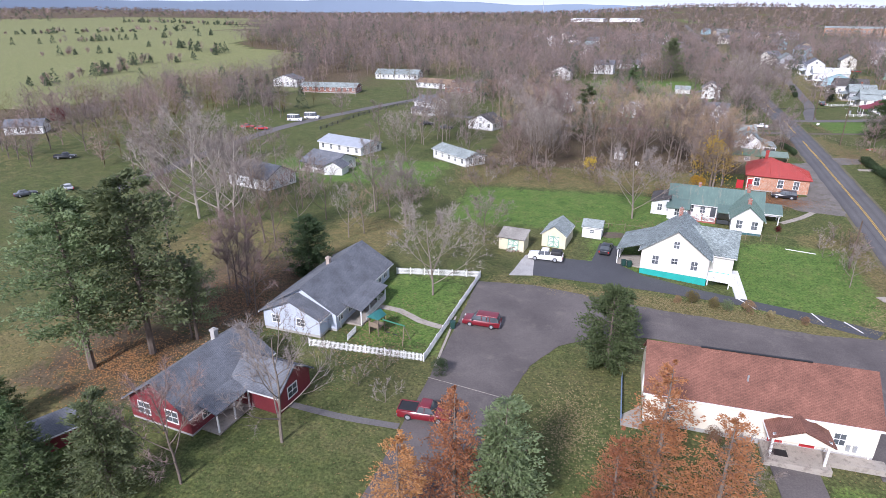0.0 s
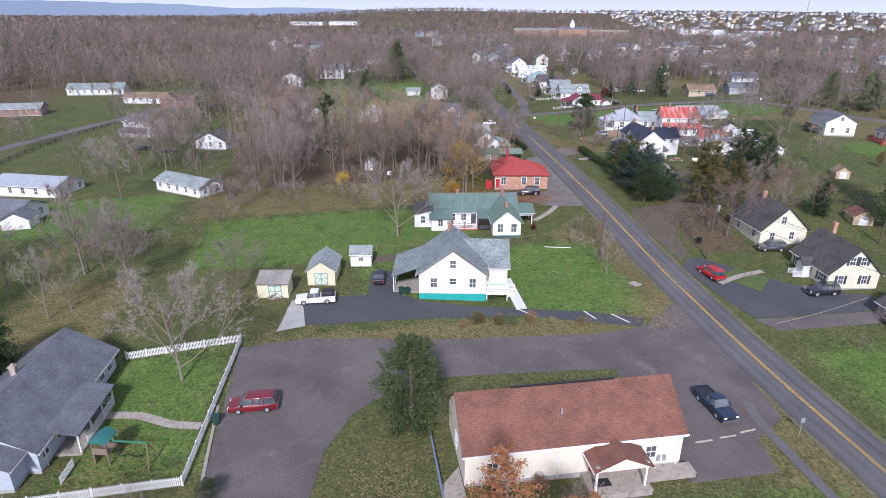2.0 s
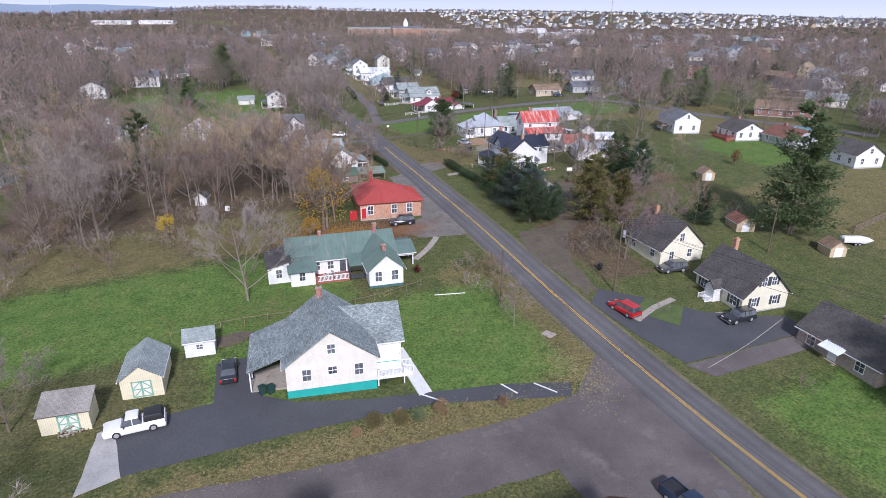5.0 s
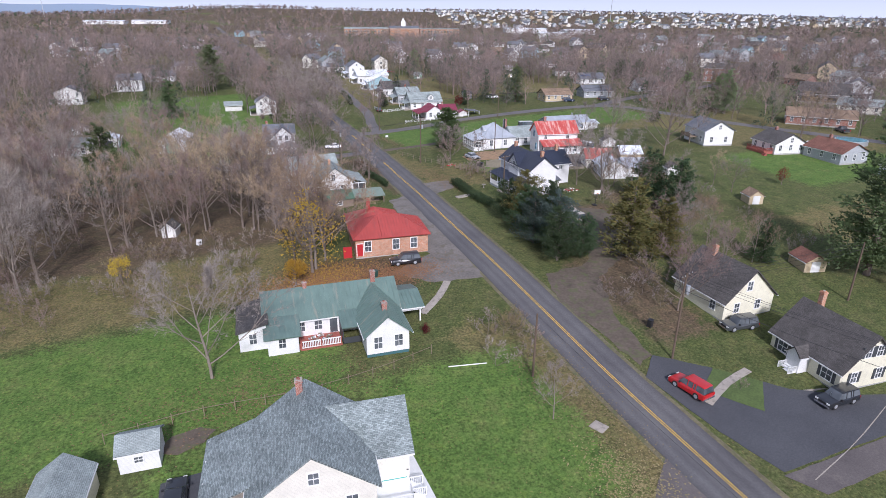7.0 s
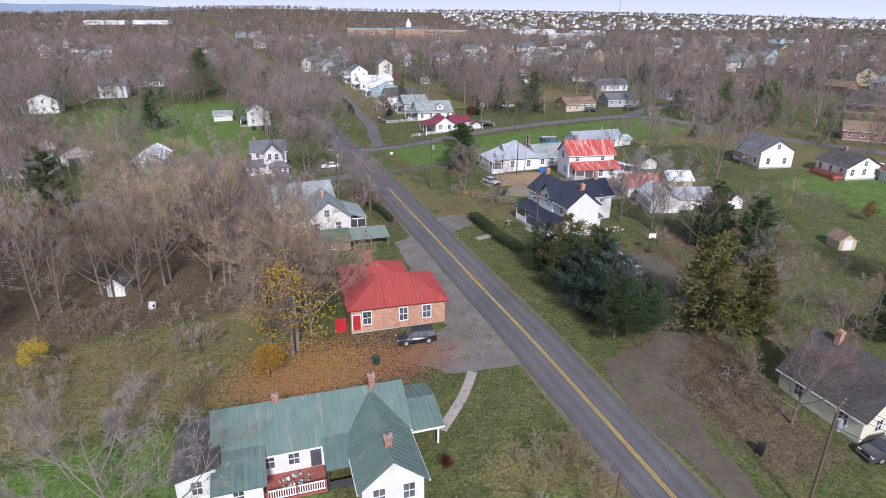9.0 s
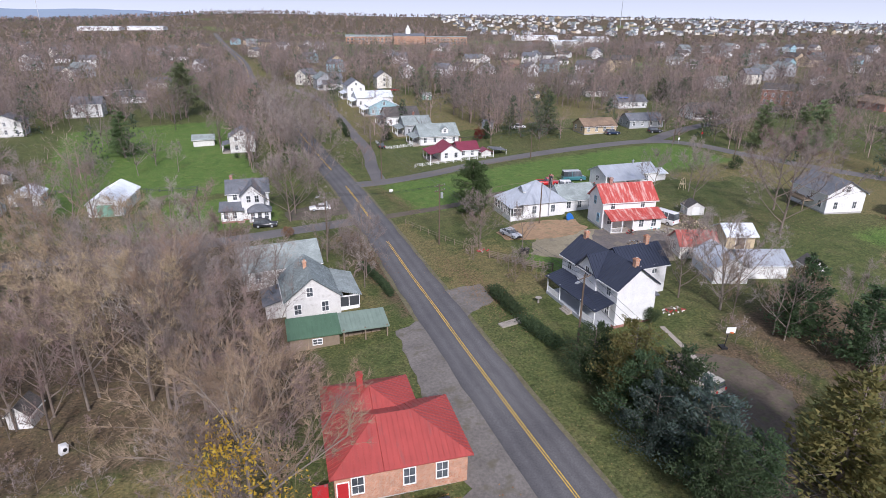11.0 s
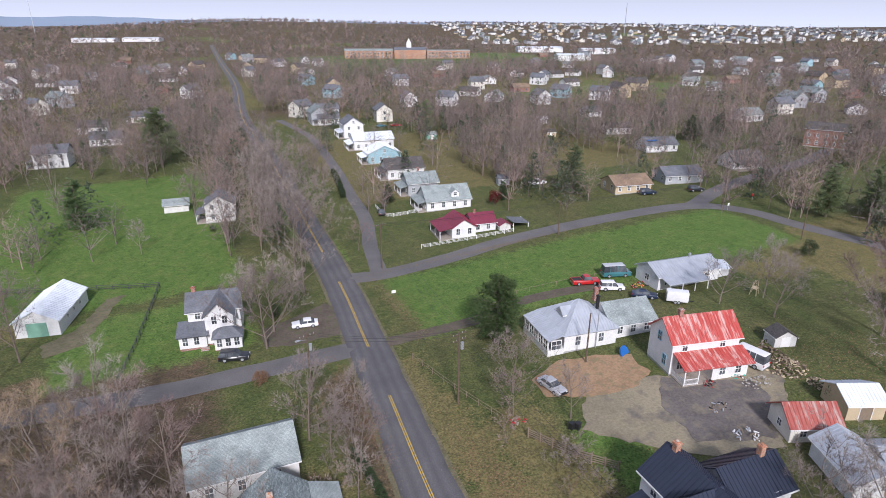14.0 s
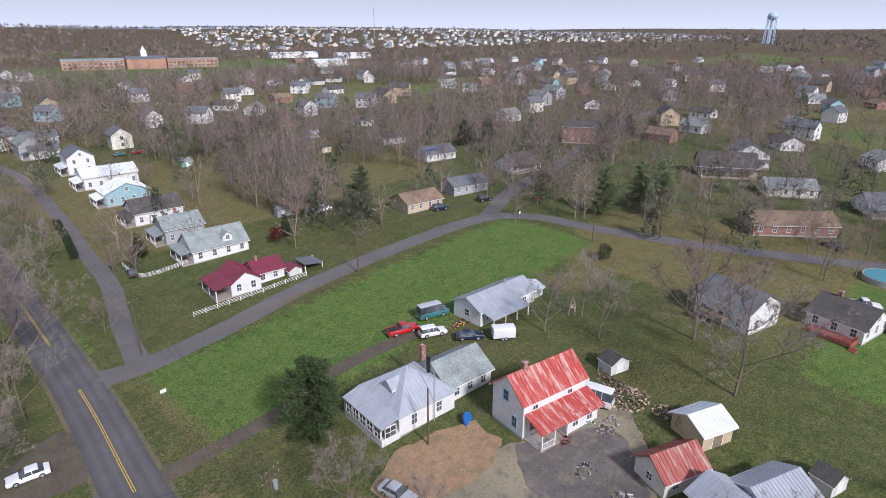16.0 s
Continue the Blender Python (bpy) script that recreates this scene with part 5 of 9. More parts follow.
row_house(52, 368, -6, 10, 9, 3.4, 6.0, "x", WHITE_OLD, SH_GREY, "white house with grey roof behind trees")
row_house(57, 400, -6, 14, 9, 3.4, 5.8, "x", GREY_SIDING, SH_GREY, "low grey house behind trees")
row_house(101, 212.5, -10, 12, 8.5, 2.9, 5.0, "x", TAN_SIDING, SH_TAN, "tan house with brown shingle roof", porch="")
row_house(122, 214, -14, 13, 8, 2.9, 5.0, "x", GREY_SIDING, SH_GREY, "grey house with red door and grey roof", porch="")
h = row_house(148, 250, -14, 13, 9, 3.0, 5.4, "x", WHITE_SIDING, SH_GREY, "white house with a blue tarp on its roof", porch="")
part("tarp", boxes((1.0, 1.2, 4.42, 5.0, 3.2, 4.5)), plain("blue_tarp", (0.02, 0.17, 0.55), 0.5), h, "blue plastic tarp", m=Matrix.Rotation(radians(0), 4, "X"))
row_house(155.5, 217, -12, 12, 8.5, 3.0, 6.0, "x", WHITE_SIDING, SH_DARK, "white house with dark grey roof", porch="S")
h = home("workshop", 64.4, 157.6, -6, "low white workshop with silver metal roof and awning", "building")
b = block(h, 0, 0, 14.5, 6.8, 3.0, 4.6, "x", WHITE_SIDING, MT_SILVER, rib=0.6)
lean_roof(h, 0.2, -3.0, 9.6, 0.1, 2.3, 3.0, "S", MT_SILVER, 0.6)
posts(h, [(0.4, -2.8), (3.4, -2.8), (6.4, -2.8), (9.4, -2.8)], -0.2, 2.35)
for u in (2, 6, 11.5):
    window(h, b, "S", u, 1.0, 1.0, 1.2)
window(h, b, "W", 3.4, 1.0, 1.1, 1.2)
block(h, 14.5, 0.6, 3.2, 4.4, 2.3, 3.0, "x", WHITE_SIDING, MT_WHITE, rib=0.6)
chimney(h, 9.5, 3.2, 4.2, 5.4, GALV, 0.3)

# left of the road beyond the brick house
h = home("cottage", -17.0, 126.4, -6, "weathered white cottage with grey roof", "house")
b = block(h, 0, 0, 7.6, 9.0, 3.4, 6.4, "y", WHITE_OLD, SH_SLATE, over=0.3, found=BLOCK, fh=0.4)
window(h, b, "S", 3.4, 3.6, 0.8, 1.3)
window(h, b, "S", 1.6, 1.1)
window(h, b, "S", 5.4, 1.1)
window(h, b, "W", 3, 1.2)
window(h, b, "W", 6, 1.2)
lean_roof(h, 7.5, 0.6, 10.8, 9.2, 2.6, 3.6, "E", SH_GREENGREY)
part("porch_frame", boxes((7.6, 0.8, -0.3, 10.5, 0.9, 0.9), (10.4, 0.8, -0.3, 10.5, 9.0, 0.9), (8.9, 0.8, 0.9, 9.0, 0.9, 2.6), (10.4, 0.8, 0.9, 10.5, 0.9, 2.6), (10.4, 4.8, 0.9, 10.5, 4.9, 2.6), (10.4, 8.9, 0.9, 10.5, 9.0, 2.6), (7.6, 0.8, 2.4, 10.5, 0.9, 2.6)), WHITE, h)
part("porch_screen", boxes((7.6, 0.84, 0.9, 10.4, 0.86, 2.4), (10.44, 0.9, 0.9, 10.46, 8.9, 2.5)), TRIM_DARK, h)
chimney(h, 3.4, 4.6, 5.6, 7.2, BRICK, 0.5)
block(h, -2.6, 2.0, 2.7, 5.0, 2.2, 2.9, "W", WHITE_OLD, SH_GREY, "shed")
h = home("cottage", -20.6, 140.0, -2, "old white house with mossy grey shingle roof", "house")
b = block(h, 0, 0, 12.0, 8.0, 3.4, 6.0, "x", WHITE_OLD, SH_GREENGREY, over=0.3)
for u in (2, 5.5, 9.5):
    window(h, b, "S", u, 1.2, 0.8, 1.4)
window(h, b, "E", 4, 1.2)
h = home("chicken_shed", -18.2, 118.2, -8, "low wooden shed with green and grey metal roof", "shed")
b = block(h, 0, 0, 6.2, 3.6, 1.9, 2.7, "S", WOOD, sheet_metal("dull_green_metal", (0.08, 0.15, 0.09)), "shed", over=0.3, rib=0.6)
window(h, b, "S", 3.4, 0.7, 1.1, 0.7)
lean_roof(h, 6.5, -0.3, 12.8, 4.0, 2.1, 2.7, "S", sheet_metal("grey_green_metal", (0.20, 0.26, 0.21)), 0.6)
posts(h, [(6.8, 0), (9.6, 0), (12.5, 0), (12.5, 3.7), (9.6, 3.7)], -0.3, 2.2, 0.08, WOOD)
part("woodpile", boxes(*[(7.0 + (i % 8) * 0.62, 1.6 + (i // 16) * 0.5, 0.0 + (i // 8 % 2) * 0.3, 7.55 + (i % 8) * 0.62, 2.0 + (i // 16) * 0.5, 0.3 + (i // 8 % 2) * 0.3) for i in range(32)]), WOOD, h)
h = home("house", -18.6, 180.0, -10, "white victorian house with grey roof and bay")
b = block(h, 0, 3.0, 8.6, 6.4, 5.8, 7.9, "x", WHITE_SIDING, SH_GREY, found=BRICK_RED, fh=0.4)
b2 = block(h, 3.0, 0.4, 4.6, 6.0, 5.8, 8.0, "y", WHITE_SIDING, SH_GREY, found=BRICK_RED, fh=0.4)
for u, z in ((1.5, 4.1), (3.2, 4.1), (1.5, 1.2), (3.2, 1.2)):
    window(h, b2, "S", u, z, 0.8, 1.4)
window(h, b, "S", 1.6, 4.1, 0.8, 1.4)
window(h, b, "W", 3.0, 4.1)
window(h, b, "W", 3.0, 1.2)
b3 = block(h, 4.4, -2.2, 4.4, 3.0, 2.7, 4.0, "x", WHITE_SIDING, SH_GREY, "hip", found=BRICK_RED, fh=0.4)
for u in (0.8, 2.2, 3.6):
    window(h, b3, "S", u, 1.0, 0.8, 1.4)
window(h, b3, "E", 1.5, 1.0, 0.8, 1.4)
b3 = block(h, -1.4, -0.4, 4.4, 3.4, 2.7, 3.6, "S", WHITE_SIDING, SH_GREY, "shed", found=BRICK_RED, fh=0.4)
for u in (1.0, 2.8):
    window(h, b3, "S", u, 1.0, 0.8, 1.4)
stairs(h, 2.0, -0.6, 1.4, 0.6, "S", BRICK_RED, 3)
chimney(h, 1.0, 6.4, 6.8, 8.8)
h = home("barn", -46.4, 198.6, -14, "white metal barn with a green sliding door", "barn")
b = block(h, 0, 0, 7.4, 14.0, 3.2, 5.2, "y", WHITE_SIDING, MT_WHITE, rib=0.6, over=0.3)
part("sliding_door", boxes((2.0, -0.12, 0, 5.4, -0.02, 2.8)), DOOR_GREEN, h)
for u in (4, 7, 10):
    window(h, b, "E", u, 1.6, 0.7, 0.7)
row_house(-10.0, 246.5, -8, 7.6, 7.6, 5.2, 7.6, "y", WHITE_OLD, SH_GREY, "small weathered white two storey house", two=True)
h = home("shed", -20, 260, -6, "small white shed with pale roof", "shed")
block(h, 0, 0, 6.5, 4.5, 2.4, 3.6, "x", WHITE_OLD, SH_GREENGREY)
h = row_house(91.0, 121.8, -17, 8.6, 10.4, 4.4, 6.8, "y", WHITE_SIDING, SH_GREY, "white house with grey roof on a block base", porch="")
slab(h, "deck", (-2.4, 3.4, 1.9, 0, 8.4, 2.1), WOOD)
posts(h, [(-2.3, 3.5), (-2.3, 8.3)], -0.3, 2.0, 0.09, WOOD)
rail(h, (-2.3, 3.5), (-2.3, 8.3), 2.1, 0.95, WOOD)
h = row_house(100.6, 107.0, -14, 9.4, 9.0, 3.0, 5.4, "y", WHITE_SIDING, SH_DARK, "white house with dark roof and a red wooden deck", porch="", extra="chimney")
slab(h, "deck", (-2.6, 0.6, 0.2, 0, 7.6, 0.8), REDWOOD)
rail(h, (-2.5, 0.7), (-2.5, 7.5), 0.8, 0.95, REDWOOD)
rail(h, (-2.5, 0.7), (0, 0.7), 0.8, 0.95, REDWOOD)
stairs(h, -2.6, -0.6, 1.2, 0.8, "W", REDWOOD, 3)
row_house(106.8, 93.4, -8, 9.0, 11.0, 3.0, 5.2, "y", GREY_SIDING, SH_BROWN, "grey house with dark red brown roof", porch="", extra="chimney")
row_house(103.5, 74.0, -14, 8.4, 10.0, 3.6, 6.2, "y", WHITE_SIDING, SH_DARK, "white gable house with dark roof", porch="")
row_house(145.5, 136.5, -52, 20, 10, 3.0, 5.2, "x", BRICK_RED, SH_TAN, "long red brick ranch house with brown roof", porch="")
row_house(182, 118, -60, 16, 11, 3.0, 5.6, "x", WHITE_SIDING, SH_GREY, "white house with grey roof and front gable", porch="S")
row_house(184, 144, -60, 14, 10, 3.0, 5.0, "x", CREAM, SH_GREENGREY, "cream house with green grey roof", porch="")
row_house(195, 168, -60, 18, 11, 3.6, 7.5, "x", TAN_SIDING, SH_DARK, "tan house with several dark gables", porch="S")
row_house(216, 164, -60, 12, 11, 5.2, 8.5, "y", WHITE_SIDING, SH_GREY, "white two storey house with front gable", two=True, porch="S")
row_house(212, 232, -60, 15, 13, 7.0, 9.0, "x", BRICK_RED, SH_DARK, "tall dark red brick house", two=True, porch="")

# sheds
h = home("garden_shed", 46.8, 117.4, -24, "small cream shed with rusted red roof", "shed")
b = block(h, 0, 0, 6.2, 4.8, 2.5, 4.3, "x", CREAM, MT_RUST, rib=0.5)
window(h, b, "S", 1.6, 0.9, 0.8, 0.9)
window(h, b, "W", 2.4, 0.9, 0.8, 0.9)
h = home("garden_shed", 57.2, 117.0, -24, "tan shed with silver metal roof", "shed")
b = block(h, 0, 0, 5.0, 5.2, 2.6, 3.9, "x", TAN_SIDING, MT_WHITE, rib=0.5)
door(h, b, "S", 2.5, 0, WOOD, 1.6)
h = home("outbuilding", 44.0, 108.0, -24, "long white outbuilding with silver metal roof", "building")
b = block(h, 0, 0, 5.4, 7.6, 2.8, 4.4, "y", WHITE_SIDING, MT_SILVER, rib=0.5)
b = block(h, 5.4, 1.6, 7.0, 5.6, 2.6, 4.0, "x", WHITE_SIDING, MT_SILVER, rib=0.5)
door(h, b, "S", 3.0, 0, WHITE, 1.8)
for x, y, w, d, roofm, lab in ((65.0, 133.2, 3.6, 2.8, SH_DARK, "tiny white barn shed with grey roof"), (59.4, 103.6, 3.0, 2.6, SH_DARK, "tiny white shed with dark gable roof"), (42.6, 57.6, 3.6, 4.0, SH_BROWN, "small tan barn shed with brown roof"), (48.6, 43.4, 3.0, 3.2, SH_TAN, "small tan garden shed with brown roof"), (60.0, 82.0, 3.0, 3.0, SH_TAN, "small brown shed among bare shrubs"), (-48.0, 116.6, 2.4, 2.6, SH_DARK, "tiny white shed hidden in the brush")):
    h = home("tiny_shed", x, y, -20, lab, "shed")
    b = block(h, 0, 0, w, d, 1.8, 2.9, "y", WHITE_OLD if roofm is SH_DARK else TAN_SIDING, roofm, over=0.15)
    door(h, b, "S", w / 2, 0, WHITE, 1.3, 1.6)

# yards behind the lane
for x, y, w, d, wall, roofm, lab in ((84.6, 312.1, 4.2, 3.0, DOOR_GREEN, SH_GREENGREY, "small sage green shed in a back yard"), (131.3, 292.6, 5.0, 4.0, TAN_SIDING, SH_DARK, "tan garden shed with dark roof"), (145.9, 319.4, 5.0, 4.4, WHITE_SIDING, MT_WHITE, "small white outbuilding among yards"),
                                    (76.3, 238.2, 3.6, 2.8, GREY_SIDING, SH_GREY, "grey shed beside the bare trees")):
    h = home("garden_shed", x, y, -12, lab, "shed")
    b = block(h, 0, 0, w, d, 2.2, 3.3, "x", wall, roofm, over=0.2)
    door(h, b, "S", w / 2, 0, WHITE, 1.1, 1.8)
row_house(177.1, 324.2, -14, 9, 7, 3.0, 5.2, "x", WHITE_SIDING, SH_GREY, "low white house behind bare trees", porch="")
row_house(157.7, 284.5, -20, 11, 7, 3.0, 5.0, "x", WHITE_OLD, SH_DARK, "weathered white house with dark roof", porch="")


def barn_doors(h, b, u, w=1.9, t=1.9):
    m = spot(b, "S", u, 0.1)
    part("barn_door", boxes((-w / 2, -0.04, 0, w / 2, 0.04, t)), CREAM, h, m=m)
    bm = boxes((-w / 2, -0.09, 0, -w / 2 + 0.13, -0.04, t), (w / 2 - 0.13, -0.09, 0, w / 2, -0.04, t), (-w / 2, -0.09, t - 0.13, w / 2, -0.04, t), (-w / 2, -0.09, 0, w / 2, -0.04, 0.13), (-0.09, -0.09, 0, 0.09, -0.04, t), (-w / 2, -0.08, t / 2 - 0.06, w / 2, -0.04, t / 2 + 0.06))
    for s in (-1, 1):
        a = math.atan2(t / 2, w / 2)
        for zc in (t / 4, t * 3 / 4):
            box(bm, -w / 4, -0.085, -0.05, w / 4, -0.045, 0.05, Matrix.Translation((s * w / 4, 0, zc)) @ Matrix.Rotation(a * s, 4, "Y"))
    part("door_brace", bm, DOOR_GREEN, h, m=m)


h = home("garden_shed", -67.4, 46.7, -9, "yellow shed with grey shingle roof and green braces", "shed")
b = block(h, 0, 0, 4.5, 2.9, 2.2, 3.0, "S", YELLOW_SIDING, SH_PALE, "shed", over=0.2)
barn_doors(h, b, 2.6)
h = home("garden_shed", -60.3, 49.8, -9, "cream gable shed with pale roof and green braces", "shed")
b = block(h, 0, 0, 4.2, 6.0, 2.5, 4.0, "y", YELLOW_SIDING, SH_GREENGREY, over=0.2)
barn_doors(h, b, 2.1, 2.0, 2.0)
h = home("garden_shed", -53.6, 55.6, -7, "small white shed with grey green roof", "shed")
b = block(h, 0, 0, 3.4, 3.2, 2.2, 3.1, "x", WHITE_SIDING, SH_GREENGREY, over=0.2)
window(h, b, "S", 1.7, 1.0, 0.7, 0.6)
h = home("garden_shed", -104.5, -13.0, -30, "small dark red barn shed with grey roof", "shed")
b = block(h, 0, 0, 3.4, 4.0, 1.9, 3.2, "y", RED_SIDING, SH_GREY, over=0.15)
door(h, b, "S", 1.7, 0, WHITE, 1.2, 1.7)

# white homes beyond the trees at the start
row_house(-139.5, 74.5, -20, 14, 9, 3.4, 5.8, "x", WHITE_SIDING, SH_GREY, "white house with grey roof beyond the trees", porch="")
row_house(-128, 92, -20, 11, 8, 3.0, 4.6, "x", WHITE_SIDING, SH_GREY, "white house with grey roof and side porch", porch="S")
row_house(-134.5, 114, -20, 17, 9, 3.0, 4.4, "x", WHITE_SIDING, MT_SILVER, "long white mobile home", porch="")
row_house(-97.0, 109, -40, 15, 6.5, 2.8, 4.0, "x", WHITE_SIDING, SH_GREENGREY, "long white outbuilding with pale roof", porch="")
row_house(-127, 186, -30, 11, 8, 5.2, 7.2, "x", WHITE_SIDING, SH_GREY, "white two storey house with dark shutters", two=True, porch="S")
row_house(-98, 158, -20, 10, 8, 3.0, 5.4, "y", WHITE_SIDING, SH_DARK, "white house with black gable roof", porch="")
row_house(-203, 232, 5, 30, 9, 3.0, 4.6, "x", BRICK_RED, SH_GREENGREY, "long brick ranch house with pale roof", porch="")
row_house(-130, 246, 0, 14, 9, 3.0, 4.8, "x", BRICK_RED, SH_TAN, "brick and white ranch house", porch="")
row_house(-150, 262, -15, 20, 9, 3.0, 4.8, "x", WHITE_SIDING, SH_TAN, "long white house with tan roof", porch="")
row_house(-184, 290, 0, 26, 10, 3.2, 5.4, "x", WHITE_SIDING, SH_GREENGREY, "long white house with pale roof", porch="")
row_house(-226, 246, 0, 14, 9, 4.0, 6.2, "y", WHITE_SIDING, SH_GREY, "white gable house behind bare trees", porch="")
row_house(-252, 110, 30, 12, 8, 3.0, 5.0, "x", WHITE_SIDING, SH_GREY, "white house with grey roof by the red tree", porch="")
row_house(-77.5, 205, -6, 13, 8, 3.0, 4.9, "x", WHITE_SIDING, SH_GREENGREY, "long low white house with green roof", porch="")
h = home("garage", -63.6, 214.5, -8, "white open fronted garage", "garage")
b = block(h, 0, 0, 6.4, 6.0, 2.6, 4.0, "y", WHITE_OLD, MT_WHITE)
# dark slab on the solid wall stands in for the open front's shade
slab(h, "garage_door", (1.6, -0.1, 0, 4.8, -0.02, 2.1), TRIM_DARK)
h = home("garden_shed", -71.5, 237, 0, "small white shed on a lawn", "shed")
block(h, 0, 0, 4.6, 3.6, 2.4, 3.4, "y", WHITE_SIDING, SH_GREY)
row_house(-82, 300, -8, 10, 8, 5.4, 7.6, "y", WHITE_OLD, SH_GREY, "white two storey house among bare trees", two=True)
row_house(-60, 330, -8, 11, 9, 5.6, 8.0, "x", WHITE_SIDING, SH_GREY, "white house among far trees", two=True)
row_house(-45, 365, -8, 12, 9, 3.2, 5.6, "x", WHITE_SIDING, SH_GREY, "white house with grey roof far up the road")
row_house(-30, 420, -8, 14, 9, 3.2, 5.6, "x", CREAM, SH_GREY, "cream house far up the road")
h = home("garden_shed", -119.5, 86, 0, "small white shed by the lawn", "shed")
block(h, 0, 0, 5, 4, 2.3, 3.6, "y", WHITE_SIDING, SH_GREY)


# ---- trees ----
def sliver(bm, p, d, w, nrm):
    """A thin leaf or twig: one tapered triangle."""
    s = d.cross(nrm)
    s = s.normalized() * w if s.length > 1e-6 else Vector((w, 0, 0))
    bm.faces.new((bm.verts.new(p - s), bm.verts.new(p + s), bm.verts.new(p + d)))


def rnd_dir(rng, up=0.0):
    v = Vector((rng.gauss(0, 1), rng.gauss(0, 1), rng.gauss(0, 1) + up))
    return v.normalized() if v.length > 1e-6 else Vector((0, 0, 1))


def bare_tree(seed, high=16.0, wide=0.42, twigs=2600, limbs=8, fork=0.26, w=0.012, stem=1.0):
    """A leader with limbs that rise and branch along their length; the fine twigs are a second mesh."""
    rng = random.Random(seed)
    wv, wf, cv, cf = [], [], [], []
    tips = []

    def spike(vs, fs, p, d, half):
        n = rnd_dir(rng)
        side = d.cross(n)
        side = side.normalized() * half if side.length > 1e-6 else Vector((half, 0, 0))
        k = len(vs)
        vs.extend((p - side, p + side, p + d))
        fs.append((k, k + 1, k + 2))

    def branch(p, d, length, r0, r1, segs, sides, rise, stray):
        nodes, prev = [], None
        for i in range(segs + 1):
            f = i / segs
            a = d.orthogonal().normalized()
            b = d.cross(a)
            r = r0 + (r1 - r0) * f
            k = len(wv)
            wv.extend(p + (a * math.cos(6.2832 * c / sides) + b * math.sin(6.2832 * c / sides)) * r for c in range(sides))
            if prev is not None:
                wf.extend((prev + c, prev + (c + 1) % sides, k + (c + 1) % sides, k + c) for c in range(sides))
            prev = k
            nodes.append((p.copy(), d.copy(), f))
            p = p + d * (length / segs)
            d = (d + rnd_dir(rng) * stray + Vector((0, 0, rise))).normalized()
        return nodes

    r = high * 0.0135 * stem
    trunk = branch(Vector((0, 0, -0.3)), Vector((0, 0, 1)), high * 0.84, r, r * 0.22, 9, 6, 0.05, 0.09)
    turn = rng.random() * 6.28
    for k in range(limbs):
        g = k / max(1, limbs - 1)
        f = fork + (0.82 - fork) * g ** 1.15
        at = f * 9 / 0.84 * 0.84
        i = min(8, int(at))
        p = trunk[i][0].lerp(trunk[i + 1][0], at - i)
        turn += 2.4 + rng.uniform(-0.4, 0.4)
        out = Vector((math.cos(turn), math.sin(turn), rng.uniform(0.55, 1.05) + 0.5 * g)).normalized()
        L = high * wide * rng.uniform(0.95, 1.3) * (1.15 - 0.6 * g)
        main = branch(p, out, L, r * (0.52 - 0.25 * g), 0.025, 5, 4, 0.1, 0.14)
        tips.extend(main[3:])
        for q, d, t in main[2:]:
            for z in range(2 if t > 0.5 else 1):
                nd = (d + rnd_dir(rng) * 0.85 + Vector((0, 0, 0.2))).normalized()
                ln = L * rng.uniform(0.3, 0.5) * (1.2 - 0.6 * t)
                sub = branch(q, nd, ln, max(0.018, r * 0.15), 0.012, 2, 3, 0.08, 0.2)
                tips.extend(sub[1:])
                for q2, d2, t2 in sub[1:]:
                    for c in range(3):
                        d3 = (d2 + rnd_dir(rng) * 0.8 + Vector((0, 0, 0.15))).normalized() * ln * rng.uniform(0.35, 0.6)
                        spike(cv, cf, q2, d3, w * 1.7)
                        tips.append((q2 + d3 * 0.55, d3.normalized(), 1))
    tips.extend(trunk[-3:])
    for i in range(twigs):
        p, d, t = rng.choice(tips)
        dd = (d + rnd_dir(rng, 0.2) * 0.8).normalized()
        spike(cv, cf, p, dd * rng.uniform(0.03, 0.085) * high, w)
    top = max(v.z for v in cv)
    grow = high / top
    out = []
    for nm, vs, fs in (("trunk", wv, wf), ("crown", cv, cf)):
        me = bpy.data.meshes.new(nm)
        me.from_pydata([(v.x, v.y, v.z * grow if v.z > 0 else v.z) for v in vs], [], fs)
        out.append(me)
    return tuple(out)


def mesh_of(name, bm):
    me = bpy.data.meshes.new(name)
    bm.to_mesh(me)
    bm.free()
    return me


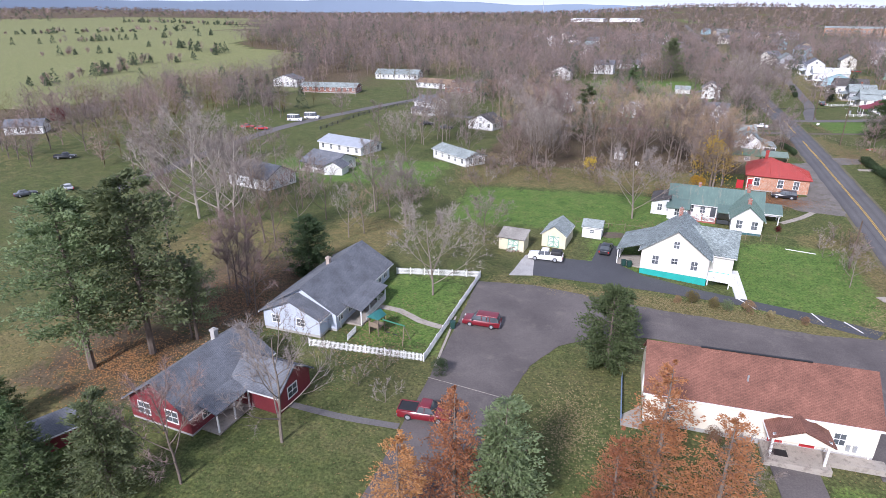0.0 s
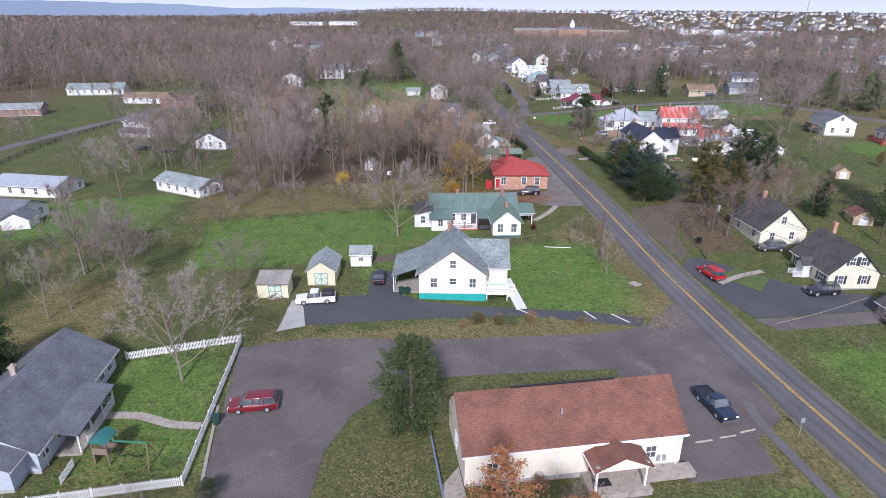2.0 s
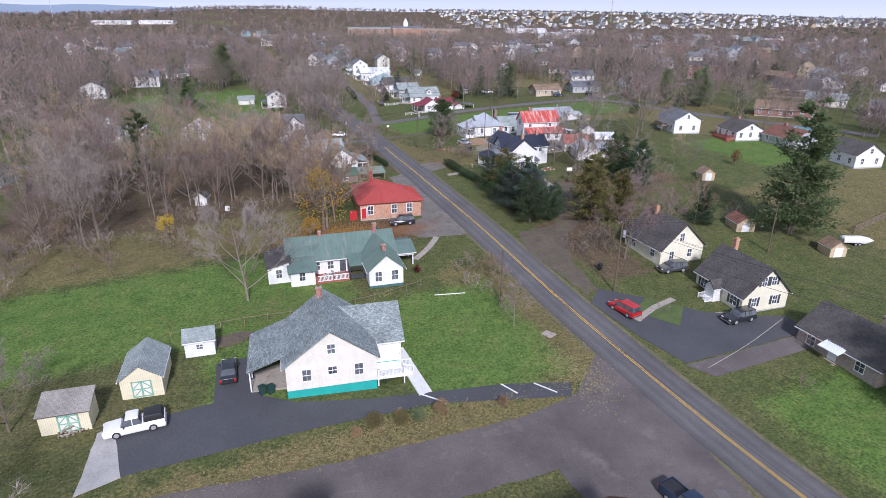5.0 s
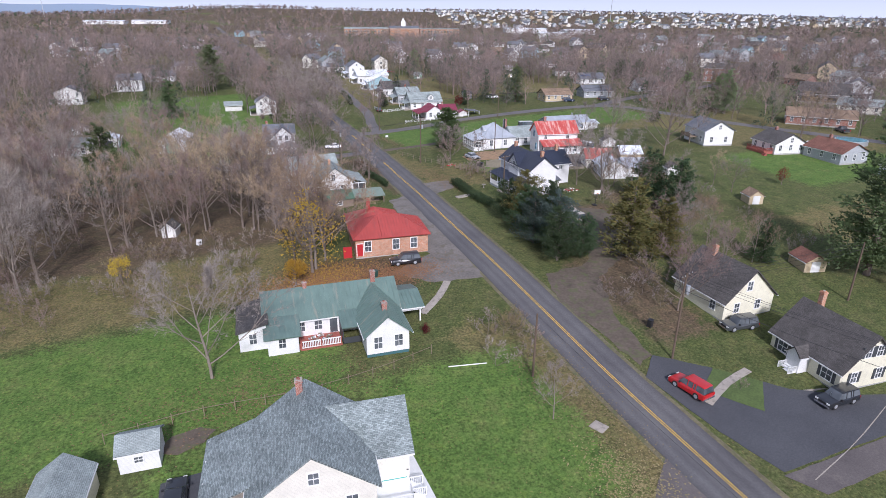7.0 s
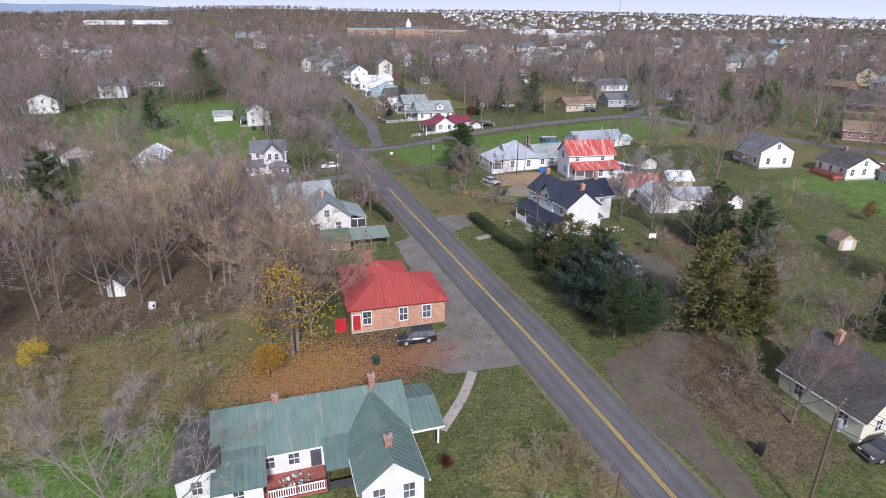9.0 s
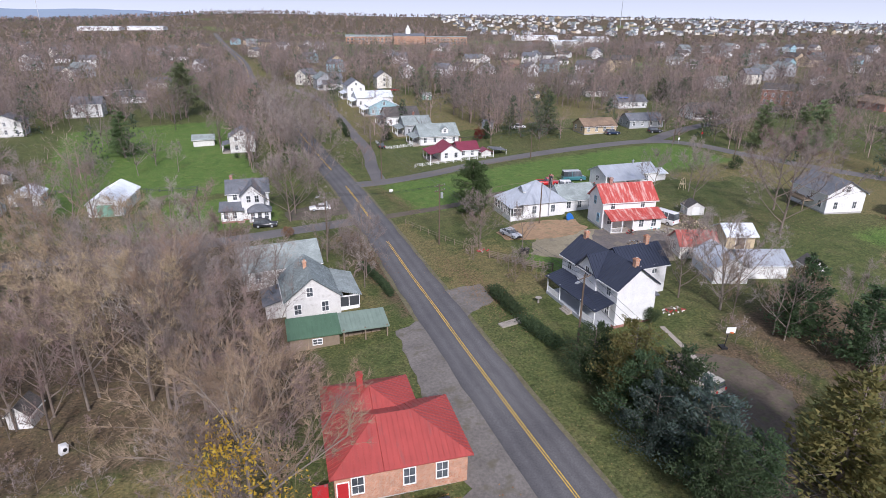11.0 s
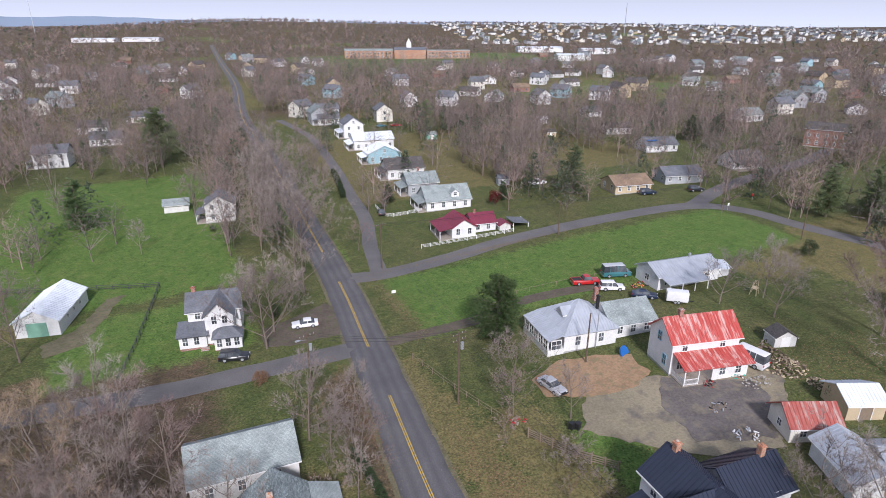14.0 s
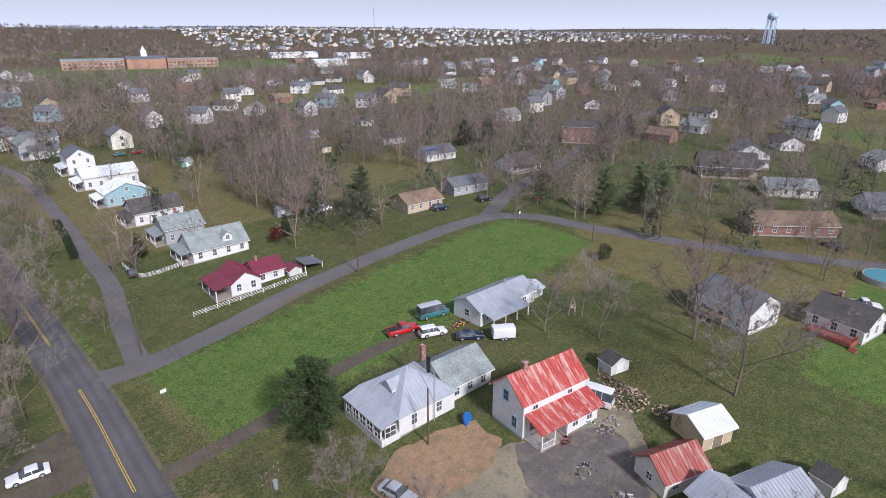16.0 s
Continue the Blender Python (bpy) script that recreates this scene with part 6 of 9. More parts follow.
def conifer(seed, high=9.0, wide=2.6, n=2600, open_=0.0, droop=-0.25, size=0.45, bare=0.06, power=0.8, dome=False):
    """Whorls of boughs with clumps of needles, uneven in outline."""
    rng = random.Random(seed)
    wood, crown = bmesh.new(), bmesh.new()
    tube(wood, (0, 0, -0.3), (0, 0, high * 0.94), high * 0.018 + 0.05, 0.02, 7)
    boughs = int(high * (13 - 8 * open_))
    per = max(6, n // boughs)
    for i in range(boughs):
        f = (i + rng.random()) / boughs
        f = bare + (1 - bare) * (f if dome else 1 - (1 - f) ** 0.62)
        z = high * f
        a = rng.random() * 6.2832
        L = wide * ((math.sin(3.1 * (0.16 + 0.82 * f)) ** 0.7) if dome else (1 - f) ** power) * rng.uniform(0.6 - 0.2 * open_, 1.12) + 0.15
        out = Vector((math.cos(a), math.sin(a), droop * (1 - f) + 0.25 * f)).normalized()
        tube(wood, (0, 0, z), Vector((0, 0, z)) + out * L * 0.9, 0.03, 0.008, 3, False)
        for j in range(per):
            t = rng.random() ** 0.65
            p = Vector((0, 0, z)) + out * L * t + Vector((rng.gauss(0, 0.16), rng.gauss(0, 0.16), rng.gauss(0, 0.12))) * (0.5 + L * 0.35)
            d = (out + rnd_dir(rng, 0.15) * 0.75).normalized() * size * rng.uniform(0.5, 1.1)
            sliver(crown, p, d, size * 0.24, rnd_dir(rng, 1.2))
    return mesh_of("trunk", wood), mesh_of("crown", crown)


def leafy(seed, high=7.0, wide=3.2, n=2600, size=0.3, low=0.2, holes=5):
    """A rounded crown of separate leaf sprays with gaps, on a forked trunk."""
    rng = random.Random(seed)
    wood, crown = bmesh.new(), bmesh.new()
    tube(wood, (0, 0, -0.3), (0, 0, high * 0.45), high * 0.022 + 0.03, high * 0.014, 6)
    lumps = []
    for i in range(16):
        d = rnd_dir(rng, 0.2)
        c = Vector((d.x * wide * 0.62, d.y * wide * 0.62, high * (0.55 + low * 0.3) + d.z * high * 0.32))
        lumps.append((c, rng.uniform(0.28, 0.5) * wide))
        tube(wood, (0, 0, high * 0.4), c, high * 0.008 + 0.01, 0.012, 3, False)
    for i in range(n):
        c, r = rng.choice(lumps)
        d = rnd_dir(rng)
        p = c + d * r * rng.uniform(0.55, 1.05)
        sliver(crown, p, (d + rnd_dir(rng)).normalized() * size * rng.uniform(0.6, 1.2), size * 0.36, rnd_dir(rng))
    return mesh_of("trunk", wood), mesh_of("crown", crown)


KIT = {
    "belt": [bare_tree(20 + i, 18.5, 0.31 + 0.03 * i, 2500, 9, 0.14 + 0.03 * i, 0.0135, 0.75) for i in range(5)],
    "bare": [bare_tree(10 + i, 15.5, 0.38 + 0.03 * (i % 3), 3500, 10, 0.2, 0.0125, 0.85) for i in range(4)],
    "slim": [bare_tree(30 + i, 16, 0.26, 2000, 10, 0.24, 0.015, 0.75) for i in range(3)],
    "wide": [bare_tree(40 + i, 15.5, 0.5, 7600, 11, 0.17, 0.0115, 0.9) for i in range(3)],
    "bush": [bare_tree(50 + i, 4.6, 0.6, 480, 6, 0.03, 0.018, 0.8) for i in range(3)],
    "fir": [conifer(60 + i, 9.5, 3.7, 12500, 0, 0.05, 0.4, 0.01, 0.46, True) for i in range(1)],
    "cedar": [conifer(70 + i, 9, 3.3, 5200, 0, 0.25, 0.46, 0.02, 0.5) for i in range(3)],
    "pine": [conifer(80 + i, 16, 5.3, 11500, 0.65, 0.12, 0.44, 0.22, 0.5, True) for i in range(3)],
    "cypress": [conifer(86 + i, 14, 4.9, 7600, 0.5, 0.12, 0.27, 0.08, 0.72) for i in range(2)],
    "softpine": [conifer(89, 13.5, 4.2, 11000, 0.2, 0.22, 0.42, 0.06, 0.5)],
    "juniper": [conifer(75 + i, 6.8, 4.3, 9500, 0, 0.42, 0.3, 0.01, 0.5) for i in range(3)],
    "leafy": [leafy(90 + i) for i in range(3)],
    "sparse": [leafy(95 + i, 7.5, 3.0, 1700, 0.26) for i in range(2)],
    "golden": [leafy(97, 7.5, 4.2, 1300, 0.22)],
}
_n = {}


def tree(kind, x, y, s=1.0, crown_mat=TWIG, bark=BARK, label="bare grey brown deciduous tree", name="tree", group="", tall=1.0, sink=0.0):
    k = _n.get(kind, 0)
    _n[kind] = k + 1
    tm, cm = KIT[kind][k % len(KIT[kind])]
    key = (tm.name, bark.name, cm.name, crown_mat.name)
    if key not in _cache:
        a, b = tm.copy(), cm.copy()
        a.materials.append(bark)
        b.materials.append(crown_mat)
        _cache[key] = (a, b)
    a, b = _cache[key]
    rz = (x * 37.1 + y * 17.7) % 360
    t = thing(name, pose(x, y, ground(x, y) - sink, 0, 0, rz) @ Matrix.Diagonal((s, s, s * tall, 1)), label, "tree", group)
    part("trunk", a, None, t)
    part("crown", b, None, t)
    return t


# evergreens near the start
for x, y, s in ((-108.4, -0.8, 1.2), (-103.5, 3.7, 1.27), (-100.1, 7.9, 0.64)):
    tree("pine", x, y, s * 1.12, NEEDLE_LIGHT, BARK, "tall open white pine with soft green needles")
tree("fir", -48.6, 15.8, 1.02, NEEDLE_MID, BARK, "dense dark green spruce beside the lot", tall=1.08)
tree("fir", -94.8, 29.2, 1.0, NEEDLE, BARK, "dense dark green holly", name="evergreen_tree")
for x, y, s in ((-99.5, -17.1, 0.85), (-105.2, -14.7, 0.8), (-102.6, -17.6, 0.9), (-96.2, -19.6, 0.85), (-109.6, -11.5, 0.75)):
    tree("cedar", x, y, s, NEEDLE_MID, BARK, "young green pine by the red shed", tall=0.9)
tree("softpine", -90.6, -17.0, 0.9, NEEDLE_LIGHT, BARK, "broad light green pine before the red house", tall=0.95)
for x, y, s, tall in ((-57.0, -10.2, 0.96, 1.0), (-49.5, -14.5, 0.62, 0.9), (-52.5, -19, 0.7, 0.9)):
    tree("softpine", x, y, s, NEEDLE_LIGHT, BARK, "young fluffy green pine on the lawn", tall=tall)
for x, y, s in ((-61.0, -11.2, 0.98), (-64.5, -15, 0.85), (-44.6, -5.1, 1.1), (-40.2, -8.2, 1.0), (-48.2, -9.4, 0.8)):
    tree("cypress", x, y, s, LEAF_ORANGE, BARK, "tall feathery cypress with rusty orange needles", name="cypress_tree")
tree("wide", -36.2, -1.2, 0.42, TWIG, BARK, "small bare tree before the hall")
# evergreens along the road
for x, y, s, m in ((9.3, 77, 1.0, NEEDLE), (11.6, 80.5, 1.1, NEEDLE_BLUE), (13.4, 85.5, 1.1, NEEDLE), (12.4, 91, 1.15, NEEDLE_OLIVE), (9.6, 84.5, 0.95, NEEDLE_BLUE), (11.4, 96, 0.85, NEEDLE), (13.8, 76.5, 0.8, NEEDLE), (10.8, 88, 1.0, NEEDLE)):
    tree("juniper", x, y, s * 1.04, m, BARK, "broad feathery juniper beside the road", name="evergreen_tree", tall=1.3)
tree("cedar", 21.0, 73.6, 1.55, NEEDLE_OLIVE, BARK, "olive brown cedar beside the dirt drive", name="cedar_tree", tall=0.95)
tree("cedar", 26, 71, 1.15, NEEDLE_OLIVE, BARK, "olive brown cedar beside the dirt drive", name="cedar_tree")
for x, y, s in ((42, 92.6, 1.2), (43, 85, 1.2), (47.5, 96, 1.0)):
    tree("cedar", x, y, s, NEEDLE, BARK, "dark green cedar by the yard", name="cedar_tree")
tree("cedar", 39.6, 63, 0.75, NEEDLE, BARK, "narrow dark green arborvitae", name="cedar_tree", tall=1.1)
for x, y, s in ((20.4, 12.2, 0.82), (27, 12, 0.8)):
    tree("softpine", x, y, s * 1.25, NEEDLE_MID, BARK, "tall soft green pine behind the capes", tall=1.05)
tree("softpine", 51, 53, 1.85, NEEDLE_MID, BARK, "very tall soft green pine behind the capes")
tree("fir", 28.4, 157, 1.16, LEAF_GREEN, BARK, "dense glossy green magnolia", name="evergreen_tree")
for x, y, s in ((-57.2, 147.4, 1.08), (-18.8, 313, 1.3), (91, 220, 0.95), (136, 172, 0.9), (144, 160, 1.0), (149, 168, 0.85), (-40, 255, 0.9), (92, 330, 0.9)):
    tree("pine" if -30 < x < 60 else "softpine", x, y, s * (1.0 if -30 < x < 60 else 1.18), NEEDLE_LIGHT if x > -30 else NEEDLE_MID, BARK, "green pine among bare trees")
for x, y, s in ((70, 225, 0.5), (40, 240, 0.5), (180, 260, 0.8), (186, 264, 0.8), (192, 258, 0.85), (200, 262, 0.8), (240, 225, 0.8), (246, 218, 0.85), (252, 210, 0.8), (118, 330, 0.9), (100, 360, 0.8)):
    tree("cedar", x, y, s * 1.3, NEEDLE, BARK, "dark green evergreen in the village", name="cedar_tree")
# golden and red trees
tree("wide", -26.8, 90.4, 1.25, TWIG_TAN, BARK_GREY, "bare tree above the golden leaves", tall=1.0)
tree("wide", -29.5, 93.0, 0.85, TWIG, BARK, "bare tree behind the golden leaves")
tree("golden", -27.6, 89.4, 1.35, LEAF_YELLOW, BARK, "tree with sparse golden leaves", tall=1.1)
tree("wide", -24.6, 93.0, 1.0, TWIG_TAN, BARK_GREY, "bare tan tree hanging over the red roof")
tree("wide", -24, 95, 0.85, TWIG_RED, BARK, "bare reddish tree beside the brick house")
tree("leafy", -30.9, 86.2, 0.58, LEAF_YELLOW, BARK, "small bright yellow tree")
tree("sparse", -54, 98, 0.6, LEAF_YELLOW, BARK, "small tree with a few yellow leaves")
tree("leafy", -249, 130, 0.9, LEAF_RED, BARK, "dark red leafed tree by a white house")
tree("sparse", 78.2, 88.2, 0.5, LEAF_RED, BARK, "small reddish tree on a lawn")
tree("leafy", 65.5, 222, 0.62, LEAF_RED, BARK, "small dark red tree")
# bare trees that stand alone
for x, y, s, kind, m in ((-73.8, 27.3, 0.92, "wide", TWIG_PALE), (-95.4, 59.6, 1.0, "slim", TWIG_PALE), (-86.7, 53.1, 0.95, "slim", TWIG_PALE), (-99, 18.5, 0.9, "bare", TWIG_RED), (-79.8, -6.7, 0.95, "bare", TWIG_PALE), (-124, 47.9, 1.2, "wide", TWIG_PALE), (-70.3, 48.6, 0.6, "wide", TWIG), (-118, 44, 1.15, "slim", TWIG_PALE),
                        (-44.6, 67.4, 0.95, "wide", TWIG_PALE), (-13, 46.5, 0.45, "slim", TWIG_PALE), (10.5, 66.5, 0.5, "bush", TWIG_RED), (15.8, 57.5, 0.72, "wide", TWIG_RED), (22.4, 142.3, 0.62, "wide", TWIG), (26, 133.5, 0.55, "slim", TWIG), (-6.7, 173.6, 0.95, "wide", TWIG), (-4.5, 179, 0.95, "wide", TWIG), (20.9, 209, 0.5, "bare", TWIG_RED),
                        (4.5, 203, 1.15, "wide", TWIG), (8, 213, 1.2, "wide", TWIG), (5, 224, 1.2, "wide", TWIG_PALE), (10, 233, 1.2, "wide", TWIG), (9, 245, 1.15, "bare", TWIG), (11, 258, 1.2, "wide", TWIG), (22, 246, 0.8, "bare", TWIG), (25, 268, 0.9, "bare", TWIG), (13, 275, 1.1, "bare", TWIG), (14, 292, 1.1, "bare", TWIG_PALE), (28, 300, 0.9, "bare", TWIG), (16, 315, 1.1, "bare", TWIG), (4, 192, 0.8, "bare", TWIG), (-2.2, 136, 0.7, "bare", TWIG), (-1.2, 143, 0.75, "slim", TWIG), (-6, 146, 0.8, "bare", TWIG), (38.5, 101.7, 0.92, "wide", TWIG_PALE), (36, 107, 0.75, "bare", TWIG),
                        (84, 128, 1.15, "wide", TWIG_RED), (72.3, 117.8, 1.2, "wide", TWIG), (74, 140, 0.8, "bare", TWIG), (79, 146, 0.8, "slim", TWIG_PALE), (70, 148, 0.7, "bare", TWIG_PALE), (-12, 256, 0.9, "bare", TWIG), (-26, 232, 0.6, "slim", TWIG_PALE), (136, 150, 1.0, "bare", TWIG_RED), (140, 138, 0.9, "bare", TWIG),
                        (20.5, 27, 0.5, "bush", TWIG_RED), (11.5, 21.5, 0.55, "bush", TWIG_RED), (9.5, 41.8, 0.35, "bush", TWIG_RED), (-86, -14, 0.8, "bare", TWIG_RED), (-76, 4, 0.62, "bush", TWIG), (-74, 7, 0.7, "bush", TWIG), (-72, 2, 0.7, "bush", TWIG_PALE), (-101, 8, 0.8, "bare", TWIG)):
    tree(kind, x, y, s * 1.05, m, BARK_PALE if x < -117 and y < 56 else (BARK_GREY if m is TWIG_PALE else BARK))
# trees of the yards to the west, and over the cottages
for x, y, s, kind, m in ((-130.3, 49.8, 1.55, "wide", TWIG_PALE), (-129.5, 55.4, 1.3, "bare", TWIG_PALE), (-139.0, 53.1, 1.0, "bare", TWIG_PALE), (-98.6, 17.3, 0.8, "slim", TWIG_RED), (-102.5, 20.8, 0.85, "slim", TWIG_RED), (-96.0, 15.4, 0.7, "slim", TWIG_RED), (-105.4, 23.1, 0.8, "slim", TWIG_RED), (-95.2, 60.7, 0.75, "bare", TWIG), (-86.6, 53.1, 0.75, "slim", TWIG), (-113.7, 66.3, 0.7, "bare", TWIG),
                         (-176.4, 84.1, 0.95, "bare", TWIG), (-205.1, 106.7, 1.0, "bare", TWIG), (-206.7, 98.7, 1.0, "wide", TWIG), (-236.7, 118.6, 1.0, "bare", TWIG_RED), (-177.9, 93.3, 0.9, "bare", TWIG), (-152.7, 171.5, 0.8, "bare", TWIG), (-138.5, 95.0, 0.7, "bare", TWIG), (-135.1, 218.5, 0.9, "bare", TWIG), (-86.9, 108.7, 0.8, "bare", TWIG), (-111.6, 120.0, 0.7, "slim", TWIG), (-206.0, 78.6, 0.9, "bare", TWIG_RED), (-187.4, 127.1, 0.8, "bare", TWIG),
                         (-34.2, 115.3, 1.2, "wide", TWIG_TAN), (-27.5, 120.4, 1.12, "wide", TWIG_PALE), (-42.4, 126.9, 1.15, "wide", TWIG_TAN), (-21.9, 127.9, 0.95, "bare", TWIG), (-26.4, 104.5, 0.75, "wide", TWIG_RED), (-20.9, 105.3, 0.65, "bare", TWIG_RED), (-17.1, 132.1, 0.75, "bare", TWIG), (-3.7, 132.3, 0.55, "slim", TWIG), (-4.3, 141.6, 0.5, "slim", TWIG), (19.7, 137.7, 0.5, "bare", TWIG_RED)):
    tree(kind, x, y, s, m, BARK_PALE if x < -117 and y < 56 else (BARK_GREY if m is TWIG_PALE else BARK))
# the belts of bare trees
rng = random.Random(7)
BELTS = ((-108, 99, -30, 162, 104, 0.98), (-40, 108, -22, 120, 10, 0.85), (-34, 118, -22, 164, 15, 0.95), (-112, 178, -44, 206, 24, 0.9), (-135, 30, -104, 64, 10, 0.9), (-104, 40, -90, 58, 4, 0.75), (24, 62, 46, 82, 10, 0.55), (36, 84, 64, 104, 9, 0.6), (-130, 120, -108, 170, 5, 0.8), (124, 112, 165, 140, 7, 0.75), (0, 240, 11, 320, 12, 0.85))
# house plots and lawns that the belts leave free
FREE = ((-103, 97, -80, 124), (-104, 148, -82, 172), (-62, 122, -47, 154), (-62, 96, -30, 111), (-21, 114, -4, 152), (-80, 160, 5, 178), (-52, 194, -8, 220))
for x0, y0, x1, y1, n, s in BELTS:
    for i in range(n):
        x, y = rng.uniform(x0, x1), rng.uniform(y0, y1)
        if abs(x - (0.075 * y - 4)) < 6 and y > 200 or any(a < x < c and b < y < d for a, b, c, d in FREE):
            continue
        tree("belt", x, y, s * rng.uniform(0.72, 1.1), rng.choice((TWIG, TWIG_PALE, TWIG_RED, TWIG_TAN)), BARK if i % 3 else BARK_GREY, "bare tree in a grey brown belt", group="belt of bare trees")
# undergrowth
for x0, y0, x1, y1, n in ((-84, 84, -34, 112, 95), (28, 62, 58, 98, 26), (-104, 62, -76, 88, 26), (-14, 54, -6, 66, 9), (8, 58, 20, 70, 10), (-84, 100, -40, 150, 34), (-30, 122, -18, 150, 14), (16, 120, 23, 140, 10), (-8, 130, -3, 160, 8)):
    for i in range(n):
        x, y = rng.uniform(x0, x1), rng.uniform(y0, y1)
        tree("bush", x, y, rng.uniform(0.4, 0.95), rng.choice((TWIG_RED, TWIG, SHRUB_TAN, TWIG_PALE)), BARK, "tangle of bare brush", name="shrub", group="brush")


def shrub(x, y, s, m, label):
    return tree("leafy", x, y, s, m, BARK, label, name="shrub", sink=1.2 * s)


for x, y, k, m in ((-36.9, 35.2, 0.34, LEAF_OLIVE), (-34.0, 34.8, 0.28, LEAF_OLIVE), (-32.2, 34.6, 0.28, NEEDLE_LIGHT), (-29.4, 34.6, 0.32, LEAF_BROWN), (-38.9, 34.8, 0.2, LEAF_BROWN), (-26.6, 34.0, 0.2, SHRUB_TAN), (-22.4, 33.4, 0.2, LEAF_BROWN)):
    shrub(x, y, k, m, "small clipped shrub along the grass strip")
for x, y, s, m in ((-18.8, 66.5, 0.22, LEAF_RED), (-33.2, 42, 0.2, NEEDLE), (27, 103, 0.4, NEEDLE), (-42, 5.2, 0.33, LEAF_BROWN), (-38, 5.5, 0.3, LEAF_BROWN), (-67.6, 8.5, 0.36, NEEDLE), (-3, 185, 0.4, NEEDLE), (-9, 240, 0.3, NEEDLE), (-6, 239, 0.3, NEEDLE), (106, 156, 0.6, NEEDLE), (-21, 77.5, 0.36, NEEDLE), (-9.5, 162.5, 0.42, LEAF_BROWN), (-33.8, 36, 0.18, LEAF_BROWN), (60, 120, 0.5, NEEDLE), (25.8, 21, 0.33, SHRUB_TAN)):
    shrub(x, y, s, m, "rounded shrub by a house")


def hedge(line, w, high, label):
    """A clipped hedge: a tight crowd of leaf sprays along a line."""
    r = random.Random(5)
    bm = bmesh.new()
    pts = smooth_line(line, 0.5)
    for p in pts:
        z = ground(p.x, p.y)
        for k in range(110):
            q = Vector((p.x + r.uniform(-w, w) / 2, p.y + r.uniform(-w, w) / 2, z + high * r.random() ** 0.6))
            sliver(bm, q, rnd_dir(r, 0.3) * 0.32, 0.1, rnd_dir(r))
    t = thing("hedge", Matrix(), label, "hedge")
    part("foliage", mesh_of("foliage", bm), NEEDLE, t)


hedge(((12.6, 120.5), (12.0, 112.5)), 1.9, 1.5, "clipped dark green hedge along the road")
hedge(((11.6, 110.5), (12.0, 103.5)), 1.9, 1.5, "clipped dark green hedge beside garden steps")
hedge(((-1.6, 140), (-1.2, 132), (-1.4, 127)), 0.9, 1.3, "narrow hedge along the road")
hedge(((29.2, 250), (31.5, 262), (34, 278)), 1.6, 1.6, "dark green hedge along the lane")


def litter(x, y, rx, ry, n, m, label):
    """Fallen leaves lying loose on the ground."""
    r = random.Random(int(x * 10) + 77)
    bm = bmesh.new()
    for i in range(n):
        px, py = x + r.gauss(0, rx * 0.5), y + r.gauss(0, ry * 0.5)
        p = Vector((px, py, ground(px, py) + 0.06))
        a = r.uniform(0, 6.28)
        sliver(bm, p, Vector((math.cos(a), math.sin(a), r.uniform(0, 0.3))) * r.uniform(0.12, 0.28), 0.08, Vector((0, 0, 1)))
    me = mesh_of("fallen_leaves", bm)
    me.materials.append(m)
    tagged(new("fallen_leaves", me), label, "leaves", kind="stuff")


litter(-27, 85, 10, 6, 13000, LEAF_RUST, "carpet of brown and orange fallen leaves")
litter(-16, 83.5, 7, 3.5, 4200, LEAF_RUST, "brown leaves blown over the gravel")
litter(-26, 87, 7, 6, 2600, LEAF_YELLOW, "yellow leaves fallen under the golden tree")
litter(-60, 95, 26, 12, 4200, SHRUB_TAN, "dry grass and leaves in the brush")
litter(-40, 62, 14, 6, 1500, LEAF_BROWN, "brown leaves scattered on the lawn")
litter(-8, 52, 5, 14, 1800, SHRUB_TAN, "dry grass along the verge")
litter(-38, 34.2, 18, 2.0, 1600, SHRUB_TAN, "dry grass along the strip of lawn")
litter(-52, 4, 4, 7, 1500, SHRUB_TAN, "dry grass on the island")
litter(18.6, 178, 2, 14, 1800, SHRUB_TAN, "dry grass along the edge of the field")
litter(46, 194.2, 26, 1.2, 1600, SHRUB_TAN, "dry grass along the lane")
litter(-11, 36, 4, 6, 1300, SHRUB_TAN, "dry grass at the corner of the lawn")
litter(2, 150, 2, 14, 1300, LEAF_BROWN, "brown leaves along the verge")
litter(12, 125, 4, 16, 1700, LEAF_BROWN, "brown leaves along the bank")
litter(-78, 14, 5, 9, 1200, LEAF_BROWN, "brown leaves on the fenced lawn")
litter(72, 125, 16, 12, 2200, LEAF_BROWN, "brown leaves under bare trees")
litter(-100, 20, 9, 12, 4200, LEAF_RUST, "rust brown leaves under the bare trees")
litter(-104, 1, 10, 7, 4200, LEAF_ORANGE, "rust coloured needles under the pines")


# ---- woods beyond: crowds of bare crowns ----
# clear plots: roads' and lawns' rectangles that the woods leave open
OPEN = ((-175, 136, -86, 215), (-190, 215, -118, 300), (-70, 196, -8, 300), (20, 160, 126, 215), (12, 196, 76, 350), (92, 205, 172, 262), (-145, 60, -86, 108), (-160, 225, -110, 275), (-215, 225, -170, 300), (60, 90, 120, 150), (130, 100, 240, 190), (200, 220, 235, 245), (-120, 176, -96, 196), (-105, 150, -84, 172), (-205, 176, -150, 232))


def woods_here(x, y):
    n = noise.noise((x * 0.006, y * 0.006, 1.3)) * 0.5 + noise.noise((x * 0.02, y * 0.02, 4.1)) * 0.35
    pasture = x + 52 < (-0.58 + 0.16 * noise.noise((x * 0.01, y * 0.01, 6.0))) * (y + 48) and 335 < math.hypot(x + 52, y + 48) < 1500
    return n - (1.6 if pasture else 0)


